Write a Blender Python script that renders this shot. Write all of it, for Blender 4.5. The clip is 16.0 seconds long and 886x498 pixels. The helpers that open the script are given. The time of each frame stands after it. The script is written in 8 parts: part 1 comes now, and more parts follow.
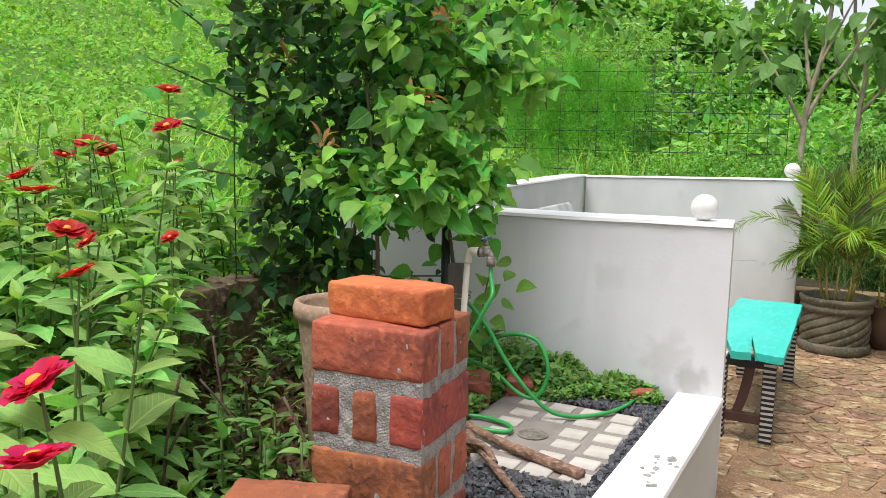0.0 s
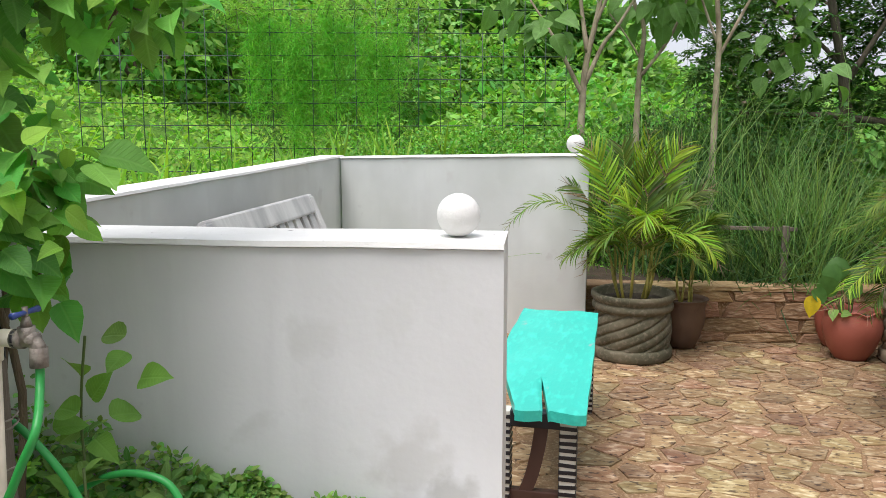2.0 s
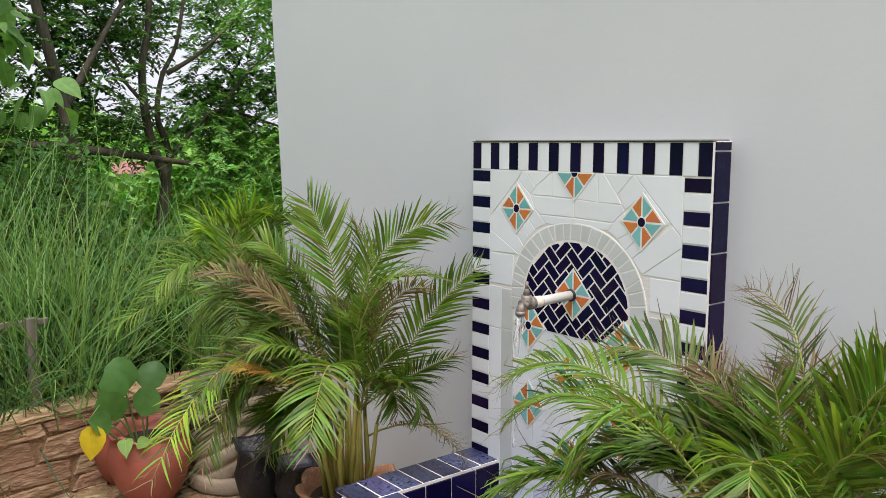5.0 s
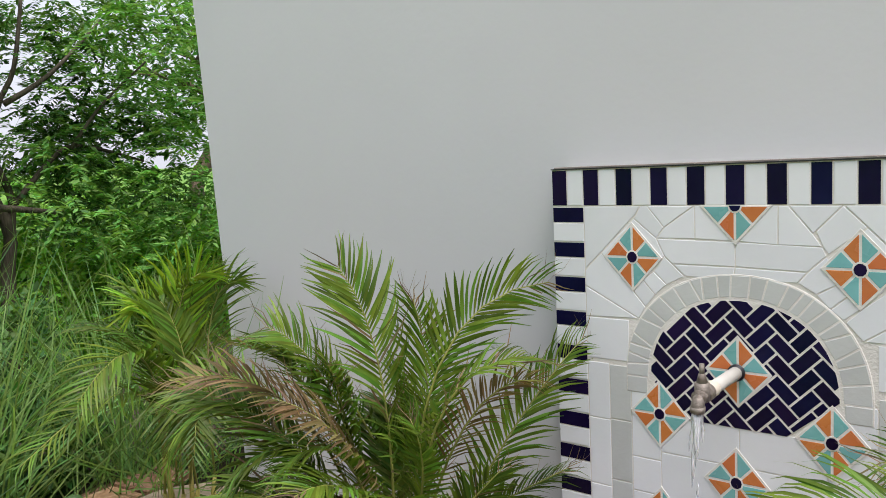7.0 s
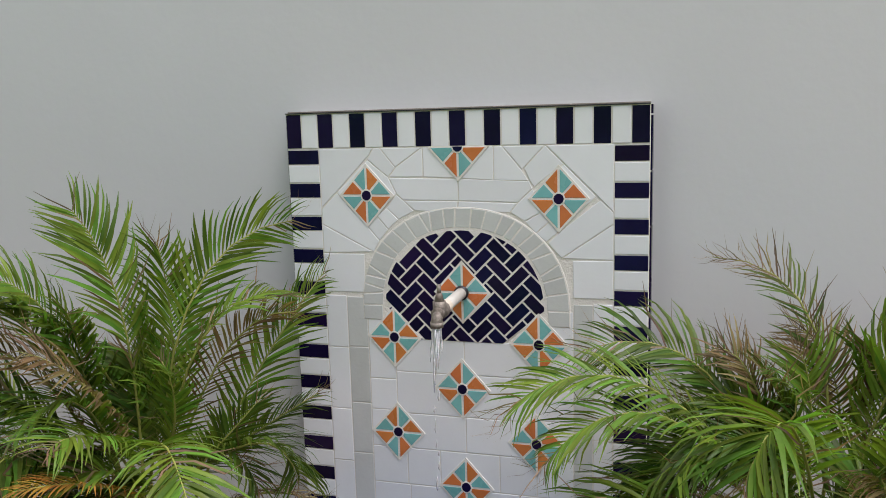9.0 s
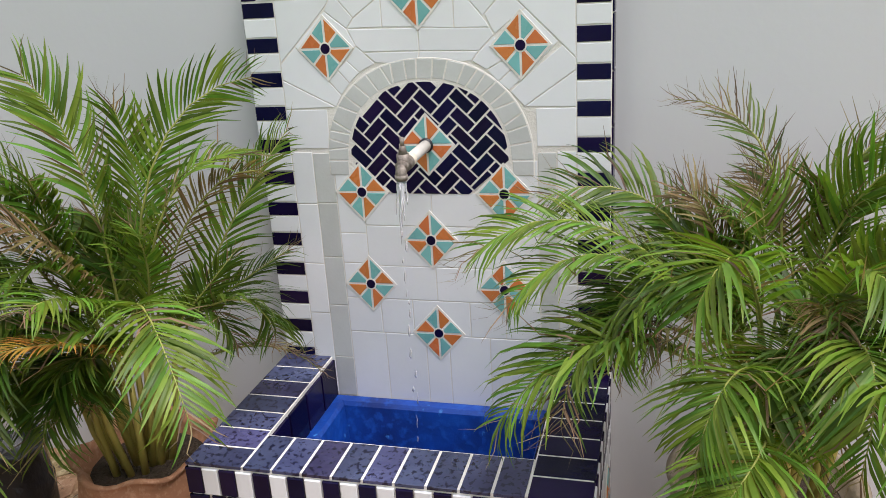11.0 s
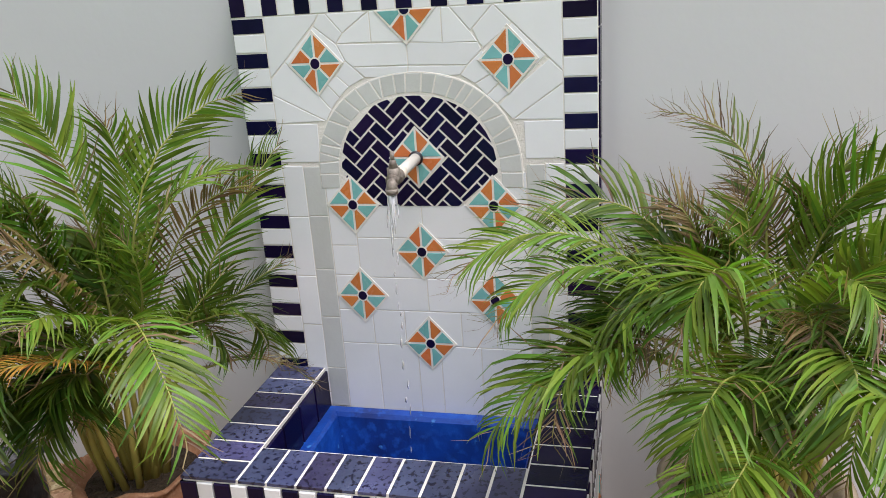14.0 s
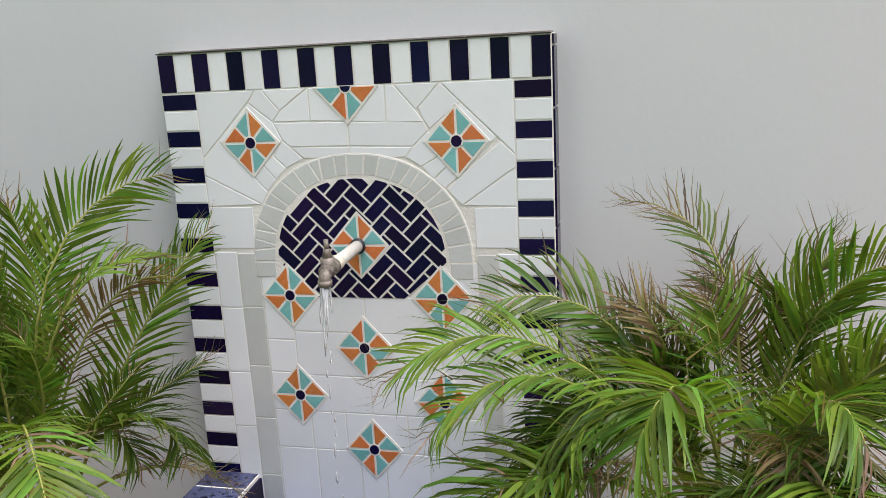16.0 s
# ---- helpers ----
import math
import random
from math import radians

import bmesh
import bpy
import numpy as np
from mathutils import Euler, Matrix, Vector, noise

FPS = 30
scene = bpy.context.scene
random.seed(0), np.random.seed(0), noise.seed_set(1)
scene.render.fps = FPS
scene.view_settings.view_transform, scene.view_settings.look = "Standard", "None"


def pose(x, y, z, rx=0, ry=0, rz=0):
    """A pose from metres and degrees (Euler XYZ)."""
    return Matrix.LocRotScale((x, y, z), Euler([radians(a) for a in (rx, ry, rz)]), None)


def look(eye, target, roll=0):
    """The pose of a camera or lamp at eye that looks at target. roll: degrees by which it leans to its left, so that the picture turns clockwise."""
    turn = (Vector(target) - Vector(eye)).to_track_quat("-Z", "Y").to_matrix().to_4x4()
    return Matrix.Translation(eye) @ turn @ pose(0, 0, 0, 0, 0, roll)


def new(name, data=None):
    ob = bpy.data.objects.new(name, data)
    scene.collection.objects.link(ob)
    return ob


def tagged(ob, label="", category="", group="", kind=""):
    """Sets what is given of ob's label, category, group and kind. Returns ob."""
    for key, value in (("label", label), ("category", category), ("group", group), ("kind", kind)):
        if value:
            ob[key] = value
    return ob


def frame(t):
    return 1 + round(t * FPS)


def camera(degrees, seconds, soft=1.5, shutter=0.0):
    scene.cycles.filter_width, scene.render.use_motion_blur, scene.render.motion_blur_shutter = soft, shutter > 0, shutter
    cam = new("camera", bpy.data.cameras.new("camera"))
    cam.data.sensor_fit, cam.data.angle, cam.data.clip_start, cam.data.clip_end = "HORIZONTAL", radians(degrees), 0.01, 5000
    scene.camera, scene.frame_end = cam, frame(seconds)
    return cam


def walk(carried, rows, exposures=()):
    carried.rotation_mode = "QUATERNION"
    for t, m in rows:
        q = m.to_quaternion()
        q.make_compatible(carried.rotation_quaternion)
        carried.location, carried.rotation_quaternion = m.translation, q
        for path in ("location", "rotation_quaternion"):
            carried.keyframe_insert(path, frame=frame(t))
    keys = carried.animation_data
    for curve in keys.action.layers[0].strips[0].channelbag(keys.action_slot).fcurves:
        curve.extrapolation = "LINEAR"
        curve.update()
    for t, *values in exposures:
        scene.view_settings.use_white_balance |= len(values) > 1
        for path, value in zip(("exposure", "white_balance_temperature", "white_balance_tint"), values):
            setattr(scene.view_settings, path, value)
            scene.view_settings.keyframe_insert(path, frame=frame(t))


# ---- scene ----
cam = camera(56.5, 16.0, soft=0.65)
PATH = [
    (0, (0.014, -1.12, 1.333), (-0.894, 0.643, 1.067), 1.3),
    (0.5, (-0.027, -0.786, 1.331), (-0.837, 1.019, 1.038), 0.4),
    (1, (-0.112, -0.462, 1.326), (-0.726, 1.415, 1.009), -1.2),
    (1.5, (-0.128, -0.097, 1.319), (-0.675, 1.8, 1.0), -0.6),
    (2, (-0.144, 0.222, 1.318), (-0.587, 2.147, 1.003), -0.1),
    (2.5, (-0.189, 0.518, 1.347), (-0.217, 2.496, 1.049), 0.7),
    (3, (-0.184, 0.862, 1.324), (0.217, 2.8, 1.039), 1.3),
    (3.5, (-0.117, 1.199, 1.337), (0.533, 3.071, 1.072), 1.5),
    (4, (-0.065, 1.474, 1.353), (0.876, 3.221, 1.103), 1.2),
    (4.5, (-0.041, 1.738, 1.356), (1.159, 3.319, 1.11), 0.1),
    (5, (0.04, 1.99, 1.344), (1.283, 3.536, 1.092), 0.1),
    (5.2, (0.074, 2.084, 1.346), (1.324, 3.63, 1.121), 0.1),
    (7.3, (0.095, 2.932, 1.376), (1.725, 4.075, 1.191), -2.4),
    (7.5, (0.074, 2.943, 1.364), (1.78, 3.973, 1.197), -1.8),
    (8, (0.002, 2.94, 1.376), (1.844, 3.695, 1.184), -1.5),
    (8.5, (-0.057, 2.968, 1.373), (1.84, 3.564, 1.16), -1.3),
    (9, (-0.078, 2.977, 1.339), (1.816, 3.534, 1.019), -1.6),
    (9.5, (-0.068, 2.955, 1.328), (1.769, 3.515, 0.769), -2.3),
    (12, (-0.094, 2.94, 1.337), (1.725, 3.439, 0.673), -3.7),
    (12.5, (-0.096, 2.945, 1.346), (1.727, 3.437, 0.684), -3.6),
    (13, (-0.094, 2.936, 1.345), (1.729, 3.433, 0.692), -3.7),
    (13.5, (-0.098, 2.94, 1.349), (1.73, 3.425, 0.699), -3.7),
    (14, (-0.095, 2.939, 1.352), (1.735, 3.42, 0.704), -4.0),
    (14.5, (-0.095, 2.939, 1.348), (1.739, 3.414, 0.707), -4.2),
    (15, (-0.095, 2.94, 1.352), (1.748, 3.399, 0.725), -4.1),
    (15.5, (-0.052, 2.935, 1.331), (1.816, 3.371, 0.765), -3.9),
    (16, (0.092, 2.88, 1.336), (1.977, 3.348, 0.861), -3.1),
]
EXPOSURES = [(0.0, 0.76), (0.7, 0.78), (1.5, 0.74), (2.0, 0.68), (2.5, 0.52), (3.0, 0.48), (3.5, 0.64), (4.0, 0.74), (5.0, 0.86), (7.3, 0.74), (9.0, 0.56), (9.7, 0.78), (12.0, 0.88), (15.0, 0.88), (16.0, 0.87)]
EXPOSURES = [(t, stops, 6250, 14 if t < 4.5 else 17) for t, stops in EXPOSURES]
walk(cam, [(t, look(eye, target, roll)) for t, eye, target, roll in PATH], EXPOSURES)

# ---- daylight: a bright overcast sky ----
world = bpy.data.worlds.new("overcast")
scene.world = world
world.use_nodes = True
wt = world.node_tree
sky = wt.nodes.new("ShaderNodeTexSky")
sky.sky_type = 'NISHITA'
sky.sun_disc = False
sky.sun_elevation, sky.sun_rotation = radians(69), radians(200)
sky.air_density, sky.dust_density, sky.ozone_density = 1.0, 6.0, 0.6
wt.nodes["Background"].inputs[1].default_value = 0.13
cloud = wt.nodes.new("ShaderNodeMixRGB")
cloud.inputs[0].default_value, cloud.inputs[2].default_value = 0.75, (4.6, 4.75, 4.95, 1)      # an even white cover over the blue
wt.links.new(sky.outputs[0], cloud.inputs[1])
wt.links.new(cloud.outputs[0], wt.nodes["Background"].inputs[0])
sun = new("sun", bpy.data.lights.new("sun", "SUN"))
sun.data.energy, sun.data.angle, sun.data.color = 2.35, radians(40), (1.0, 0.97, 0.92)
sun.matrix_world = look((-1.6, -4.4, 12.5), (0.0, 0.0, 0.0))


# ---- materials ----
def material(name, base, rough=0.7, dark=None, scale=8.0, amount=0.5, fine=120.0, bump=0.15, metal=0.0,
             vary=0.0, leafy=False, light=None, coat=0.0, spots=None, streak=0.0, island=False, stretch=(1, 1, 1), bump_dist=0.004, blots=()):
    """base colour, broken up at two scales; dark: the stain colour; vary: change from piece to piece; spots: (colour, scale, threshold)."""
    m = bpy.data.materials.new(name)
    m.use_nodes = True
    nt = m.node_tree
    N, K = nt.nodes, nt.links
    bsdf = N["Principled BSDF"]
    co = N.new("ShaderNodeTexCoord")
    mp = N.new("ShaderNodeMapping")
    mp.inputs["Scale"].default_value = stretch
    K.new(co.outputs["Object"], mp.inputs[0])
    big = N.new("ShaderNodeTexNoise")
    big.inputs["Scale"].default_value, big.inputs["Detail"].default_value = scale, 6.0
    small = N.new("ShaderNodeTexNoise")
    small.inputs["Scale"].default_value, small.inputs["Detail"].default_value = fine, 4.0
    K.new(mp.outputs[0], big.inputs["Vector"])
    K.new(mp.outputs[0], small.inputs["Vector"])
    dark = dark or tuple(c * 0.6 for c in base)
    ramp = N.new("ShaderNodeValToRGB")
    ramp.color_ramp.elements[0].position, ramp.color_ramp.elements[1].position = 0.35, 0.68
    ramp.color_ramp.elements[0].color = (0, 0, 0, 1)
    K.new(big.outputs["Fac"], ramp.inputs[0])
    mix = N.new("ShaderNodeMixRGB")
    mix.inputs[1].default_value, mix.inputs[2].default_value = (*base, 1), (*dark, 1)
    mul = N.new("ShaderNodeMath")
    mul.operation = 'MULTIPLY'
    mul.inputs[1].default_value = amount
    K.new(ramp.outputs[0], mul.inputs[0])
    K.new(mul.outputs[0], mix.inputs[0])
    out = mix.outputs[0]
    if light:
        lm = N.new("ShaderNodeMixRGB")
        lm.inputs[2].default_value = (*light, 1)
        lr = N.new("ShaderNodeValToRGB")
        lr.color_ramp.elements[0].position, lr.color_ramp.elements[1].position = 0.5, 0.7
        K.new(small.outputs["Fac"], lr.inputs[0])
        K.new(lr.outputs[0], lm.inputs[0])
        K.new(out, lm.inputs[1])
        out = lm.outputs[0]
    if spots:
        sn = N.new("ShaderNodeTexNoise")
        sn.inputs["Scale"].default_value, sn.inputs["Detail"].default_value = spots[1], 5.0
        K.new(mp.outputs[0], sn.inputs["Vector"])
        sr = N.new("ShaderNodeValToRGB")
        sr.color_ramp.elements[0].position, sr.color_ramp.elements[1].position = spots[2], spots[2] + 0.06
        K.new(sn.outputs["Fac"], sr.inputs[0])
        sm = N.new("ShaderNodeMixRGB")
        sm.inputs[2].default_value = (*spots[0], 1)
        K.new(sr.outputs[0], sm.inputs[0])
        K.new(out, sm.inputs[1])
        out = sm.outputs[0]
    if streak:
        st = N.new("ShaderNodeMapping")
        st.inputs["Scale"].default_value = (7, 7, 0.7)
        K.new(co.outputs["Object"], st.inputs[0])
        sn = N.new("ShaderNodeTexNoise")
        sn.inputs["Scale"].default_value, sn.inputs["Detail"].default_value = 1.0, 8.0
        K.new(st.outputs[0], sn.inputs["Vector"])
        sr = N.new("ShaderNodeValToRGB")
        sr.color_ramp.elements[0].position, sr.color_ramp.elements[1].position = 0.52, 0.78
        K.new(sn.outputs["Fac"], sr.inputs[0])
        sm = N.new("ShaderNodeMixRGB")
        sm.inputs[2].default_value = (*(c * (1 - streak) for c in base), 1)
        K.new(sr.outputs[0], sm.inputs[0])
        K.new(out, sm.inputs[1])
        out = sm.outputs[0]
    for bx, by, bz, br, bc in blots:
        # a mildew blotch of its own shape round a spot
        dm = N.new("ShaderNodeVectorMath")
        dm.operation = 'DISTANCE'
        dm.inputs[1].default_value = (bx, by, bz)
        K.new(co.outputs["Object"], dm.inputs[0])
        fall = N.new("ShaderNodeMapRange")
        fall.inputs[1].default_value, fall.inputs[2].default_value, fall.inputs[3].default_value, fall.inputs[4].default_value = 0.0, br, 0.75, 0.0
        K.new(dm.outputs["Value"], fall.inputs[0])
        bn = N.new("ShaderNodeTexNoise")
        bn.inputs["Scale"].default_value, bn.inputs["Detail"].default_value = 16.0, 8.0
        K.new(co.outputs["Object"], bn.inputs["Vector"])
        bsum = N.new("ShaderNodeMath")
        K.new(fall.outputs[0], bsum.inputs[0])
        K.new(bn.outputs["Fac"], bsum.inputs[1])
        brp = N.new("ShaderNodeValToRGB")
        brp.color_ramp.elements[0].position, brp.color_ramp.elements[1].position = 0.72, 1.0
        K.new(bsum.outputs[0], brp.inputs[0])
        bmx = N.new("ShaderNodeMixRGB")
        bmx.inputs[2].default_value = (*bc, 1)
        K.new(brp.outputs[0], bmx.inputs[0])
        K.new(out, bmx.inputs[1])
        out = bmx.outputs[0]
    if vary:
        hs = N.new("ShaderNodeHueSaturation")
        info = N.new("ShaderNodeNewGeometry" if island else "ShaderNodeObjectInfo")
        rnd = info.outputs["Random Per Island"] if island else info.outputs["Random"]
        vr = N.new("ShaderNodeMapRange")
        vr.inputs[3].default_value, vr.inputs[4].default_value = 1 - vary, 1 + vary
        K.new(rnd, vr.inputs[0])
        K.new(vr.outputs[0], hs.inputs["Value"])
        w = N.new("ShaderNodeTexWhiteNoise")
        w.noise_dimensions = '1D'
        K.new(rnd, w.inputs["W"])
        hr = N.new("ShaderNodeMapRange")
        hr.inputs[3].default_value, hr.inputs[4].default_value = 0.5 - vary * 0.07, 0.5 + vary * 0.07
        K.new(w.outputs["Value"], hr.inputs[0])
        K.new(hr.outputs[0], hs.inputs["Hue"])
        K.new(out, hs.inputs["Color"])
        out = hs.outputs[0]
    K.new(out, bsdf.inputs["Base Color"])
    bsdf.inputs["Metallic"].default_value = metal
    bsdf.inputs["Coat Weight"].default_value = coat
    rr = N.new("ShaderNodeMapRange")
    rr.inputs[3].default_value, rr.inputs[4].default_value = max(0.03, rough - 0.12), min(1, rough + 0.12)
    K.new(big.outputs["Fac"], rr.inputs[0])
    K.new(rr.outputs[0], bsdf.inputs["Roughness"])
    if bump:
        bp = N.new("ShaderNodeBump")
        bp.inputs["Strength"].default_value, bp.inputs["Distance"].default_value = bump, bump_dist
        add = N.new("ShaderNodeMath")
        K.new(small.outputs["Fac"], add.inputs[0])
        K.new(big.outputs["Fac"], add.inputs[1])
        K.new(add.outputs[0], bp.inputs["Height"])
        K.new(bp.outputs[0], bsdf.inputs["Normal"])
    if leafy:
        tr = N.new("ShaderNodeBsdfTranslucent")
        tint = N.new("ShaderNodeMixRGB")
        tint.blend_type = 'MULTIPLY'
        tint.inputs[0].default_value = 1.0
        tint.inputs[2].default_value = (1.3, 1.4, 0.6, 1)
        K.new(out, tint.inputs[1])
        K.new(tint.outputs[0], tr.inputs[0])
        sh = N.new("ShaderNodeMixShader")
        sh.inputs[0].default_value = 0.38
        K.new(bsdf.outputs[0], sh.inputs[1])
        K.new(tr.outputs[0], sh.inputs[2])
        K.new(sh.outputs[0], N["Material Output"].inputs[0])
    return m


def leaf_mat(name, base, vary=0.35, rough=0.58, veins=0.0):
    """A leaf; veins: how strongly the pale midrib and the side veins show."""
    m = material(name, base, rough, scale=30.0, amount=0.5, fine=60.0, bump=0.0, vary=vary, leafy=True, island=True)
    N, K = m.node_tree.nodes, m.node_tree.links
    bsdf = N["Principled BSDF"]
    bsdf.inputs["Specular IOR Level"].default_value = 0.3
    if veins:
        at = N.new("ShaderNodeAttribute")
        at.attribute_name = "blade"
        xy = N.new("ShaderNodeSeparateXYZ")
        K.new(at.outputs["Vector"], xy.inputs[0])
        rib = N.new("ShaderNodeMapRange")
        rib.inputs[1].default_value, rib.inputs[2].default_value, rib.inputs[3].default_value, rib.inputs[4].default_value = 0.02, 0.12, 1.0, 0.0
        K.new(xy.outputs["X"], rib.inputs[0])
        slope = N.new("ShaderNodeMath")
        slope.operation = 'MULTIPLY_ADD'
        slope.inputs[1].default_value = -0.28
        K.new(xy.outputs["X"], slope.inputs[0])
        K.new(xy.outputs["Y"], slope.inputs[2])
        wave = N.new("ShaderNodeMath")
        wave.operation = 'PINGPONG'
        wave.inputs[1].default_value = 0.055
        K.new(slope.outputs[0], wave.inputs[0])
        side = N.new("ShaderNodeMapRange")
        side.inputs[1].default_value, side.inputs[2].default_value, side.inputs[3].default_value, side.inputs[4].default_value = 0.0, 0.02, 0.55, 0.0
        K.new(wave.outputs[0], side.inputs[0])
        both = N.new("ShaderNodeMath")
        both.operation = 'MAXIMUM'
        K.new(rib.outputs[0], both.inputs[0])
        K.new(side.outputs[0], both.inputs[1])
        amount = N.new("ShaderNodeMath")
        amount.operation = 'MULTIPLY'
        amount.inputs[1].default_value = veins
        K.new(both.outputs[0], amount.inputs[0])
        pale = N.new("ShaderNodeMixRGB")
        pale.inputs[2].default_value = (base[0] * 1.5 + 0.06, base[1] * 1.3 + 0.06, base[2] * 1.5 + 0.03, 1)
        feed = bsdf.inputs["Base Color"].links[0].from_socket
        K.new(amount.outputs[0], pale.inputs[0])
        K.new(feed, pale.inputs[1])
        K.new(pale.outputs[0], bsdf.inputs["Base Color"])
        bp = N.new("ShaderNodeBump")
        bp.inputs["Strength"].default_value, bp.inputs["Distance"].default_value, bp.invert = 0.5, 0.003, True
        K.new(both.outputs[0], bp.inputs["Height"])
        K.new(bp.outputs[0], bsdf.inputs["Normal"])
    return m


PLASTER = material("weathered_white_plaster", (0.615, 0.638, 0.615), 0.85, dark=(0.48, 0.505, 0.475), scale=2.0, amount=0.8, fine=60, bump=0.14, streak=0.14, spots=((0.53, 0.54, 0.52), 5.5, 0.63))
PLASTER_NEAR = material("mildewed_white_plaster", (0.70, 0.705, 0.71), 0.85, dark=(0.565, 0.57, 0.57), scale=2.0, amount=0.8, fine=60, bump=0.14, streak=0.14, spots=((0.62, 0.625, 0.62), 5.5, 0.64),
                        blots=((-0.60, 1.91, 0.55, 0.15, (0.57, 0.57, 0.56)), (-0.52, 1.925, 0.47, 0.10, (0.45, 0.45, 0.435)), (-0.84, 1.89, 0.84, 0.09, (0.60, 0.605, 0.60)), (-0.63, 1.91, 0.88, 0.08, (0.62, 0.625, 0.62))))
COPING = material("white_lime_coping", (0.74, 0.735, 0.715), 0.8, dark=(0.55, 0.53, 0.5), scale=9, amount=0.3, fine=140, bump=0.4, spots=((0.16, 0.15, 0.14), 26, 0.70))
HOUSE_PLASTER = material("smooth_white_plaster", (0.632, 0.634, 0.645), 0.8, dark=(0.562, 0.566, 0.574), scale=0.9, amount=0.6, fine=45, bump=0.12)
STONE = material("tan_flagstone", (0.29, 0.197, 0.10), 0.7, dark=(0.19, 0.105, 0.045), scale=9, amount=0.95, fine=24, bump=1.0, vary=0.3, light=(0.48, 0.375, 0.235), spots=((0.07, 0.04, 0.022), 34, 0.575), stretch=(0.8, 1.5, 1), bump_dist=0.014)
JOINT = material("brown_earth_joint", (0.25, 0.145, 0.07), 0.9, dark=(0.16, 0.095, 0.05), scale=16, amount=0.8, fine=90, bump=0.8, light=(0.36, 0.25, 0.15), bump_dist=0.006)
LEDGE = material("ochre_ledge_stone", (0.36, 0.225, 0.115), 0.85, dark=(0.20, 0.12, 0.06), scale=8, amount=0.9, fine=40, bump=1.0, vary=0.3, light=(0.46, 0.33, 0.20), bump_dist=0.014, stretch=(0.5, 1, 1.6))
EDGING = material("dull_brown_edging_stone", (0.22, 0.145, 0.085), 0.9, dark=(0.10, 0.07, 0.045), scale=8, amount=0.95, fine=40, bump=1.0, vary=0.3, light=(0.31, 0.22, 0.14), bump_dist=0.014)
BRICK = material("red_clay_brick", (0.345, 0.085, 0.038), 0.85, dark=(0.16, 0.045, 0.028), scale=10, amount=1.0, fine=45, bump=0.8, vary=0.2, light=(0.40, 0.11, 0.05), spots=((0.10, 0.042, 0.028), 40, 0.64), bump_dist=0.007)
BRICK_ORANGE = material("orange_clay_brick", (0.53, 0.145, 0.04), 0.85, dark=(0.36, 0.085, 0.03), scale=9, amount=1.0, fine=40, bump=0.8, vary=0.06, light=(0.60, 0.18, 0.055), spots=((0.24, 0.075, 0.03), 45, 0.69), bump_dist=0.007)
MORTAR = material("grey_cement_mortar", (0.40, 0.375, 0.345), 0.95, dark=(0.2, 0.19, 0.175), scale=40, amount=0.9, fine=220, bump=1.0, light=(0.43, 0.41, 0.38), bump_dist=0.01)
SOIL = material("dark_garden_soil", (0.075, 0.05, 0.03), 0.95, dark=(0.04, 0.03, 0.018), scale=9, amount=0.9, fine=90, bump=1.0, bump_dist=0.02)
GRASSLAND = material("grassy_ground", (0.14, 0.30, 0.025), 0.9, dark=(0.07, 0.17, 0.02), scale=1.3, amount=0.8, fine=30, bump=1.0, bump_dist=0.05)
CONCRETE = material("grey_concrete_slab", (0.26, 0.23, 0.20), 0.9, scale=12, amount=0.6, fine=150, bump=0.5)
PAVER = material("pale_paver_tile", (0.50, 0.465, 0.41), 0.8, dark=(0.34, 0.31, 0.265), scale=16, amount=0.6, fine=150, bump=0.4, vary=0.08)
GRAVEL = material("grey_basalt_gravel", (0.085, 0.088, 0.095), 0.8, dark=(0.04, 0.042, 0.046), scale=60, amount=0.6, fine=200, bump=0.5, vary=0.5, island=True)
TEAL = material("turquoise_gloss_paint", (0.035, 0.50, 0.41), 0.45, dark=(0.028, 0.43, 0.35), scale=5, amount=0.9, fine=45, bump=0.45, stretch=(1, 0.3, 1), light=(0.045, 0.57, 0.46), spots=((0.26, 0.42, 0.37), 22, 0.685), bump_dist=0.006)
DARKWOOD = material("dark_brown_wood", (0.075, 0.035, 0.025), 0.55, scale=10, amount=0.6, fine=60, bump=0.4, stretch=(1, 1, 0.2))
BLACKPAINT = material("black_paint", (0.015, 0.014, 0.018), 0.45, scale=20, amount=0.3, bump=0.1)
WHITEPAINT = material("off_white_paint", (0.62, 0.60, 0.54), 0.6, scale=20, amount=0.3, bump=0.1)
OLDWHITE = material("weathered_white_wood", (0.55, 0.55, 0.53), 0.8, dark=(0.27, 0.27, 0.27), scale=9, amount=0.85, fine=80, bump=0.6, stretch=(1, 1, 0.3))
GREYWOOD = material("weathered_grey_wood", (0.20, 0.165, 0.13), 0.9, dark=(0.09, 0.075, 0.06), scale=14, amount=0.8, fine=90, bump=0.8, stretch=(1, 1, 0.12), bump_dist=0.008)
PVC = material("cream_plastic_pipe", (0.72, 0.65, 0.53), 0.5, dark=(0.4, 0.34, 0.25), scale=12, amount=0.5, bump=0.1)
METAL = material("tarnished_brass", (0.30, 0.265, 0.225), 0.6, dark=(0.13, 0.105, 0.085), scale=60, amount=0.9, metal=0.45, bump=0.4)
BLUEKNOB = material("blue_plastic", (0.03, 0.06, 0.25), 0.4, bump=0.0)
HOSE = material("green_rubber_hose", (0.03, 0.31, 0.06), 0.42, dark=(0.02, 0.22, 0.045), scale=25, amount=0.5, bump=0.1)
WIRE = material("dark_green_wire", (0.02, 0.045, 0.03), 0.5, bump=0.0)
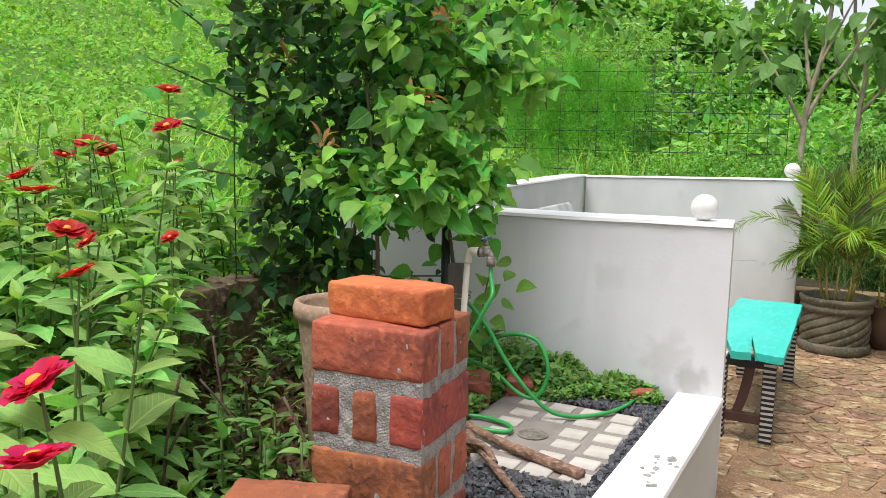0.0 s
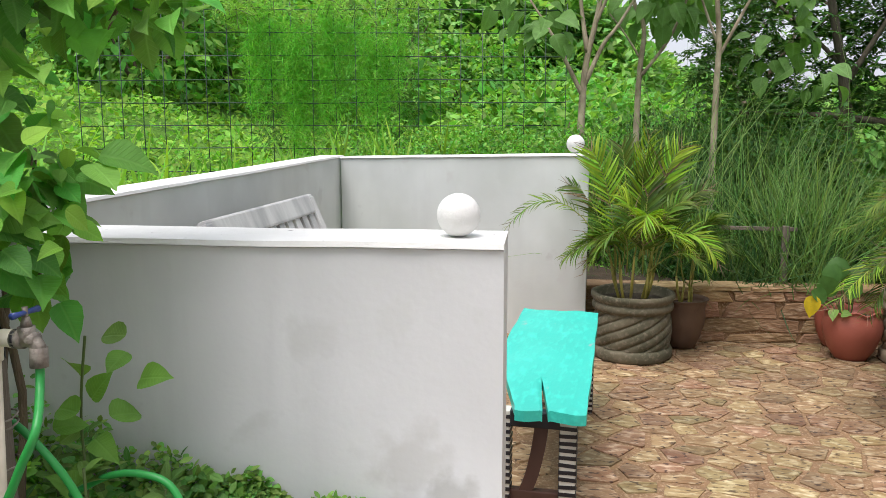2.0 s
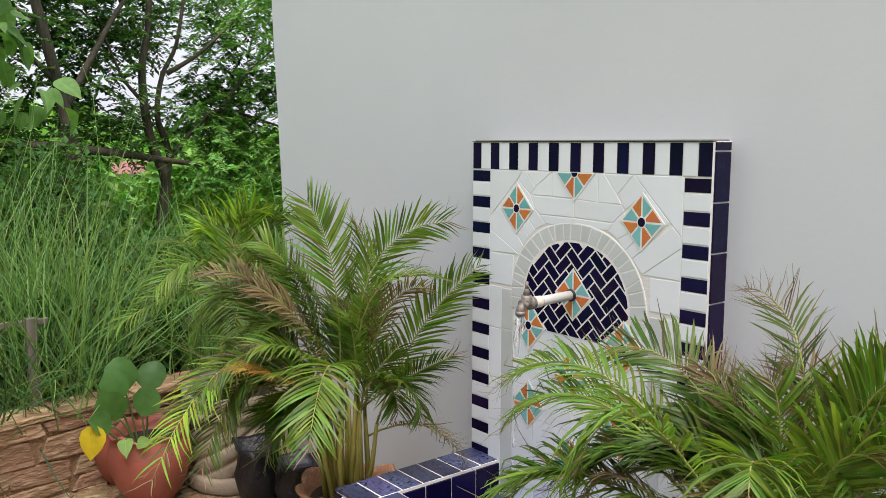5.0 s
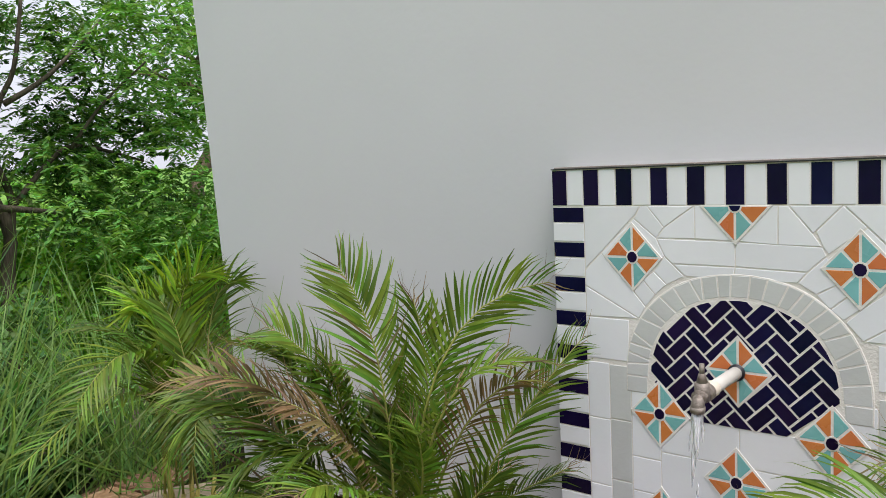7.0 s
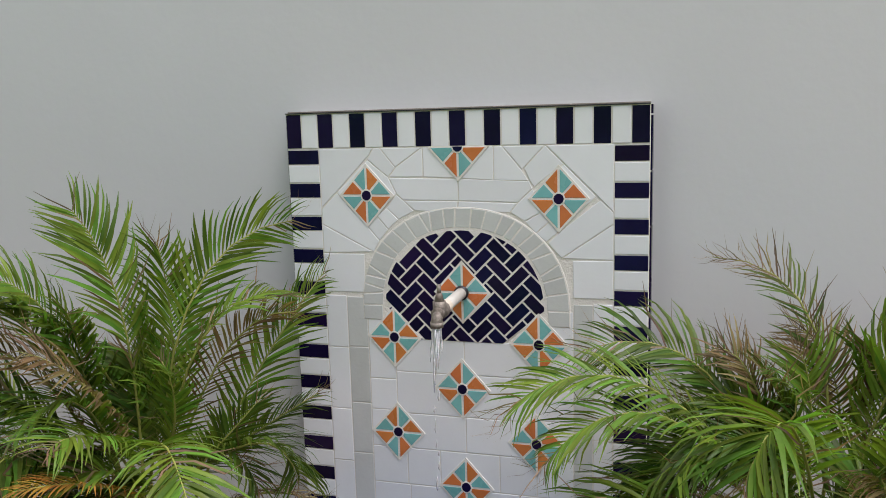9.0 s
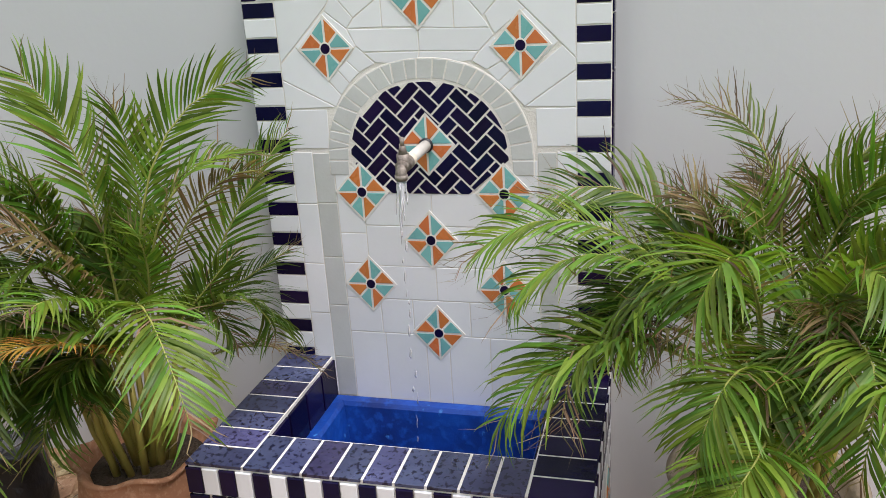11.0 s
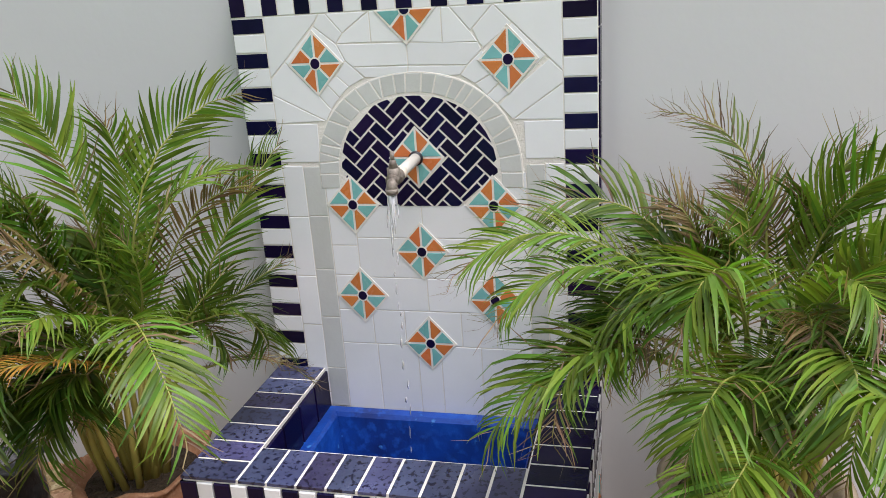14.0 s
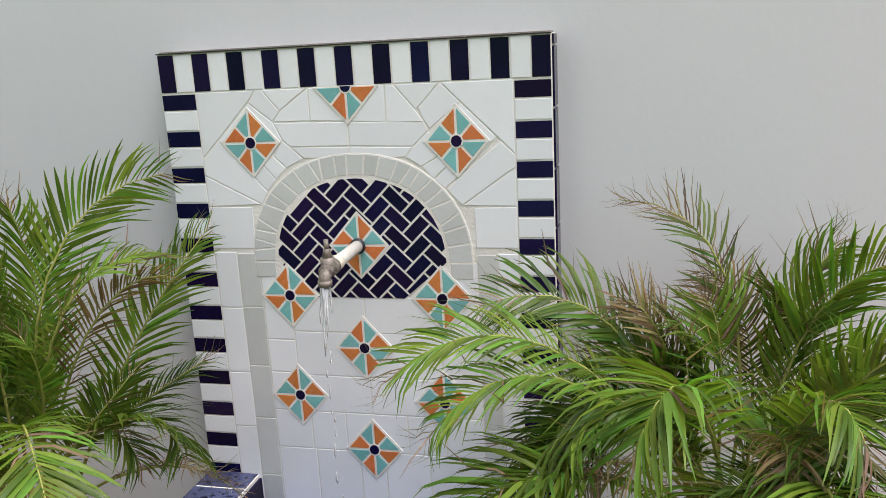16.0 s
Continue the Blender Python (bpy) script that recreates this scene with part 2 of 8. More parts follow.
GROUT = material("cream_grout", (0.76, 0.735, 0.68), 0.9, dark=(0.62, 0.59, 0.53), scale=30, amount=0.5, fine=200, bump=0.4)
T_WHITE = material("white_glazed_tile", (0.785, 0.80, 0.815), 0.22, dark=(0.70, 0.715, 0.725), scale=7, amount=0.5, bump=0.05, vary=0.035)
T_NAVY = material("navy_glazed_tile", (0.006, 0.0035, 0.026), 0.2, dark=(0.009, 0.006, 0.040), scale=20, amount=0.6, bump=0.06, vary=0.3)
T_NAVY.node_tree.nodes["Principled BSDF"].inputs["Specular IOR Level"].default_value = 0.16
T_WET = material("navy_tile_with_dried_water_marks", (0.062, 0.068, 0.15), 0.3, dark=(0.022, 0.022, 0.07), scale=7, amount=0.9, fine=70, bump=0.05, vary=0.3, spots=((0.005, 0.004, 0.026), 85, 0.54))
T_ORANGE = material("orange_glazed_tile", (0.62, 0.20, 0.055), 0.25, dark=(0.52, 0.15, 0.04), scale=25, amount=0.6, bump=0.06, vary=0.1)
T_TEAL = material("aqua_glazed_tile", (0.19, 0.46, 0.45), 0.25, dark=(0.14, 0.38, 0.37), scale=25, amount=0.6, bump=0.06, vary=0.1)
T_GREY = material("pale_grey_tile", (0.56, 0.575, 0.555), 0.5, dark=(0.50, 0.51, 0.49), scale=15, amount=0.6, bump=0.1, vary=0.06)
TUB = material("bright_blue_tub_paint", (0.006, 0.055, 0.33), 0.4, dark=(0.005, 0.025, 0.16), scale=11, amount=1.0, fine=38, bump=0.35, light=(0.012, 0.085, 0.42), spots=((0.05, 0.20, 0.55), 30, 0.66))
TERRACOTTA = material("terracotta", (0.42, 0.20, 0.10), 0.85, dark=(0.27, 0.13, 0.07), scale=7, amount=0.8, fine=80, bump=0.4, light=(0.48, 0.27, 0.16))
OLDCLAY = material("weathered_pale_clay", (0.33, 0.215, 0.135), 0.9, dark=(0.17, 0.12, 0.08), scale=6, amount=0.9, fine=70, bump=0.4, light=(0.42, 0.31, 0.22))
REDPOT = material("brick_red_clay_pot", (0.36, 0.10, 0.065), 0.55, dark=(0.25, 0.07, 0.045), scale=5, amount=0.8, fine=60, bump=0.3)
MOSSPOT = material("mossy_cement_pot", (0.135, 0.115, 0.072), 0.9, dark=(0.05, 0.052, 0.028), scale=5, amount=0.95, fine=50, bump=0.4, light=(0.17, 0.145, 0.10), bump_dist=0.006)
PALEPOT = material("pale_cement_pot", (0.36, 0.29, 0.20), 0.9, dark=(0.25, 0.20, 0.14), scale=6, amount=0.7, fine=70, bump=0.6)
BROWNPOT = material("dark_brown_clay_pot", (0.13, 0.075, 0.045), 0.7, scale=7, amount=0.7, fine=60, bump=0.4)
BLACKBAG = material("black_plastic_bag", (0.012, 0.012, 0.014), 0.5, scale=9, amount=0.3, fine=40, bump=0.6, bump_dist=0.01)
BLUEBAG = material("faded_blue_plastic", (0.16, 0.25, 0.36), 0.5, scale=14, amount=0.6, bump=0.5)
WATER = bpy.data.materials.new("running_water")
WATER.use_nodes = True
_w = WATER.node_tree.nodes["Principled BSDF"]
_w.inputs["Base Color"].default_value, _w.inputs["Roughness"].default_value = (0.97, 0.98, 1, 1), 0.12
_w.inputs["Transmission Weight"].default_value, _w.inputs["IOR"].default_value = 0.72, 1.33
BARK = material("grey_brown_bark", (0.16, 0.115, 0.075), 0.95, dark=(0.075, 0.055, 0.035), scale=9, amount=0.85, fine=50, bump=1.0, stretch=(1, 1, 0.25), bump_dist=0.02)
DARKBARK = material("dark_olive_bark", (0.085, 0.07, 0.045), 0.95, dark=(0.045, 0.04, 0.025), scale=9, amount=0.85, fine=50, bump=1.0, stretch=(1, 1, 0.25), bump_dist=0.02)
DRYWOOD = material("peeling_reddish_wood", (0.24, 0.135, 0.085), 0.9, dark=(0.10, 0.055, 0.035), scale=24, amount=0.9, fine=90, bump=1.0, light=(0.33, 0.23, 0.16), stretch=(0.5, 1, 1), bump_dist=0.01)
PALEBARK = material("pale_smooth_bark", (0.44, 0.37, 0.26), 0.9, dark=(0.17, 0.13, 0.085), scale=14, amount=0.9, fine=70, bump=0.9, stretch=(1, 1, 0.5), bump_dist=0.01)
STEM = material("green_stem", (0.10, 0.15, 0.035), 0.6, bump=0.0)
CANE = material("yellow_green_palm_cane", (0.40, 0.33, 0.07), 0.5, dark=(0.20, 0.20, 0.04), scale=10, amount=0.7, bump=0.1)
RIB = material("green_palm_midrib", (0.30, 0.31, 0.065), 0.55, dark=(0.18, 0.21, 0.045), scale=20, amount=0.6, fine=90, bump=0.05)
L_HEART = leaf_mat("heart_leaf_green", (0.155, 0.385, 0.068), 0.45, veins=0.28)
# darker copy of the heart leaf for the shrub's shaded parts
L_HEARTSHADE = leaf_mat("shaded_heart_leaf", (0.050, 0.128, 0.034), 0.6, veins=0.28)
L_HEART_NEW = leaf_mat("fresh_heart_leaf", (0.24, 0.48, 0.06), 0.25, veins=0.28)
L_RUST = leaf_mat("rusty_young_leaf", (0.36, 0.17, 0.07), 0.25)
L_ZINNIA = leaf_mat("zinnia_leaf_green", (0.255, 0.46, 0.11), 0.5, veins=0.5)
L_WEED = leaf_mat("weed_leaf_green", (0.165, 0.33, 0.08), 0.5, veins=0.5)
L_HILL = leaf_mat("bright_meadow_leaf", (0.225, 0.45, 0.050), 0.4, 0.6)
L_BUSH = leaf_mat("bush_leaf_green", (0.19, 0.42, 0.07), 0.45)
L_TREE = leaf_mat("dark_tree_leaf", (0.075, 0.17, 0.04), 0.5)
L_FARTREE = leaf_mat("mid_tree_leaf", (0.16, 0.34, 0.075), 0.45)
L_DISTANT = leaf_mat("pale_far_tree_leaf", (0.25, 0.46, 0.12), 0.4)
L_FERN = leaf_mat("feathery_bright_green", (0.215, 0.56, 0.06), 0.35)
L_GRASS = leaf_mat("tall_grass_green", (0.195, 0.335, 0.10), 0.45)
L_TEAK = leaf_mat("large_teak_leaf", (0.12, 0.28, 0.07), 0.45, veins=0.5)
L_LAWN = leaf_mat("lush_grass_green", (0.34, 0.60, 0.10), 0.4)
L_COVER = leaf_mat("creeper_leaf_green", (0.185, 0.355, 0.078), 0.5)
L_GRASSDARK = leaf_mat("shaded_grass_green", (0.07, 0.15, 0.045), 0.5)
L_LITTER = leaf_mat("dry_fallen_leaf", (0.15, 0.095, 0.05), 0.5, 0.7)
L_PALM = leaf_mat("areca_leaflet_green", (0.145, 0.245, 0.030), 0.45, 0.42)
L_PALMSHADE = leaf_mat("areca_leaflet_shaded", (0.092, 0.158, 0.022), 0.45, 0.42)
L_PALMYEL = leaf_mat("areca_leaflet_lime", (0.255, 0.42, 0.030), 0.45, 0.48)
L_PALMTAN = leaf_mat("areca_leaflet_tan", (0.24, 0.175, 0.080), 0.45, 0.45)
L_PALMORANGE = leaf_mat("areca_leaflet_orange", (0.42, 0.23, 0.045), 0.35, 0.45)
L_PALMDRY = leaf_mat("areca_leaflet_dry", (0.21, 0.155, 0.092), 0.6, 0.6)
L_BIGROUND = leaf_mat("round_succulent_leaf", (0.075, 0.20, 0.045), 0.3, 0.4)
L_YELLOW = leaf_mat("yellow_leaf", (0.62, 0.48, 0.015), 0.1)
PETAL = leaf_mat("crimson_petal", (0.60, 0.012, 0.085), 0.15)
PETAL_RED = leaf_mat("scarlet_petal", (0.50, 0.018, 0.015), 0.15)
PETAL_EYE = material("orange_flower_eye", (0.75, 0.28, 0.01), 0.7, bump=0.4)
ROOFRED = material("red_roof", (0.30, 0.13, 0.10), 0.8)


# ---- mesh helpers ----
def solid(name, verts, faces, mat, parent=None, label="", smooth=False):
    me = bpy.data.meshes.new(name)
    me.from_pydata([tuple(v) for v in verts], [], [tuple(f) for f in faces])
    me.materials.append(mat)
    if smooth:
        me.polygons.foreach_set("use_smooth", [True] * len(me.polygons))
    me.update()
    ob = new(name, me)
    if parent:
        ob.parent = parent
    if label:
        tagged(ob, label)
    return ob


def part(name, bm, mat, parent=None, label="", smooth=False):
    bmesh.ops.recalc_face_normals(bm, faces=bm.faces)
    me = bpy.data.meshes.new(name)
    bm.to_mesh(me)
    bm.free()
    me.materials.append(mat)
    if smooth:
        me.polygons.foreach_set("use_smooth", [True] * len(me.polygons))
    ob = new(name, me)
    if parent:
        ob.parent = parent
    if label:
        tagged(ob, label)
    return ob


def empty(name, x=0, y=0, z=0, rz=0):
    ob = new(name)
    ob.matrix_world = pose(x, y, z, 0, 0, rz)
    ob.empty_display_size = 0.05
    return ob


def box_bm(x0, y0, z0, x1, y1, z1, bevel=0.0, seg=2, bm=None):
    bm = bm or bmesh.new()
    got = bmesh.ops.create_cube(bm, size=1.0)
    for v in got["verts"]:
        v.co = Vector((x0 + (v.co.x + 0.5) * (x1 - x0), y0 + (v.co.y + 0.5) * (y1 - y0), z0 + (v.co.z + 0.5) * (z1 - z0)))
    if bevel:
        es = list({e for v in got["verts"] for e in v.link_edges})
        bmesh.ops.bevel(bm, geom=es, offset=bevel, segments=seg, affect='EDGES', profile=0.6)
    return bm


def lathe_bm(profile, n=36, twist=0.0, flute=None, bm=None):
    """A turned shape from (radius, height) pairs. flute: (first, last, count, depth, turns) for slanted grooves between two rows."""
    bm = bm or bmesh.new()
    rings = []
    for k, (r, z) in enumerate(profile):
        ring = []
        for i in range(n):
            a = 2 * math.pi * i / n
            rr = r
            if flute and flute[0] <= k <= flute[1]:
                s = (k - flute[0]) / (flute[1] - flute[0])
                ph = flute[2] * (a + flute[4] * 2 * math.pi * s)
                rr = r - flute[3] * ((0.5 + 0.5 * math.cos(ph)) ** 9 + 0.25 * (0.5 + 0.5 * math.cos(ph)))
            ring.append(bm.verts.new((rr * math.cos(a), rr * math.sin(a), z)))
        rings.append(ring)
    for a, b in zip(rings, rings[1:]):
        for i in range(n):
            bm.faces.new((a[i], a[(i + 1) % n], b[(i + 1) % n], b[i]))
    bm.faces.new(rings[0][::-1])
    bm.faces.new(rings[-1])
    return bm


def tube_arrays(points, radii, n=6):
    """Vertices and faces of a tube along points."""
    P = [Vector(p) for p in points]
    vs, fs = [], []
    up = Vector((0.13, 0.21, 0.97))
    for i, p in enumerate(P):
        d = (P[min(i + 1, len(P) - 1)] - P[max(i - 1, 0)]).normalized()
        s = d.cross(up)
        if s.length < 0.05:
            s = d.cross(Vector((1, 0, 0)))
        s.normalize()
        u = s.cross(d)
        r = radii[i] if hasattr(radii, "__len__") else radii
        for k in range(n):
            a = 2 * math.pi * k / n
            vs.append(p + s * (r * math.cos(a)) + u * (r * math.sin(a)))
    for i in range(len(P) - 1):
        for k in range(n):
            fs.append((i * n + k, i * n + (k + 1) % n, (i + 1) * n + (k + 1) % n, (i + 1) * n + k))
    fs.append(tuple(range(n))[::-1])
    fs.append(tuple((len(P) - 1) * n + k for k in range(n)))
    return vs, fs


def tubes(name, runs, mat, parent=None, n=6, label=""):
    """Several tubes in one mesh; runs: (points, radii)."""
    V, F = [], []
    for pts, rad in runs:
        v, f = tube_arrays(pts, rad, n)
        o = len(V)
        V += v
        F += [tuple(i + o for i in q) for q in f]
    return solid(name, V, F, mat, parent, label, smooth=True)


def smooth_path(points, steps=8):
    """A Catmull-Rom run through points."""
    P = [Vector(p) for p in points]
    out = []
    for i in range(len(P) - 1):
        a, b, c, d = P[max(i - 1, 0)], P[i], P[i + 1], P[min(i + 2, len(P) - 1)]
        for k in range(steps):
            t = k / steps
            out.append(0.5 * ((2 * b) + (c - a) * t + (2 * a - 5 * b + 4 * c - d) * t * t + (3 * b - a - 3 * c + d) * t ** 3))
    return out + [P[-1]]


# leaf shapes: along +y, face up +z, length 1; rows of (y, half width, drop at the middle, drop at the edge)
def leaf_shape(rows):
    v, f = [], []
    for y, w, zm, ze in rows:
        v += [(-w, y, ze), (0, y, zm), (w, y, ze)]
    for i in range(len(rows) - 1):
        a = 3 * i
        f += [(a, a + 1, a + 4, a + 3), (a + 1, a + 2, a + 5, a + 4)]
    return np.array(v, float), np.array(f, int)


HEART = leaf_shape([(-0.07, 0.08, 0.0, 0.02), (0.0, 0.25, 0, 0.06), (0.13, 0.37, -0.01, 0.11), (0.33, 0.40, -0.03, 0.11), (0.56, 0.33, -0.08, 0.03), (0.76, 0.20, -0.15, -0.08), (0.89, 0.08, -0.21, -0.18), (1.0, 0.004, -0.28, -0.28)])
LANCE = leaf_shape([(0, 0.03, 0, 0), (0.3, 0.17, 0.02, 0.07), (0.65, 0.14, -0.02, 0.02), (1.0, 0.004, -0.14, -0.14)])
SMALL = leaf_shape([(0, 0.02, 0, 0), (0.22, 0.20, 0.0, 0.035), (0.52, 0.26, 0.0, 0.05), (0.80, 0.16, -0.035, 0.0), (1.0, 0.01, -0.08, -0.08)])
BLADE = leaf_shape([(0, 0.012, 0, 0), (0.35, 0.012, 0.02, 0.024), (0.7, 0.009, -0.06, -0.058), (1.0, 0.001, -0.22, -0.22)])
NEEDLE = (np.array([(-0.03, 0, 0), (0.03, 0, 0), (0, 1, -0.1)], float), np.array([(0, 1, 2)], int))
FLAKE = (np.array([(0, 0, 0), (-0.30, 0.45, 0.06), (0, 1, -0.07), (0.30, 0.45, 0.06)], float), np.array([(0, 3, 2), (0, 2, 1)], int))
LEAFLET = leaf_shape([(0, 0.009, 0, 0), (0.22, 0.0235, 0.014, 0.021), (0.52, 0.022, -0.012, -0.005), (0.78, 0.014, -0.10, -0.096), (0.98, 0.002, -0.26, -0.26)])
CURL = leaf_shape([(0, 0.010, 0, 0), (0.25, 0.013, 0.03, 0.035), (0.6, 0.009, -0.06, -0.055), (1.0, 0.002, 0.16, 0.16)])
ROUND = leaf_shape([(0, 0.1, 0, 0), (0.2, 0.38, 0.0, 0.06), (0.5, 0.48, 0.0, 0.09), (0.8, 0.36, -0.03, 0.05), (1.0, 0.08, -0.08, -0.05)])


def leaf_arrays(shape, pos, way, up, size, wide=None):
    """All leaves of one shape: base points, growing directions, upward hints, lengths."""
    V, F = shape
    pos, way, up = (np.asarray(a, float).reshape(-1, 3) for a in (pos, way, up))
    y = way / np.linalg.norm(way, axis=1, keepdims=True)
    x = np.cross(y, up)
    x /= np.linalg.norm(x, axis=1, keepdims=True) + 1e-9
    z = np.cross(x, y)
    size = np.asarray(size, float).reshape(-1, 1, 1)
    curl = 0.4 + 1.3 * np.modf(np.abs(np.sin(pos @ np.array([12.9, 78.2, 37.7])) * 437.5))[0].reshape(-1, 1, 1)      # no two leaves bend alike
    wide = size if wide is None else np.asarray(wide, float).reshape(-1, 1, 1)
    W = pos[:, None, :] + V[None, :, 0:1] * wide * x[:, None, :] + V[None, :, 1:2] * size * y[:, None, :] + V[None, :, 2:3] * size * curl * z[:, None, :]
    n = len(pos)
    faces = (F[None] + (np.arange(n) * len(V))[:, None, None]).reshape(-1, F.shape[1])
    half = np.abs(V[:, 0])
    lay = np.stack([half / max(half.max(), 1e-6), V[:, 1]], 1)
    return W.reshape(-1, 3), faces, np.tile(lay, (n, 1))


def leaf_mesh(name, blocks, mat, parent=None, label=""):
    """One mesh of many leaves; blocks: results of leaf_arrays of one face size."""
    Vs, Fs, Ls, o = [], [], [], 0
    for v, f, lay in blocks:
        Vs.append(v)
        Fs.append(f + o)
        Ls.append(lay)
        o += len(v)
    V, F, L = np.concatenate(Vs), np.concatenate(Fs), np.concatenate(Ls)
    me = bpy.data.meshes.new(name)
    me.vertices.add(len(V))
    me.vertices.foreach_set("co", V.ravel())
    k = F.shape[1]
    me.loops.add(F.size)
    me.loops.foreach_set("vertex_index", F.ravel())
    me.polygons.add(len(F))
    me.polygons.foreach_set("loop_start", np.arange(len(F)) * k)
    me.polygons.foreach_set("loop_total", np.full(len(F), k))
    me.polygons.foreach_set("use_smooth", np.ones(len(F), bool))
    me.update(calc_edges=True)
    me.attributes.new("blade", 'FLOAT2', 'POINT').data.foreach_set("vector", L.ravel())
    me.materials.append(mat)
    ob = new(name, me)
    if parent:
        ob.parent = parent
    if parent and name in STUFF:
        tagged(ob, label, kind="stuff")
    elif label:
        tagged(ob, label)
    return ob


STUFF = ("withered_tip", "spray", "young_leaves", "leaf_cluster", "sprig", "crown", "foliage", "shoot_leaves", "rusty_shoot", "leaves", "drape")


def rand_dirs(n, rng, flat=0.0, lift=0.0):
    d = rng.normal(size=(n, 3))
    d[:, 2] = d[:, 2] * (1 - flat) + lift
    return d / (np.linalg.norm(d, axis=1, keepdims=True) + 1e-9)


# ---- the setting ----
def land(x, y):
    """Height of the open ground: level round the yard, then a hill that is steep to the north-west and gentle to the north."""
    s = -0.95 * x + 0.30 * y
    r = 0.30 * x + 0.95 * y
    hill = 0.30 * max(0.0, s - 5.0) * (1.0 if s < 40 else 40 / s) + 0.02 * max(0.0, r - 8.0)
    dip = min(3.0, 0.11 * max(0.0, 0.45 * x + 0.9 * y - 12.0)) * min(1.0, max(0.0, (x + 2.0) / 6.0))
    return -dip - 0.06 + 0.35 * min(1.0, max(0.0, (s - 3.9) / 1.5)) + min(hill, 11.0) + 0.08 * math.sin(x * 0.9) * math.cos(y * 0.7) * min(1.0, max(0.0, (s - 4) / 4))


def build_ground():
    xs = sorted(set([-400, -250, -150, -90, -60] + [-45 + 1.5 * i for i in range(60)] + [60, 90, 150, 250, 400]))
    ys = sorted(set([-400, -200, -100, -50, -25] + [-14 + 1.5 * i for i in range(50)] + [75, 100, 150, 250, 400]))
    V = [(x, y, land(x, y)) for y in ys for x in xs]
    n = len(xs)
    F = [(j * n + i, j * n + i + 1, (j + 1) * n + i + 1, (j + 1) * n + i) for j in range(len(ys) - 1) for i in range(n - 1)]
    tagged(solid("ground", V, F, GRASSLAND, smooth=True), "grassy green ground rising to an overgrown hillside", "ground", kind="structure")


build_ground()


def wall_strip(name, a, b, thick, z0, za, zb, mat, label, cap=0.0, skew=0.0):
    """An upright wall from a to b, its thickness to the left of that line; the top runs from za to zb, with small waves of hand-laid plaster. skew: how far the back edge stops short at b."""
    a, b = Vector((*a, 0)), Vector((*b, 0))
    d = (b - a)
    nrm = Vector((-d.y, d.x, 0)).normalized() * thick
    n = 24
    short = d.normalized() * -skew
    V, F = [], []
    for i in range(n + 1):
        p = a + d * (i / n)
        top = za + (zb - za) * i / n + 0.004 * noise.noise((p.x * 3, p.y * 3, 1.0))
        w = nrm * (0.012 * noise.noise((p.x * 2.2, p.y * 2.2, 5.0)) / thick * 0.2)
        e = nrm.normalized() * 0.008
        r = p + nrm + (short if i == n else Vector())
        V += [p + w + Vector((0, 0, z0)), p + w + Vector((0, 0, top - 0.008)), p + w + e + Vector((0, 0, top)),
              r - e + Vector((0, 0, top)), r + Vector((0, 0, top - 0.008)), r + Vector((0, 0, z0))]
    for i in range(n):
        o = 6 * i
        for k in range(5):
            F.append((o + k, o + k + 6, o + k + 7, o + k + 1))
    F += [(0, 1, 2, 3, 4, 5), tuple(6 * n + k for k in (5, 4, 3, 2, 1, 0))]
    ob = solid(name, V, F, mat)
    if cap:
        bm = bmesh.new()
        rows = []
        for i in range(n + 1):
            p = a + d * (i / n)
            top = za + (zb - za) * i / n + 0.004 * noise.noise((p.x * 3, p.y * 3, 1.0))
            e = nrm.normalized() * (0.010 + 0.003 * noise.noise((p.x * 9, p.y * 9, 3)))
            r = p + nrm + (short if i == n else Vector())
            row = [p - e, p - e * 0.6 + Vector((0, 0, cap)), r + e * 0.6 + Vector((0, 0, cap)), r + e]
            rows.append([bm.verts.new(q + Vector((0, 0, top - 0.004))) for q in row])
        for r, s in zip(rows, rows[1:]):
            for k in range(3):
                bm.faces.new((r[k], s[k], s[k + 1], r[k + 1]))
            bm.faces.new((r[3], s[3], s[0], r[0]))
        bm.faces.new(rows[0])
        bm.faces.new(rows[-1][::-1])
        part("coping", bm, COPING, ob, "whitewashed coping with flaked spots")
    return tagged(ob, label, "wall", kind="structure")


NEAR_L, NEAR_R = (-1.95, 1.77), (-0.405, 1.938)
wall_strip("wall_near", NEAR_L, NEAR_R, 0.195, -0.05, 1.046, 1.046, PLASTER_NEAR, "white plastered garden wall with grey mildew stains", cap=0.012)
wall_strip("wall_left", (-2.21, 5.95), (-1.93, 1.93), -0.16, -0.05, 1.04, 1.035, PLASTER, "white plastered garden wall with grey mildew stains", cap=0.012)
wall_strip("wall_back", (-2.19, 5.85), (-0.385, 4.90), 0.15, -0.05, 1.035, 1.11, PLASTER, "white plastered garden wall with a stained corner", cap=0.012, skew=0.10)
wall_strip("wall_low", (-0.403, -1.6), (-0.405, 1.935), 0.15, -0.05, 0.412, 0.412, PLASTER, "low white plastered wall along the paving, paint flaking", cap=0.012)


def build_house():
    """The white house wall with the fountain; its north corner leans out a little towards the top."""
    y0, H = -6.0, 3.6
    V = [(1.722, y0, -0.1), (1.722, 5.10, -0.1), (1.722, 5.355, H), (1.722, y0, H), (4.8, y0, -0.1), (4.8, 5.10, -0.1), (4.8, 5.355, H), (4.8, y0, H)]
    F = [(0, 3, 2, 1), (4, 5, 6, 7), (1, 2, 6, 5), (0, 4, 7, 3), (3, 7, 6, 2), (0, 1, 5, 4)]
    ob = solid("wall_house", V, F, HOUSE_PLASTER)
    tagged(ob, "smooth white house wall, faintly uneven", "wall", kind="structure")


build_house()

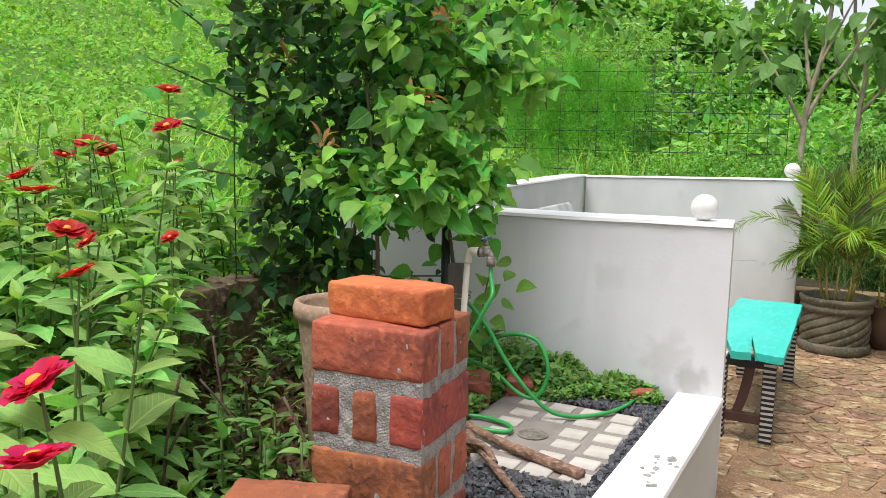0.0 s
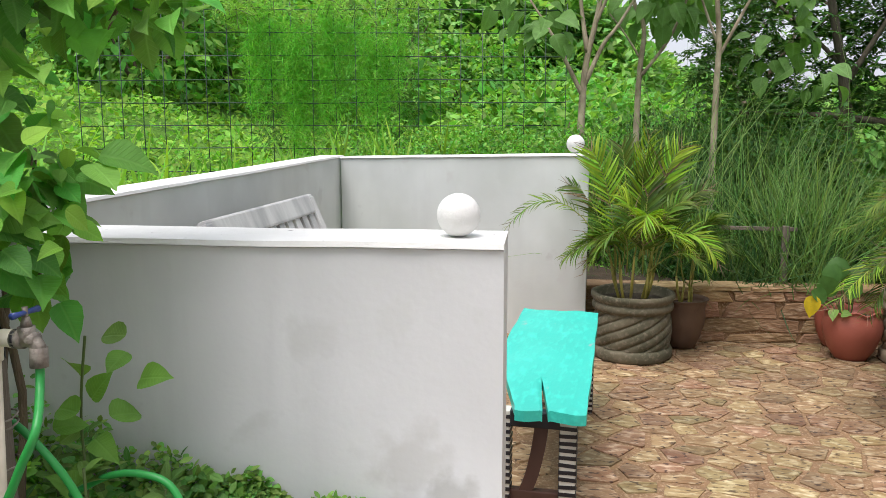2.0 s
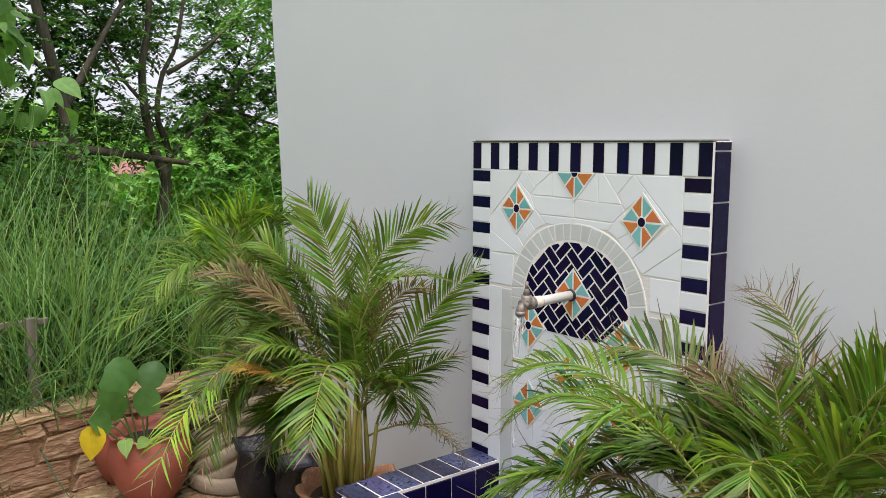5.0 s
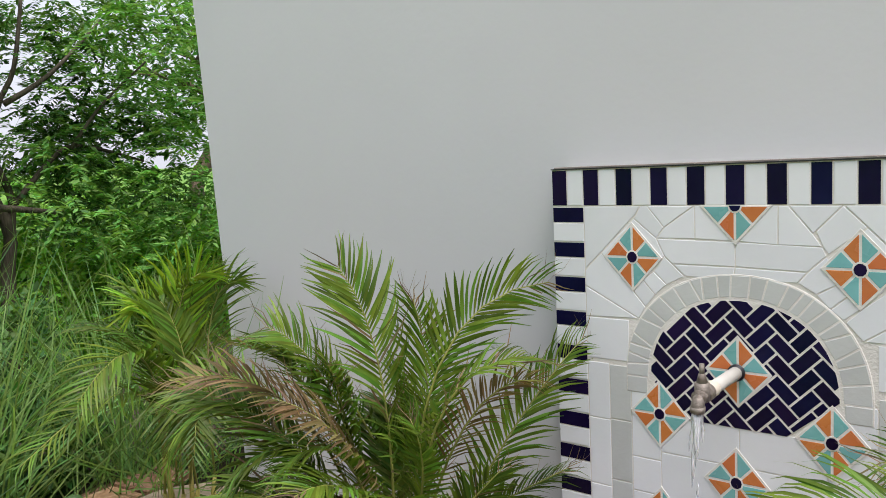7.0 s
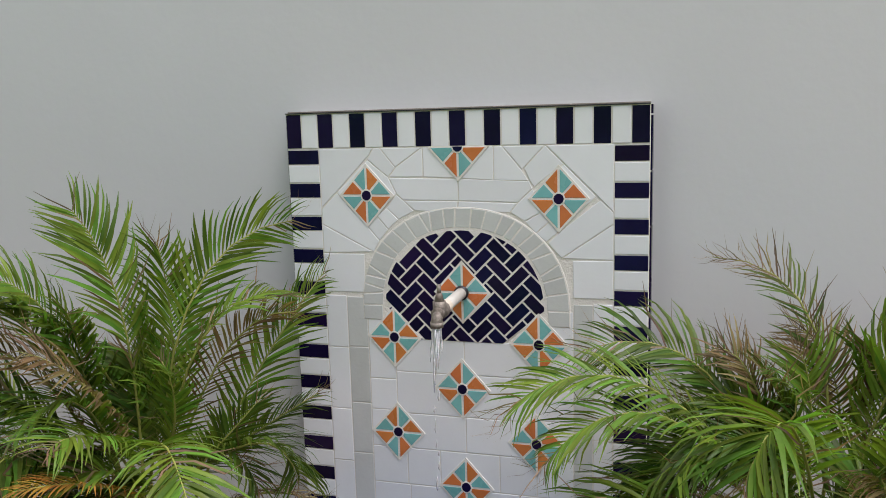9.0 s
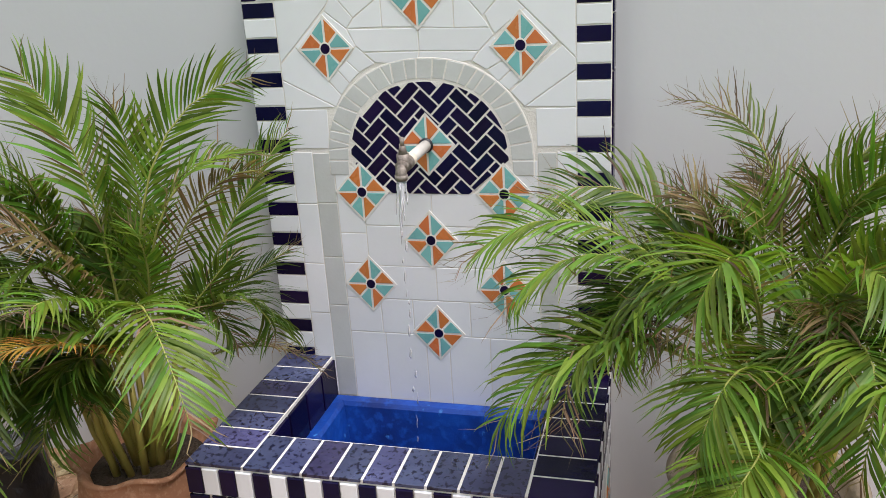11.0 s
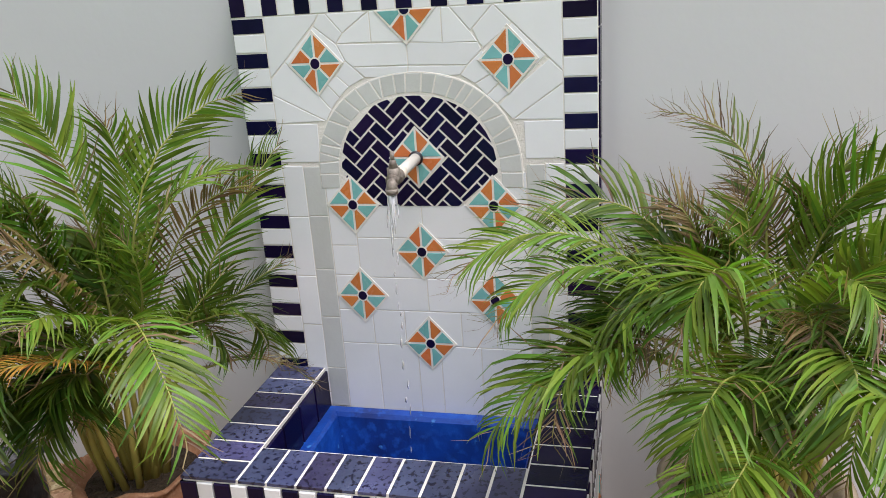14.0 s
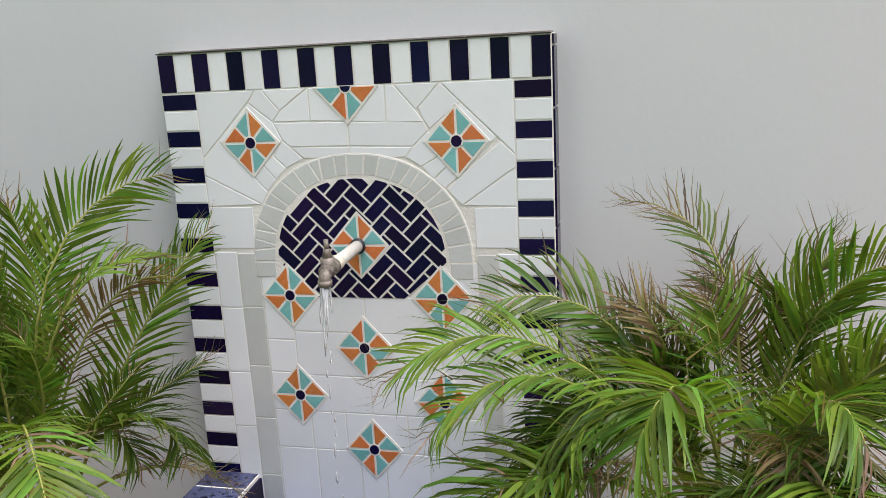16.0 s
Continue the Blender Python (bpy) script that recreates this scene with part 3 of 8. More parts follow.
# raised garden bed north-west of the low wall, rising away from the slab
def bed(x, y):
    if x > -1.45 and y > 1.0:
        return 0.372
    rise = min(1.0, max(0.0, (-1.35 - x) / 0.75)) * min(1.0, max(0.0, (y + 0.6) / 1.2))
    return 0.385 + 0.02 * noise.noise((x * 2, y * 2, 0)) + 0.21 * rise


def build_bed():
    xs = [-9 + 0.25 * i for i in range(26)] + [-2.5 + 0.1 * i for i in range(20)] + [-0.555]
    ys = [-4 + 0.2 * i for i in range(18)] + [-0.4 + 0.1 * i for i in range(22)] + [1.76]
    V = [(x, y, bed(x, y)) for y in ys for x in xs]
    n = len(xs)
    F = [(j * n + i, j * n + i + 1, (j + 1) * n + i + 1, (j + 1) * n + i) for j in range(len(ys) - 1) for i in range(n - 1)]
    tagged(solid("garden_bed", V, F, SOIL, smooth=True), "dark soil of the raised garden bed", "soil", kind="structure")


build_bed()


# paint flaked off the low wall's top
rf = random.Random(71)
for i in range(16):
    fx, fy = -0.455 + rf.gauss(0, 0.025), 1.13 + rf.gauss(0, 0.07)
    if not -0.545 < fx < -0.41:
        continue
    r = rf.uniform(0.005, 0.016)
    pts = [(fx + r * rf.uniform(0.5, 1.2) * math.cos(a), fy + 1.3 * r * rf.uniform(0.5, 1.2) * math.sin(a)) for a in (0, 1, 2, 3, 4, 5, 5.7)]
    V = [(x, y, 0.4145) for x, y in pts] + [(x, y, 0.4212 + 0.0006 * (i % 3)) for x, y in pts]
    m = len(pts)
    solid("paint_flake", V, [tuple(range(m, 2 * m))] + [(k, (k + 1) % m, m + (k + 1) % m, m + k) for k in range(m)], MORTAR, bpy.data.objects["wall_low"])


# ---- the mosaic fountain on the house wall ----
# panel coordinates: u to the right seen from the yard (y = 3.85 - u), v up from the trough's rim (z = 0.41 + v)
PW, PH, PX = 0.808, 0.942, 1.65


def clip(poly, inside, cross):
    out = []
    for i, p in enumerate(poly):
        q = poly[(i + 1) % len(poly)]
        if inside(p):
            out.append(p)
        if inside(p) != inside(q):
            out.append(cross(p, q))
    return out


def clip_convex(poly, region):
    """The part of a convex tile inside a convex counter-clockwise region."""
    for i, a in enumerate(region):
        b = region[(i + 1) % len(region)]
        side = lambda p: (b[0] - a[0]) * (p[1] - a[1]) - (b[1] - a[1]) * (p[0] - a[0])

        def cross(p, q):
            s, t = side(p), side(q)
            k = s / (s - t)
            return (p[0] + (q[0] - p[0]) * k, p[1] + (q[1] - p[1]) * k)
        poly = clip(poly, lambda p: side(p) >= 0, cross)
        if len(poly) < 3:
            return []
    return poly


def area(poly):
    return 0.5 * sum(p[0] * q[1] - q[0] * p[1] for p, q in zip(poly, poly[1:] + poly[:1]))


def shrink(poly, d):
    """Moves every side of a convex polygon in by d."""
    if area(poly) < 0:
        poly = poly[::-1]
    out = poly
    for a, b in zip(poly, poly[1:] + poly[:1]):
        L = math.hypot(b[0] - a[0], b[1] - a[1])
        if L < 1e-5:
            continue
        nx, ny = -(b[1] - a[1]) / L, (b[0] - a[0]) / L
        f = lambda p: (p[0] - a[0]) * nx + (p[1] - a[1]) * ny - d

        def cross(p, q):
            s, t = f(p), f(q)
            k = s / (s - t)
            return (p[0] + (q[0] - p[0]) * k, p[1] + (q[1] - p[1]) * k)
        out = clip(out, lambda p: f(p) >= 0, cross)
        if len(out) < 3:
            return []
    return out


def slab(name, poly, place, t0, t1, mat, parent, edge=0.0012, label=""):
    """A tile: polygon in panel coordinates between two heights over the backing, with eased edges. place maps (u, v, height) to the world."""
    if len(poly) < 3 or abs(area(poly)) < 2e-5:
        return None
    if area(poly) < 0:
        poly = poly[::-1]
    top = shrink(poly, edge)
    n = len(poly)
    if len(top) != n:
        top = [(p[0], p[1]) for p in poly]
        V = [place(u, v, t0) for u, v in poly] + [place(u, v, t1) for u, v in top]
        F = [tuple(range(n, 2 * n))] + [(i, (i + 1) % n, n + (i + 1) % n, n + i) for i in range(n)]
    else:
        V = [place(u, v, t0) for u, v in poly] + [place(u, v, t1 - edge * 0.6) for u, v in poly] + [place(u, v, t1) for u, v in top]
        # keep the pairing of the eased outline with its corner
        k = min(range(n), key=lambda s: sum((top[(i + s) % n][0] - poly[i][0]) ** 2 + (top[(i + s) % n][1] - poly[i][1]) ** 2 for i in range(n)))
        top = top[k:] + top[:k]
        V = V[:2 * n] + [place(u, v, t1) for u, v in top]
        F = [tuple(range(2 * n, 3 * n))] + [(i, (i + 1) % n, n + (i + 1) % n, n + i) for i in range(n)] + \
            [(n + i, n + (i + 1) % n, 2 * n + (i + 1) % n, 2 * n + i) for i in range(n)]
    return solid(name, V, F, mat, parent, label)


def on_panel(u, v, h):
    return (PX - h, 3.85 - u, 0.41 + v)


fountain = empty("wall_fountain", 1.4, 3.446, 0.0)
tagged(fountain, "mosaic tiled wall fountain with arched niche pattern and blue trough", "fountain")
fountain.matrix_world = Matrix()
part("backing", box_bm(PX, 3.85 - PW, 0.0, 1.7215, 3.85, 0.41 + PH, 0.002), GROUT, fountain, "cream grout bed of the mosaic panel")
rt = random.Random(5)


def rect(u0, v0, u1, v1):
    return [(u0, v0), (u1, v0), (u1, v1), (u0, v1)]


def tile(poly, mat, t0=0.0, t1=0.0013, gap=0.0016):
    return slab("tile", shrink(poly, gap), on_panel, t0, t1 + rt.uniform(-0.0002, 0.0002), mat, fountain, edge=0.0007)


# chequered border: 21 tiles along the top, alternating down both sides
BT, BL, BR = 0.080, 0.078, 0.072
u = 0.0
for i in range(21):
    w = PW * (0.047 if i % 2 == 0 else 0.0483)
    tile(rect(u, PH - BT, min(u + w, PW), PH - 0.002), T_NAVY if i % 2 == 0 else T_WHITE)
    u += w
for left, w in ((True, BL), (False, BR)):
    v, i = PH - BT - 0.002, 0
    while v > 0.0:
        h = 0.0345 if i % 2 == 0 else 0.0415
        poly = rect(0, max(v - h, 0), w, v) if left else rect(PW - w, max(v - h, 0), PW, v)
        tile(poly, T_NAVY if i % 2 == 0 else T_WHITE)
        v -= h
        i += 1
# dark tiles on the panel's narrow ends and its top edge
for side in (0.0, PW):
    v = 0.0
    while v < PH:
        h = min(0.115, PH - v)
        s = -1 if side == 0.0 else 1
        place = (lambda a, b, c, side=side, s=s: (1.655 + a, 3.85 - side - s * c, 0.41 + b))
        slab("edge_tile", shrink(rect(0, v, 0.062, v + h), 0.002), place, 0.0, 0.004, T_NAVY, fountain)
        v += h
for k in range(5):
    place = lambda a, b, c: (1.655 + b, 3.85 - a, 0.41 + PH + c)
    slab("edge_tile", shrink(rect(PW * k / 5, 0, PW * (k + 1) / 5, 0.062), 0.002), place, 0.0, 0.004, CONCRETE, fountain)

part("cap_line", box_bm(1.6465, 3.85 - PW, 0.41 + PH - 0.0015, 1.66, 3.85, 0.41 + PH + 0.0008), BLACKPAINT, fountain, "thin dark line under the cap")
CU, SPRING = 0.408, 0.505          # the arch: middle and springing height
RO_U, RO_V, RI_U, RI_V = 0.237, 0.225, 0.183, 0.176
# white field tiles
IL, IR, IT = BL, PW - BR, PH - BT
field = [
    rect(IL, 0.40, 0.130, SPRING + 0.02), rect(IL, 0.25, 0.130, 0.40), rect(IL, 0.12, 0.130, 0.25), rect(IL, -0.1, 0.130, 0.12),
    rect(0.694, 0.38, IR, SPRING + 0.02), rect(0.694, 0.22, IR, 0.38), rect(0.694, 0.10, IR, 0.22), rect(0.694, -0.1, IR, 0.10),
    # round and above the arch
    [(0.078, 0.862), (0.209, 0.862), (0.194, 0.836), (0.118, 0.764), (0.078, 0.724)],
    [(0.209, 0.862), (0.224, 0.862), (0.26, 0.818), (0.243, 0.796), (0.194, 0.836)],
    [(0.224, 0.862), (0.324, 0.862), (0.26, 0.818)],
    [(0.324, 0.862), (0.324, 0.796), (0.243, 0.796), (0.26, 0.818)],
    [(0.324, 0.862), (0.403, 0.862), (0.403, 0.793), (0.324, 0.796)],
    [(0.243, 0.796), (0.403, 0.793), (0.403, 0.744), (0.276, 0.745), (0.26, 0.76)],
    [(0.276, 0.745), (0.403, 0.744), (0.398, 0.717), (0.303, 0.721)],
    [(0.26, 0.76), (0.276, 0.745), (0.303, 0.721), (0.264, 0.702), (0.236, 0.728)],
    [(0.236, 0.728), (0.264, 0.702), (0.239, 0.679), (0.211, 0.711)],
    [(0.211, 0.711), (0.239, 0.679), (0.217, 0.653), (0.187, 0.688)],
    [(0.194, 0.836), (0.243, 0.796), (0.26, 0.76), (0.187, 0.688), (0.117, 0.762)],
    [(0.117, 0.762), (0.187, 0.688), (0.217, 0.653), (0.202, 0.627), (0.078, 0.69), (0.078, 0.724)],
    [(0.078, 0.69), (0.202, 0.627), (0.078, 0.623)],
    [(0.078, 0.623), (0.179, 0.623), (0.176, 0.532), (0.078, 0.532)],
    [(0.594, 0.862), (0.736, 0.862), (0.736, 0.72), (0.701, 0.754), (0.633, 0.823)],
    [(0.501, 0.862), (0.594, 0.862), (0.544, 0.81)],
    [(0.594, 0.862), (0.633, 0.823), (0.567, 0.771), (0.56, 0.787), (0.544, 0.81)],
    [(0.483, 0.862), (0.501, 0.862), (0.544, 0.81), (0.56, 0.787), (0.482, 0.788)],
    [(0.403, 0.862), (0.483, 0.862), (0.482, 0.788), (0.403, 0.793)],
    [(0.403, 0.793), (0.56, 0.787), (0.567, 0.771), (0.534, 0.74), (0.403, 0.744)],
    [(0.403, 0.744), (0.534, 0.74), (0.517, 0.719), (0.398, 0.717)],
    [(0.567, 0.771), (0.59, 0.723), (0.549, 0.7), (0.517, 0.719), (0.534, 0.74)],
    [(0.59, 0.723), (0.606, 0.704), (0.572, 0.674), (0.549, 0.7)],
    [(0.606, 0.704), (0.626, 0.681), (0.595, 0.656), (0.572, 0.674)],
    [(0.633, 0.823), (0.701, 0.754), (0.626, 0.681), (0.566, 0.764)],
    [(0.701, 0.754), (0.736, 0.72), (0.736, 0.696), (0.627, 0.621), (0.595, 0.656), (0.626, 0.681)],
    [(0.736, 0.696), (0.736, 0.619), (0.627, 0.621)],
    [(0.65, 0.618), (0.736, 0.619), (0.736, 0.535), (0.651, 0.535)],
    # under the arch
    rect(0.180, 0.43, 0.245, SPRING), rect(0.245, 0.35, CU, 0.43), rect(CU, 0.35, 0.57, 0.43), rect(0.57, 0.43, 0.652, SPRING),
    rect(0.180, 0.33, 0.245, 0.43), rect(0.570, 0.33, 0.652, 0.43), rect(0.245, 0.25, CU, 0.35), rect(CU, 0.25, 0.57, 0.35),
    rect(0.180, 0.255, 0.245, 0.33), rect(0.570, 0.255, 0.652, 0.33), rect(0.180, 0.165, 0.245, 0.255), rect(0.245, 0.165, CU, 0.25),
    rect(CU, 0.165, 0.57, 0.25), rect(0.570, 0.165, 0.652, 0.255), rect(0.180, 0.075, 0.265, 0.165), rect(0.265, 0.075, 0.345, 0.165),
    rect(0.345, 0.075, 0.485, 0.165), rect(0.485, 0.075, 0.57, 0.165), rect(0.57, 0.075, 0.652, 0.165),
    rect(0.180, -0.11, 0.270, 0.075), rect(0.270, -0.11, 0.372, 0.075), rect(0.372, -0.11, 0.430, 0.075), rect(0.430, -0.11, 0.53, 0.075), rect(0.53, -0.11, 0.652, 0.075),
]
for poly in field:
    tile(poly, T_WHITE, gap=0.0014)
# grey columns
for u0, u1 in ((0.130, 0.180), (0.652, 0.694)):
    v = SPRING + 0.018
    for h in (0.12, 0.135, 0.125, 0.14, 0.11):
        tile(rect(u0, v - h, u1, v), T_GREY, 0, 0.0014)
        v -= h


def arch(k, n, ru, rv, a0=0.0, a1=math.pi):
    a = a0 + (a1 - a0) * k / n
    c, q = math.cos(a), math.sin(a)                     # fuller at the shoulders than an ellipse
    return (CU + ru * math.copysign(abs(c) ** 0.93, c), SPRING + rv * abs(q) ** 0.93)


# grout plate and wedge ring of the arch
ring = [arch(k, 28, RO_U + 0.001, RO_V + 0.001) for k in range(29)]
slab("arch_bed", [(CU + RO_U + 0.001, SPRING - 0.035)] + ring + [(CU - RO_U - 0.001, SPRING - 0.035)], on_panel, 0.0, 0.0018, GROUT, fountain)
k, ki, nw = 0.0, 0.0, 29.0
while k < nw:
    # cut by hand: some wedges widen outwards, some inwards
    k1 = min(k + rt.choice((0.8, 1.0, 1.2, 1.5)), nw)
    ki1 = min(max(k1 + rt.choice((-0.45, -0.2, 0.0, 0.2, 0.5)), ki + 0.15), nw)
    if nw - k1 < 0.6:
        k1 = ki1 = nw
    tile([arch(ki, nw, RI_U + 0.004, RI_V + 0.004), arch(k, nw, RO_U, RO_V), arch(k1, nw, RO_U, RO_V), arch(ki1, nw, RI_U + 0.004, RI_V + 0.004)][::-1], T_GREY, 0.0, 0.0024, 0.0018)
    k, ki = k1, ki1
for s in (-1, 1):
    tile(rect(*sorted((CU + s * RO_U, CU + s * (RI_U + 0.006)))[:1], SPRING - 0.035, sorted((CU + s * RO_U, CU + s * (RI_U + 0.006)))[1], SPRING), T_GREY, 0.0, 0.0024)
# navy herringbone inside the arch
niche = [arch(k, 24, RI_U, RI_V) for k in range(25)] + [(CU - 0.110, SPRING - 0.078), (CU + 0.090, SPRING - 0.078)]
slab("niche_bed", niche, on_panel, 0.0, 0.0020, GROUT, fountain)
HW, ou, ov = 0.0285, 0.012, 0.02
region = shrink(niche, 0.0015)
for i in range(-18, 19):
    for j in range(-6, 7):
        bx, by = (i + 2 * j) * HW, (i - 2 * j) * HW
        for q in ([(bx, by), (bx + 2 * HW, by), (bx + 2 * HW, by + HW), (bx, by + HW)], [(bx, by + HW), (bx + HW, by + HW), (bx + HW, by + 3 * HW), (bx, by + 3 * HW)]):
            c = math.sqrt(0.5)
            q = [(CU + ou + (b - a) * c, SPRING + ov + (a + b) * c) for a, b in q]
            if area(q) < 0:
                q = q[::-1]
            if all(abs(p[0] - CU) > 0.26 or abs(p[1] - SPRING) > 0.26 for p in q):
                continue
            piece = clip_convex(shrink(q, 0.0022), region)
            if len(piece) > 2 and abs(area(piece)) > 8e-5:
                slab("niche_tile", piece, on_panel, 0.0020, 0.0027, T_NAVY, fountain, edge=0.0005)


# pinwheel diamonds of four orange and four aqua triangles round a dark eye
def pinwheel(u, v, ru=0.0625, rv=0.069, half=False, turn=0):
    dia = [(u + ru, v), (u, v + rv), (u - ru, v), (u, v - rv)]
    if half:
        dia = [(u + ru, v), (u - ru, v), (u, v - rv)]
    slab("pinwheel_bed", [(u + (p[0] - u) * 1.05, v + (p[1] - v) * 1.05) for p in dia], on_panel, 0.0, 0.0029, GROUT, fountain, edge=0.0006)
    pts = [(u + ru, v), (u + ru / 2, v + rv / 2), (u, v + rv), (u - ru / 2, v + rv / 2), (u - ru, v), (u - ru / 2, v - rv / 2), (u, v - rv), (u + ru / 2, v - rv / 2)]
    for k in range(8):
        if half and k < 4:
            continue
        t = shrink([(u, v), pts[k], pts[(k + 1) % 8]], 0.0025)
        slab("pinwheel_tile", t, on_panel, 0.0029, 0.0035, T_TEAL if (k + turn) % 2 == 0 else T_ORANGE, fountain, edge=0.0006)
    eye = [(u + 0.011 * math.cos(a * math.pi / 5), v + 0.0115 * math.sin(a * math.pi / 5)) for a in range(5 if half else 0, 11 if half else 10)]
    rim = [(u + (p[0] - u) * 1.3, v + (p[1] - v) * 1.3) for p in eye]
    slab("eye_joint", rim, on_panel, 0.0029, 0.0037, GROUT, fountain, edge=0.0003)
    slab("pinwheel_eye", eye, on_panel, 0.0037, 0.0044, T_NAVY, fountain, edge=0.0006)


for u, v in ((0.190, 0.756), (0.622, 0.749), (0.244, 0.431), (0.577, 0.429), (0.402, 0.317), (0.245, 0.203), (0.570, 0.200), (0.406, 0.082), (0.407, 0.541)):
    pinwheel(u, v, turn=0 if v in (0.541, 0.082, 0.756) else 1)
pinwheel(0.404, IT, 0.066, 0.072, half=True)

# the trough: tiled box with an open top and a blue lining
TX0, TX1, TY0, TY1, TZ = 1.158, 1.653, 3.038, 3.856, 0.41
IX0, IX1, IY0, IY1 = 1.283, 1.652, 3.160, 3.728


def build_trough():
    bm = bmesh.new()
    for z0, z1, o in ((0.0, TZ - 0.0008, 0.006),):
        outer = [(TX0 + o, TY0 + o), (TX1, TY0 + o), (TX1, TY1 - o), (TX0 + o, TY1 - o)]
        inner = [(IX0, IY0), (IX1, IY0), (IX1, IY1), (IX0, IY1)]
        ob, ot = [bm.verts.new((x, y, z0)) for x, y in outer], [bm.verts.new((x, y, z1)) for x, y in outer]
        it, ib = [bm.verts.new((x, y, z1)) for x, y in inner], [bm.verts.new((x, y, 0.10)) for x, y in inner]
        for i in range(4):
            j = (i + 1) % 4
            bm.faces.new((ob[i], ob[j], ot[j], ot[i]))
            bm.faces.new((ot[i], ot[j], it[j], it[i]))
            bm.faces.new((it[i], it[j], ib[j], ib[i]))
        bm.faces.new(ib)
        bm.faces.new(ob[::-1])
    part("trough_body", bm, GROUT, fountain, "cream grouted trough body")
    # the blue tub set inside, a little below the rim
    bm = bmesh.new()
    zt, w = TZ - 0.105, 0.028
    rows = []
    for inset, z in ((0.002, zt - 0.05), (0.002, zt), (w, zt), (w + 0.006, zt - 0.01), (w + 0.028, 0.13)):
        rows.append([bm.verts.new(p) for p in ((IX0 + inset, IY0 + inset, z), (IX1 - 0.006 - inset, IY0 + inset, z), (IX1 - 0.006 - inset, IY1 - inset, z), (IX0 + inset, IY1 - inset, z))])
    for a, b in zip(rows, rows[1:]):
        for i in range(4):
            bm.faces.new((a[i], a[(i + 1) % 4], b[(i + 1) % 4], b[i]))
    bm.faces.new(rows[-1])
    part("tub", bm, TUB, fountain, "bright blue painted tub lining")
    # rim tiles
    top = lambda a, b, c: (a, b, TZ - 0.006 + c)
    ys, n = TY0, 12
    for i in range(9):
        y0, y1 = IY0 + (IY1 - IY0) * i / 9, IY0 + (IY1 - IY0) * (i + 1) / 9
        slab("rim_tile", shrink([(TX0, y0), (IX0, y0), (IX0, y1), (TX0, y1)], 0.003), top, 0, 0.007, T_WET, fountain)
    for y0, y1 in ((TY0, IY0), (IY1, TY1)):
        for i in range(7):
            x0, x1 = TX0 + (TX1 - TX0) * i / 7, TX0 + (TX1 - TX0) * (i + 1) / 7
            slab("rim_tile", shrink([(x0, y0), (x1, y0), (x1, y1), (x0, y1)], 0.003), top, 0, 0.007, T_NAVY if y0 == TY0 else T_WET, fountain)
    # dark tiles down the inner faces
    for i in range(4):
        x0, x1 = IX0 + (IX1 - IX0) * i / 4, IX0 + (IX1 - IX0) * (i + 1) / 4
        for yy, s in ((IY1, -1), (IY0, 1)):
            slab("inner_tile", shrink([(x0, TZ - 0.12), (x1, TZ - 0.12), (x1, TZ - 0.006), (x0, TZ - 0.006)], 0.003), lambda a, b, c, yy=yy, s=s: (a, yy + s * c, b), 0, 0.006, T_NAVY, fountain)
    for i in range(5):
        y0, y1 = IY0 + (IY1 - IY0) * i / 5, IY0 + (IY1 - IY0) * (i + 1) / 5
        slab("inner_tile", shrink([(y0, TZ - 0.12), (y1, TZ - 0.12), (y1, TZ - 0.006), (y0, TZ - 0.006)], 0.003), lambda a, b, c: (IX0 + c, a, b), 0, 0.006, T_NAVY, fountain)

    # patterned faces: stripes at top and bottom, a band of triangles, pinwheels between
    def face(width, place):
        n = int(round(width / 0.037))
        step = width / n
        put = lambda poly, m, gap=0.0018: slab("face_tile", shrink(poly, gap), place, 0.0, 0.006, m, fountain)
        for i in range(n):
            a, b = i * step, (i + 1) * step
            put(rect(a, 0.338, b, 0.400), T_NAVY if i % 2 == 0 else T_WHITE)
            put(rect(a, 0.004, b, 0.066), T_NAVY if i % 2 == 0 else T_WHITE)
        m = int(round((width - 0.10) / 0.034))
        st = (width - 0.10) / m
        for i in range(m):
            a = 0.05 + i * st
            put([(a, 0.336), (a + st / 2, 0.300), (a + st, 0.336)][::-1], T_NAVY, 0.001)
            put([(a, 0.068), (a + st, 0.068), (a + st / 2, 0.104)], T_NAVY, 0.001)
        for i in range(7):
            v0, v1 = 0.068 + i * 0.268 / 7, 0.068 + (i + 1) * 0.268 / 7
            for a, b in ((0.0, 0.046), (width - 0.046, width)):
                put(rect(a, v0, b, v1), T_NAVY if i % 2 == 0 else T_WHITE)
        k = max(2, int(round((width - 0.1) / 0.18)))
        for i in range(k):
            a = 0.05 + (width - 0.1) * i / k
            b = 0.05 + (width - 0.1) * (i + 1) / k
            put(rect(a, 0.106, b, 0.20), T_WHITE)
            put(rect(a, 0.20, b, 0.298), T_WHITE)
            u, v, ru, rv = (a + b) / 2, 0.20, 0.056, 0.062
            pts = [(u + ru, v), (u + ru / 2, v + rv / 2), (u, v + rv), (u - ru / 2, v + rv / 2), (u - ru, v), (u - ru / 2, v - rv / 2), (u, v - rv), (u + ru / 2, v - rv / 2)]
            slab("pinwheel_bed", [(u + 1.07 * ru, v), (u, v + 1.07 * rv), (u - 1.07 * ru, v), (u, v - 1.07 * rv)], place, 0.0, 0.0085, GROUT, fountain)
            for q in range(8):
                slab("pinwheel_tile", shrink([(u, v), pts[q], pts[(q + 1) % 8]], 0.0016), place, 0.0085, 0.0105, T_TEAL if q % 2 == 0 else T_ORANGE, fountain, edge=0.0006)
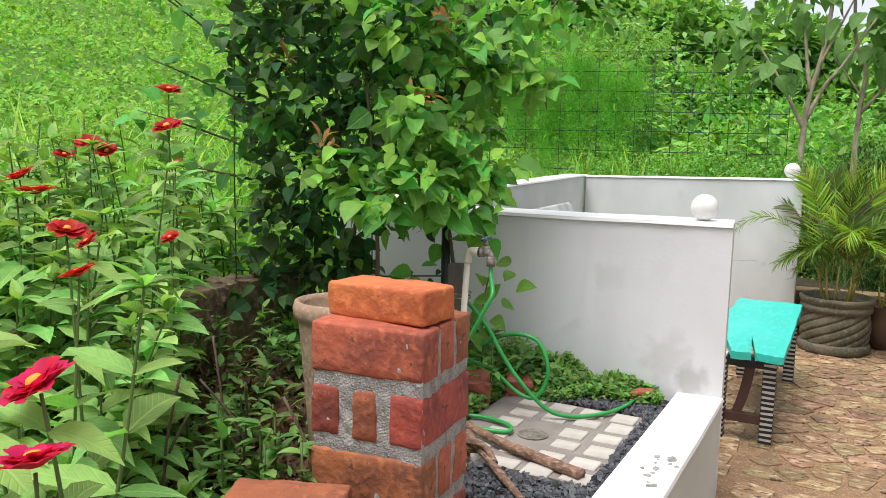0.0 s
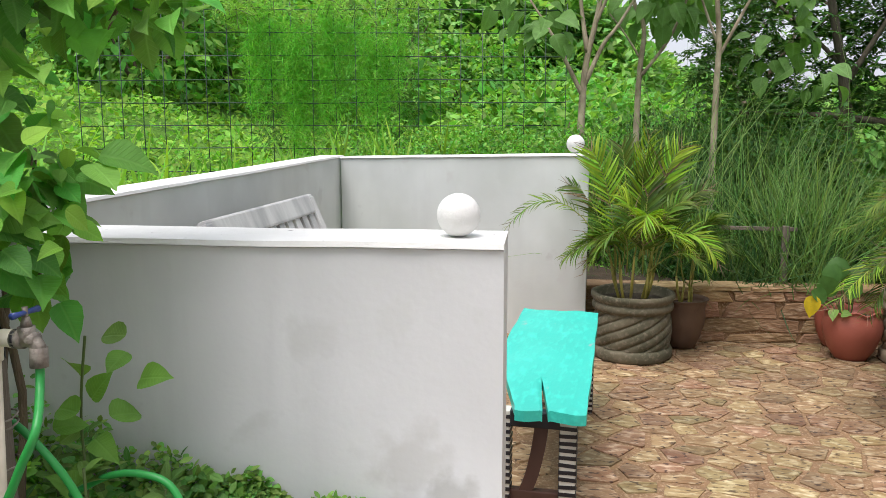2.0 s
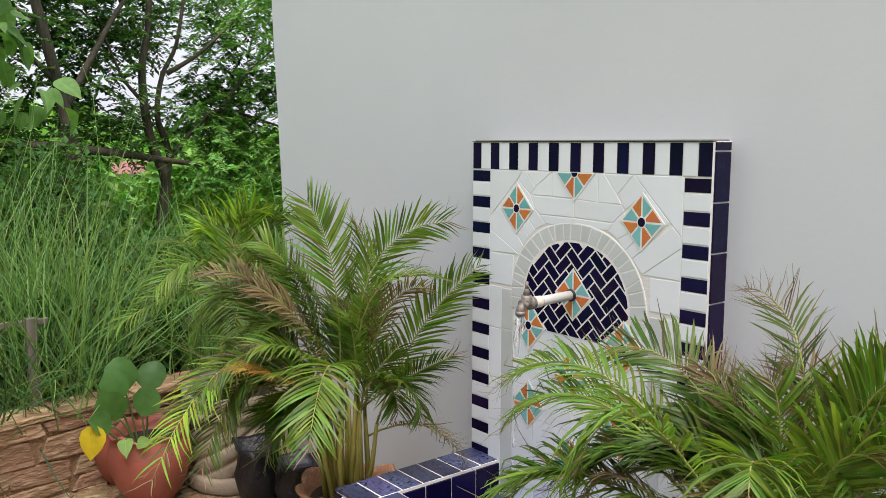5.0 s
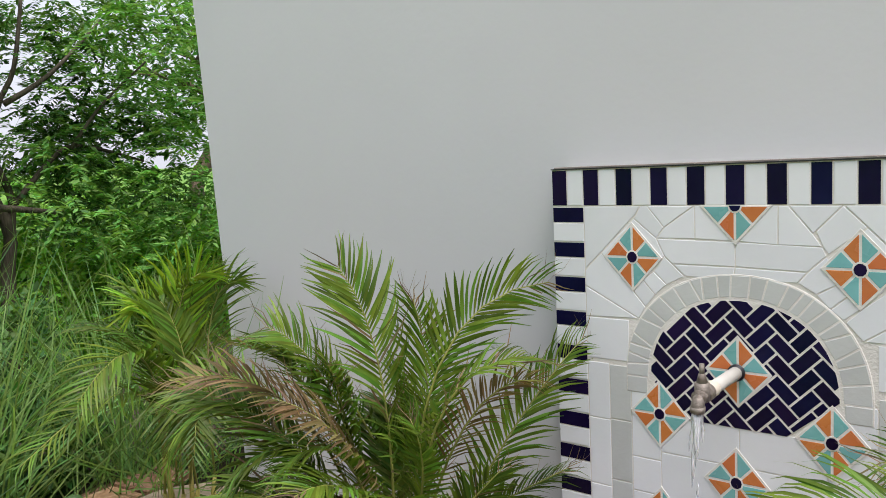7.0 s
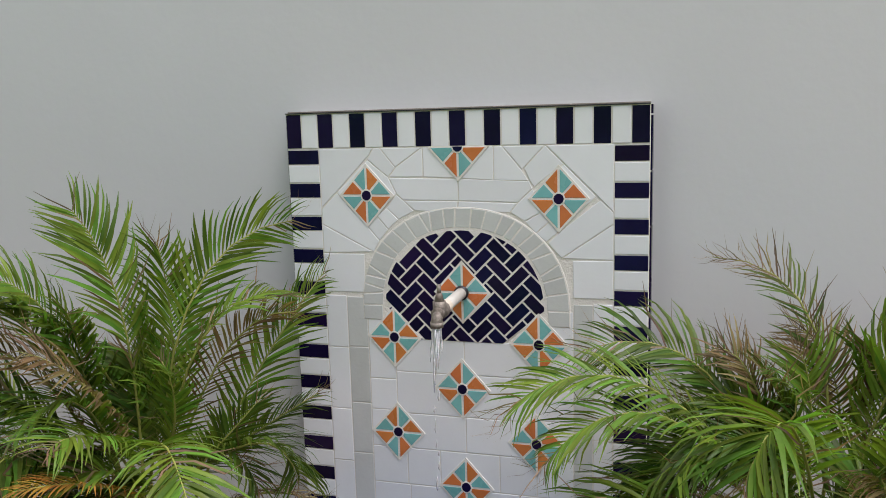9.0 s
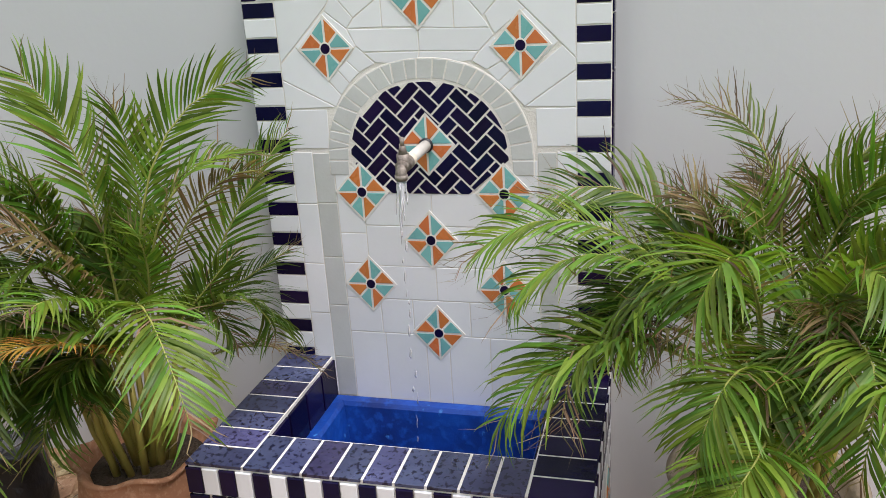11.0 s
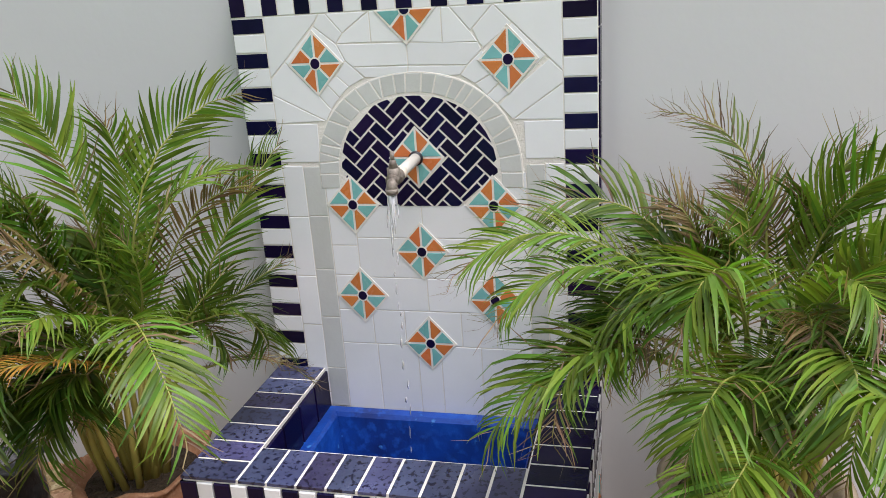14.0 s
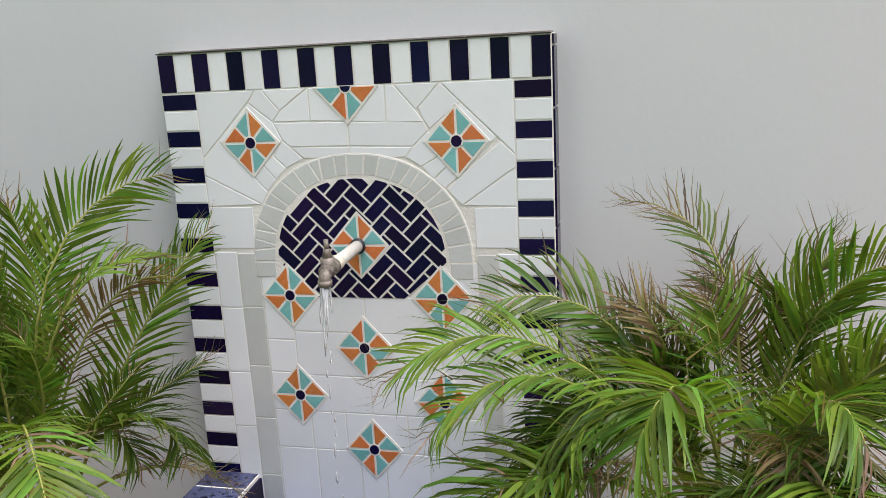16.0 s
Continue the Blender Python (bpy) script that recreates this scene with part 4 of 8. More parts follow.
    face(TY1 - TY0, lambda a, b, c: (TX0 + 0.006 - c, TY1 - a, b))
    face(TX1 - TX0, lambda a, b, c: (TX0 + a, TY0 + 0.006 - c, b))
    face(TX1 - TX0, lambda a, b, c: (TX1 - a, TY1 - 0.006 + c, b))


build_trough()


# ---- taps ----
def tap(name, x, y, z, out, label, handle_mat, length, pipe_mat, k=1.0):
    """A bib tap: pipe coming out along a direction, round body, spindle with a T handle, bent spout."""
    th = empty(name, x, y, z)
    tagged(th, label, "tap")
    th.matrix_world = Matrix()
    o = Vector((x, y, z))
    d = Vector(out).normalized()
    tubes("pipe", [([o, o + d * length], 0.0125)], pipe_mat, th, 16, "cream plastic supply pipe")
    e = o + d * length
    tubes("body", [([e - d * 0.012, e + d * 0.006], 0.0165), ([e, e + d * 0.03], 0.013), ([e + d * 0.012 + Vector((0, 0, -0.012 * k)), e + d * 0.012 + Vector((0, 0, 0.03 * k))], 0.0135)], METAL, th, 14)
    tubes("spindle", [([e + d * 0.012 + Vector((0, 0, 0.03 * k)), e + d * 0.012 + Vector((0, 0, 0.052 * k))], [0.010, 0.006]), ([e + d * 0.012 + Vector((0, 0, 0.05 * k)), e + d * 0.012 + Vector((0, 0, 0.075 * k))], 0.0045)], METAL, th, 10)
    side = d.cross(Vector((0, 0, 1)))
    if handle_mat:
        c = e + d * 0.012 + Vector((0, 0, 0.062 * k))
        tubes("handle", [([c - side * 0.03, c - side * 0.012, c + side * 0.012, c + side * 0.03], [0.006, 0.0045, 0.0045, 0.006])], handle_mat, th, 8)
    sp = smooth_path([e + d * 0.012, e + d * 0.024 + Vector((0, 0, -0.005 * k)), e + d * 0.031 + Vector((0, 0, -0.014 * k)), e + d * 0.032 + Vector((0, 0, -0.024 * k))], 5)
    tubes("spout", [(sp, [0.0118] * (len(sp) - 1) + [0.0112])], METAL, th, 12)
    tubes("nozzle", [([e + d * 0.032 + Vector((0, 0, -0.020 * k)), e + d * 0.032 + Vector((0, 0, -0.034 * k))], [0.0138, 0.0130])], METAL, th, 14)
    tubes("thread_tape", [([e - d * 0.040, e - d * 0.034, e - d * 0.026, e - d * 0.016, e - d * 0.010], [0.0135, 0.0152, 0.0146, 0.0156, 0.0140])], PVC, th, 14, "white tape wound on the pipe thread")
    tubes("collar", [([o, o + d * 0.006], 0.0165)], BLACKPAINT, th, 16, "dark ring where the pipe leaves the wall")
    return e + d * 0.032 + Vector((0, 0, -0.034 * k))


mouth = tap("wall_tap", PX - 0.008, 3.85 - 0.407, 0.41 + 0.541, (-1.0, 0.02, -0.03), "old brass tap on a white pipe, running water", None, 0.15, WHITEPAINT, 0.76)


def water_stream(p, bottom):
    """Ragged strands from the mouth that break up into drops."""
    rr = random.Random(3)
    th = empty("water_stream")
    tagged(th, "thin broken stream of water falling into the trough", "water")
    for k in range(7):
        ln, a = rr.uniform(0.05, 0.13), rr.uniform(0, 6.28)
        pts = [(p.x + 0.007 * math.cos(a) * (1 + s) - 0.012 * s + 0.002 * math.sin(9 * s + k), p.y + (0.007 + 0.006 * s) * math.sin(a), p.z - ln * s) for s in (0, .2, .4, .6, .8, 1.0)]
        tubes("strand", [(pts, [0.003, 0.0034, 0.0022, 0.0028, 0.0016, 0.0006])], WATER, th, 6)
    z = p.z - 0.09
    while z > bottom:
        h = rr.uniform(0.006, 0.035)
        x, y = p.x - 0.016 + rr.uniform(-0.004, 0.004), p.y + rr.uniform(-0.005, 0.005)
        r = rr.uniform(0.0012, 0.0028)
        tubes("drop", [([(x, y, z), (x + 0.001, y, z - h * 0.35), (x, y + 0.001, z - h * 0.75), (x, y, z - h)], [r * 0.2, r * 0.8, r, r * 0.3])], WATER, th, 6)
        z -= h + rr.uniform(0.0, 0.035) * (0.3 + (p.z - z) / (p.z - bottom))


water_stream(mouth, 0.20)


# ---- yard things ----
def ball(name, x, y, z, r, label):
    bm = bmesh.new()
    bmesh.ops.create_uvsphere(bm, u_segments=32, v_segments=20, radius=r)
    for v in bm.verts:
        v.co *= 1 + 0.012 * noise.noise(v.co * 9)
        v.co.z = max(v.co.z, -r * 0.965)
    ob = part(name, bm, COPING, None, "", True)
    ob.location = (x, y, z + r * 0.965)
    return tagged(ob, label, "finial", group="wall top balls")


ball("stone_ball", -0.522, 2.02, 1.055, 0.049, "round white painted ball finial on the wall end")
ball("stone_ball", -0.470, 5.03, 1.118, 0.052, "round white painted ball finial on the wall end")


def bench():
    """A plank bench: turquoise top, split at one end, zebra-striped legs, curved braces."""
    th = empty("bench", -0.45, 3.3, 0)
    tagged(th, "turquoise painted wooden plank bench with black and white striped legs", "bench")
    th.matrix_world = Matrix()
    x0, x1, y0, y1, z = -0.620, -0.275, 2.635, 3.985, 0.432
    bm = bmesh.new()
    nx, ny = 14, 40
    split = lambda y: 0.009 * max(0.0, 1 - (y - y0) / 0.33) ** 0.7 if y < y0 + 0.33 else 0.0
    cx = -0.385
    grid = {}
    for j in range(ny + 1):
        y = y0 + (y1 - y0) * j / ny
        for i in range(nx + 1):
            xa, xb = x0 + 0.145 * min(1.0, max(0.0, (3.25 - y) / 0.6)), x1 + 0.018 * min(1.0, max(0.0, (3.9 - y) / 1.2))
            x = xa + (xb - xa) * i / nx
            x += 0.006 * noise.noise((i * 0.9 if i in (0, nx) else 0, y * 4, 1)) * (1 if i in (0, nx) else 0)
            yy = y + (0.026 * noise.noise((x * 12, 0, 2)) if j in (0, ny) else 0)
            k = 6
            zz = z + 0.004 * noise.noise((x * 7, y * 5, 0))
            if i == k:
                grid[i, j, 0] = bm.verts.new((x - split(y), yy, zz - (0.004 if split(y) else 0)))
                grid[i, j, 1] = bm.verts.new((x + split(y), yy, zz - (0.004 if split(y) else 0))) if split(y) > 0.001 else grid[i, j, 0]
            else:
                grid[i, j, 0] = grid[i, j, 1] = bm.verts.new((x, yy, zz))
    faces = []
    for j in range(ny):
        for i in range(nx):
            q = [grid[i, j, 1], grid[i + 1, j, 0], grid[i + 1, j + 1, 0], grid[i, j + 1, 1]]
            if len(set(q)) == 4:
                faces.append(bm.faces.new(q))
    ext = bmesh.ops.extrude_face_region(bm, geom=faces)
    for v in [g for g in ext["geom"] if isinstance(g, bmesh.types.BMVert)]:
        v.co.z -= 0.034
    part("seat", bm, TEAL, th, "turquoise painted plank with a split end", False)
    for name, xx, yy in (("leg", -0.315, 2.735), ("leg", -0.525, 2.735), ("leg", -0.315, 3.855), ("leg", -0.565, 3.855)):
        w, n = 0.026, 16
        leg = part(name, box_bm(xx - w, yy - w, 0.0, xx + w, yy + w, 0.398, 0.004), WHITEPAINT, th, "white leg painted with black stripes")
        for i in range(n):
            z0 = 0.006 + i * 0.39 / n
            s = 0.002
            V = [(xx + a * (w + s), yy + b * (w + s), z0 + c + 0.004 * noise.noise((i, a * 2 + yy, b))) for c in (0, 0.0125) for a, b in ((-1, -1), (1, -1), (1, 1), (-1, 1))]
            F = [(0, 1, 5, 4), (1, 2, 6, 5), (2, 3, 7, 6), (3, 0, 4, 7), (4, 5, 6, 7), (3, 2, 1, 0)]
            solid("stripe", V, F, BLACKPAINT, leg)
    for yy in (2.735, 3.855):
        part("crosspiece", box_bm(-0.59 if yy > 3 else -0.55, yy - 0.022, 0.345, -0.29, yy + 0.022, 0.396, 0.004), BLACKPAINT, th, "dark crosspiece under the seat")
        part("stretcher", box_bm(-0.54 if yy > 3 else -0.50, yy - 0.016, 0.085, -0.34, yy + 0.016, 0.13, 0.004), DARKWOOD, th, "dark brown stretcher")
        pts = smooth_path([(-0.40, yy, 0.345), (-0.41, yy, 0.27), (-0.43, yy, 0.18), (-0.455, yy, 0.11)], 5)
        V, F = [], []
        for p in pts:
            for a, b in ((-0.022, -0.014), (0.022, -0.014), (0.022, 0.014), (-0.022, 0.014)):
                V.append(p + Vector((a, b, 0)))
        for i in range(len(pts) - 1):
            for k in range(4):
                F.append((4 * i + k, 4 * i + (k + 1) % 4, 4 * i + 4 + (k + 1) % 4, 4 * i + 4 + k))
        F += [(0, 1, 2, 3), tuple(4 * (len(pts) - 1) + k for k in (3, 2, 1, 0))]
        solid("brace", V, F, DARKWOOD, th, "curved dark brown brace")


bench()


# ---- brick pillar, rat-trap bond ----
def brick_bm(lx, ly, lz, seed, wear=0.004):
    bm = bmesh.new()
    bmesh.ops.create_cube(bm, size=1.0)
    for v in bm.verts:
        v.co = Vector((v.co.x * lx, v.co.y * ly, v.co.z * lz))
    bmesh.ops.bevel(bm, geom=list(bm.edges), offset=0.007, segments=2, affect='EDGES', profile=0.5)
    bmesh.ops.subdivide_edges(bm, edges=[e for e in bm.edges if e.calc_length() > 0.03], cuts=4, use_grid_fill=True)
    for v in bm.verts:
        p = v.co + Vector((seed * 3.1, seed * 1.7, 0))
        v.co += v.normal * (wear * noise.noise(p * 22) + wear * 0.6 * noise.noise(p * 70))
    return bm


def brick_pillar():
    px0, py0, W, D = -1.010, 0.285, 0.264, 0.250
    th = empty("brick_pillar")
    tagged(th, "half-built pillar of red bricks on edge with rough cement joints", "pillar")
    core = box_bm(px0 + 0.004, py0 + 0.004, 0.36, px0 + W - 0.004, py0 + D - 0.004, 0.938)
    bmesh.ops.subdivide_edges(core, edges=list(core.edges), cuts=22, use_grid_fill=True)
    for v in core.verts:
        v.co += v.normal * (0.005 * noise.noise(v.co * 45) + 0.003 * noise.noise(v.co * 120))
    part("mortar", core, MORTAR, th, "coarse grey cement mortar")
    H, J = 0.107, 0.030
    k = 0
    for c in range(4):
        z = 0.948 - H / 2 - c * (H + J)
        pieces = []
        if c % 2 == 0:
            pieces.append((px0 + W / 2, py0 + 0.038, W, 0.076))
            pieces += [(px0 + W - 0.04, py0 + 0.125, 0.080, 0.066), (px0 + W - 0.04, py0 + 0.214, 0.080, 0.072), (px0 + 0.04, py0 + 0.17, 0.080, 0.16)]
        else:
            pieces.append((px0 + W - 0.038, py0 + D / 2, 0.076, D))
            pieces += [(px0 + 0.128, py0 + 0.038, 0.058, 0.076), (px0 + 0.034, py0 + 0.038, 0.068, 0.076), (px0 + 0.04, py0 + 0.17, 0.080, 0.16)]
        for x, y, lx, ly in pieces:
            k += 1
            ob = part("brick", brick_bm(lx, ly, H, k), BRICK, th, "", True)
            ob.matrix_world = pose(x, y, z, 0, 0, (k * 37 % 5 - 2) * 0.4)
    loose = part("loose_brick", brick_bm(0.256, 0.120, 0.074, 31), BRICK_ORANGE, None, "", True)
    turn = Matrix.Translation((px0 + W, py0, 0)) @ Matrix.Rotation(radians(4), 4, 'Z') @ Matrix.Translation((-px0 - W, -py0, 0))
    th.matrix_world = turn
    loose.matrix_world = pose(-0.887, 0.388, 0.985, 0, -1.0, -6)
    tagged(loose, "loose bright orange brick lying on the pillar", "brick", group="loose bricks")
    k = 40
    for x, y, z, rz in ((-0.95, 0.06, 0.605, 22), (-0.76, 0.05, 0.590, -12), (-0.95, 0.08, 0.50, 12), (-0.86, -0.02, 0.49, -5), (-1.12, 0.0, 0.49, 9), (-0.99, 0.02, 0.42, 30),
                        (-0.66, 0.52, 0.42, 40), (-0.70, 0.40, 0.42, -20), (-1.62, 0.75, 0.43, 60)):
        k += 1
        b = part("loose_brick", brick_bm(0.235, 0.115, 0.072, k), BRICK_ORANGE if k == 43 else BRICK, None, "", True)
        b.matrix_world = pose(x, y + 0.05, z, 0, 0, rz)
        tagged(b, "red clay brick in a loose pile by the pillar", "brick", group="loose bricks")


brick_pillar()


# ---- garden corner: slab with pavers, drain, gravel, tap post, hose ----
def paving_corner():
    th = part("paver_slab", box_bm(-1.135, 0.95, 0.34, -0.60, 1.66, 0.388, 0.004), CONCRETE)
    tagged(th, "grey concrete slab set with pale square pavers", "paving", kind="structure")
    rr = random.Random(8)
    bm = box_bm(-0.044, -0.044, 0, 0.044, 0.044, 0.012, 0.003, 1)
    me = part("paver", bm, PAVER, th).data
    bpy.data.objects.remove(bpy.data.objects["paver"])
    for j in range(6):
        for i in range(7):
            x, y = -1.345 + 0.113 * i + 0.012 * (j % 2), 1.60 - 0.113 * j
            if math.hypot(x + 0.89, y - 1.30) < 0.10 or x < -1.09:
                continue
            p = new("paver", me)
            p.parent = th
            p.matrix_world = pose(x + rr.uniform(-.004, .004), y + rr.uniform(-.004, .004), 0.382, 0, 0, rr.uniform(-2, 2)) @ Matrix.Diagonal((rr.uniform(.9, 1.0), rr.uniform(.75, 1.0), 1, 1))
    dr = part("floor_drain", lathe_bm([(0.048, 0.0), (0.05, 0.004), (0.042, 0.006), (0.02, 0.003), (0.012, 0.006)], 28), METAL)
    dr.location = (-0.89, 1.30, 0.388)
    tagged(dr, "round metal drain grate in the slab", "drain")


paving_corner()


def gravel():
    rng = np.random.default_rng(4)
    V, F = [], []
    base = [(-1, -0.6, -0.4), (1, -0.7, -0.3), (0.9, 0.8, -0.4), (-0.8, 0.7, -0.3), (-0.5, -0.4, 0.5), (0.6, -0.3, 0.45), (0.4, 0.5, 0.55), (-0.5, 0.4, 0.4)]
    faces = [(0, 3, 2, 1), (4, 5, 6, 7), (0, 1, 5, 4), (1, 2, 6, 5), (2, 3, 7, 6), (3, 0, 4, 7)]
    spots = [(rng.uniform(-0.98, -0.57), rng.uniform(1.66, 1.85)) for _ in range(1200)] + [(rng.uniform(-0.61, -0.562), rng.uniform(0.9, 1.7)) for _ in range(450)] + \
            [(rng.uniform(-0.95, -0.57), rng.uniform(0.55, 0.97)) for _ in range(1900)]
    for x, y in spots:
        s = rng.uniform(0.006, 0.013)
        R = Euler(rng.uniform(0, 6.28, 3)).to_matrix()
        o = len(V)
        z = 0.388 + rng.uniform(0, 0.012)
        for b in base:
            V.append(R @ Vector(b) * s + Vector((x, y, z)))
        F += [tuple(i + o for i in f) for f in faces]
    tagged(solid("gravel", V, F, GRAVEL), "dark grey basalt chips beside the pavers", "gravel", kind="stuff")


gravel()

# tap post
post = part("wooden_post", box_bm(-1.240, 1.352, 0.36, -1.184, 1.392, 0.912, 0.004), GREYWOOD)
tagged(post, "weathered grey wooden stake wired to the water pipe", "post")
standpipe = empty("standpipe")
tagged(standpipe, "cream plastic standpipe with elbow in the garden", "pipe")
tubes("pipe", [([(-1.187, 1.335, 0.36), (-1.157, 1.335, 0.945)], 0.0105)], PVC, standpipe, 14)
tubes("elbow", [(smooth_path([(-1.158, 1.335, 0.925), (-1.155, 1.335, 0.952), (-1.142, 1.335, 0.964), (-1.114, 1.335, 0.964)], 5), 0.0140)], PVC, standpipe, 14)
for z in (0.80, 0.815, 0.73):
    tubes("tie_wire", [([(-1.205 + 0.047 * math.cos(a * 0.35), 1.362 + 0.042 * math.sin(a * 0.35), z + 0.002 * math.sin(a)) for a in range(19)], 0.002)], METAL, standpipe, 5)
gmouth = tap("garden_tap", -1.114, 1.335, 0.964, (1.0, 0.0, 0.0), "grey metal garden tap with blue handle", BLUEKNOB, 0.010, METAL, 0.72)


def hose():
    m = gmouth
    th = empty("garden_hose")
    tagged(th, "green garden hose looped round the standpipe", "hose")
    main = smooth_path([m, m + Vector((0.005, -0.01, -0.05)), (-1.035, 1.27, 0.84), (-1.06, 1.26, 0.78), (-1.10, 1.26, 0.705), (-1.16, 1.26, 0.625), (-1.23, 1.26, 0.555), (-1.33, 1.27, 0.47), (-1.43, 1.28, 0.425)], 10)
    arch_run = smooth_path([(-1.56, 1.42, 0.41), (-1.51, 1.42, 0.477), (-1.43, 1.42, 0.639), (-1.37, 1.42, 0.72), (-1.32, 1.42, 0.769), (-1.27, 1.42, 0.792), (-1.20, 1.42, 0.775), (-1.116, 1.42, 0.695), (-1.052, 1.42, 0.597), (-0.975, 1.42, 0.508),
                            (-0.90, 1.45, 0.43), (-0.83, 1.49, 0.405), (-0.75, 1.57, 0.403), (-0.70, 1.68, 0.405), (-0.68, 1.80, 0.41)], 10)
    loop = smooth_path([(-1.30, 1.50, 0.565), (-1.20, 1.50, 0.54), (-1.118, 1.50, 0.515), (-1.03, 1.50, 0.455), (-0.965, 1.50, 0.445), (-0.93, 1.51, 0.50), (-0.925, 1.51, 0.57), (-0.965, 1.52, 0.640), (-1.03, 1.52, 0.658), (-1.10, 1.52, 0.645), (-1.18, 1.52, 0.60)], 9)
    coil = smooth_path([(-1.34, 1.33, 0.40), (-1.20, 1.31, 0.402), (-1.09, 1.34, 0.402), (-0.98, 1.31, 0.402), (-0.96, 1.25, 0.402), (-1.06, 1.225, 0.404), (-1.18, 1.23, 0.404), (-1.30, 1.24, 0.40)], 9)
    far = smooth_path([(-2.224, 1.706, 0.500), (-2.055, 1.764, 0.500), (-1.923, 1.875, 0.500), (-1.754, 1.908, 0.500)], 8)
    for nm, run in (("long_run", main), ("arched_run", arch_run), ("loop", loop), ("coil", coil), ("far_run", far)):
        tubes(nm, [(run, 0.0072)], HOSE, th, 10)
    tubes("connector", [([m + Vector((0, 0, 0.012)), m + Vector((0, -0.002, -0.02))], 0.0145)], METAL, th, 12, "metal hose connector")


hose()
# dry wood and a broken brick by the slab
for run, r0, r1 in (([(-1.08, 1.20, 0.42), (-0.96, 1.14, 0.415), (-0.82, 1.09, 0.41), (-0.64, 1.03, 0.405)], 0.012, 0.019), ([(-1.03, 1.10, 0.43), (-0.92, 0.98, 0.43), (-0.82, 0.88, 0.42), (-0.70, 0.77, 0.405)], 0.015, 0.010), ([(-1.06, 0.98, 0.45), (-0.93, 0.98, 0.455), (-0.86, 0.93, 0.43)], 0.012, 0.008)):
    line = smooth_path(run, 6)
    radii = [(r0 + (r1 - r0) * k / (len(line) - 1)) * (1 + 0.22 * noise.noise((k * 0.7, r0 * 90, 0))) for k in range(len(line))]
    ob = tubes("dry_branch", [(line, radii)], DRYWOOD, None, 9)
    tagged(ob, "dry brown branch lying by the pavers", "branch", group="dry branches")
bb = part("broken_brick", brick_bm(0.09, 0.05, 0.035, 77), BRICK)
bb.matrix_world = pose(-0.665, 1.80, 0.425, 0, -8, 20)
tagged(bb, "broken piece of ribbed brick on the gravel", "brick")
for x, y, s in ((-1.22, 1.50, 0.095), (-1.10, 1.68, 0.06)):
    rock = part("rock", brick_bm(s * 1.6, s * 1.2, s * 1.3, int(s * 1000), 0.012), REDPOT)
    rock.matrix_world = pose(x, y, 0.40 + s * 0.3, 8, 5, 30)
    tagged(rock, "reddish rock lying among the weeds", "rock", group="rocks")


# ---- pots ----
def twisted_pot(x, y, r, h, mat, label, ribs, depth):
    th = empty("plant_pot")
    tagged(th, label, "pot", group="twisted cement pots")
    prof = [(r * 0.72, 0.0), (r * 0.95, 0.0), (r * 1.0, 0.012), (r * 1.0, 0.05), (r * 0.97, 0.062), (r * 0.92, 0.066)]
    for i in range(41):
        k = i / 40
        prof.append((r * (0.93 + 0.05 * math.sin(k * math.pi)), 0.068 + k * (h * 0.72 - 0.068)))
    n = len(prof)
    z = h * 0.72
    prof += [(r * 0.93, z + 0.006), (r * 0.99, z + 0.012), (r * 1.01, z + 0.028), (r * 0.99, z + 0.044), (r * 0.95, z + 0.050), (r * 0.98, z + 0.058), (r * 1.04, h - 0.022), (r * 1.03, h - 0.004), (r * 0.97, h), (r * 0.89, h - 0.010), (r * 0.86, h - 0.06)]
    body = lathe_bm(prof, 168, flute=(6, n - 1, ribs, depth, -0.33))
    for v in body.verts:
        v.co += v.co.normalized() * 0.004 * noise.noise(v.co * 16)
    part("body", body, mat, th, "", True)
    soil = part("soil", lathe_bm([(r * 0.86, h - 0.065), (r * 0.84, h - 0.05), (r * 0.3, h - 0.04)], 24), SOIL, th, "dark soil", True)
    th.matrix_world = pose(x, y, 0)
    return th


def round_pot(x, y, r, h, mat, label, wavy=0.0, z=0.0, neck=0.72):
    th = empty("plant_pot")
    tagged(th, label, "pot")
    prof = [(r * 0.45, 0.0), (r * 0.55, 0.004), (r * 0.78, h * 0.22), (r * 0.95, h * 0.48), (r, h * 0.66), (r * 0.95, h * 0.82), (r * neck * 1.1, h * 0.93), (r * neck * 1.08, h * 0.965), (r * neck * 1.2, h), (r * neck * 1.1, h + 0.004), (r * neck, h - 0.02), (r * neck * 0.95, h - 0.05)]
    bm = lathe_bm(prof, 48)
    if wavy:
        for v in bm.verts:
            if v.co.z > h * 0.9:
                a = math.atan2(v.co.y, v.co.x)
                k = 1 + wavy * math.sin(7 * a)
                v.co.x *= k
                v.co.y *= k
                v.co.z += 0.01 * math.sin(7 * a + 1) * (wavy > 0)
    part("body", bm, mat, th, "", True)
    part("soil", lathe_bm([(r * neck * 0.96, h - 0.05), (r * neck * 0.9, h - 0.04), (0.02, h - 0.035)], 20), SOIL, th, "dark soil", True)
    th.matrix_world = pose(x, y, z)
    return th


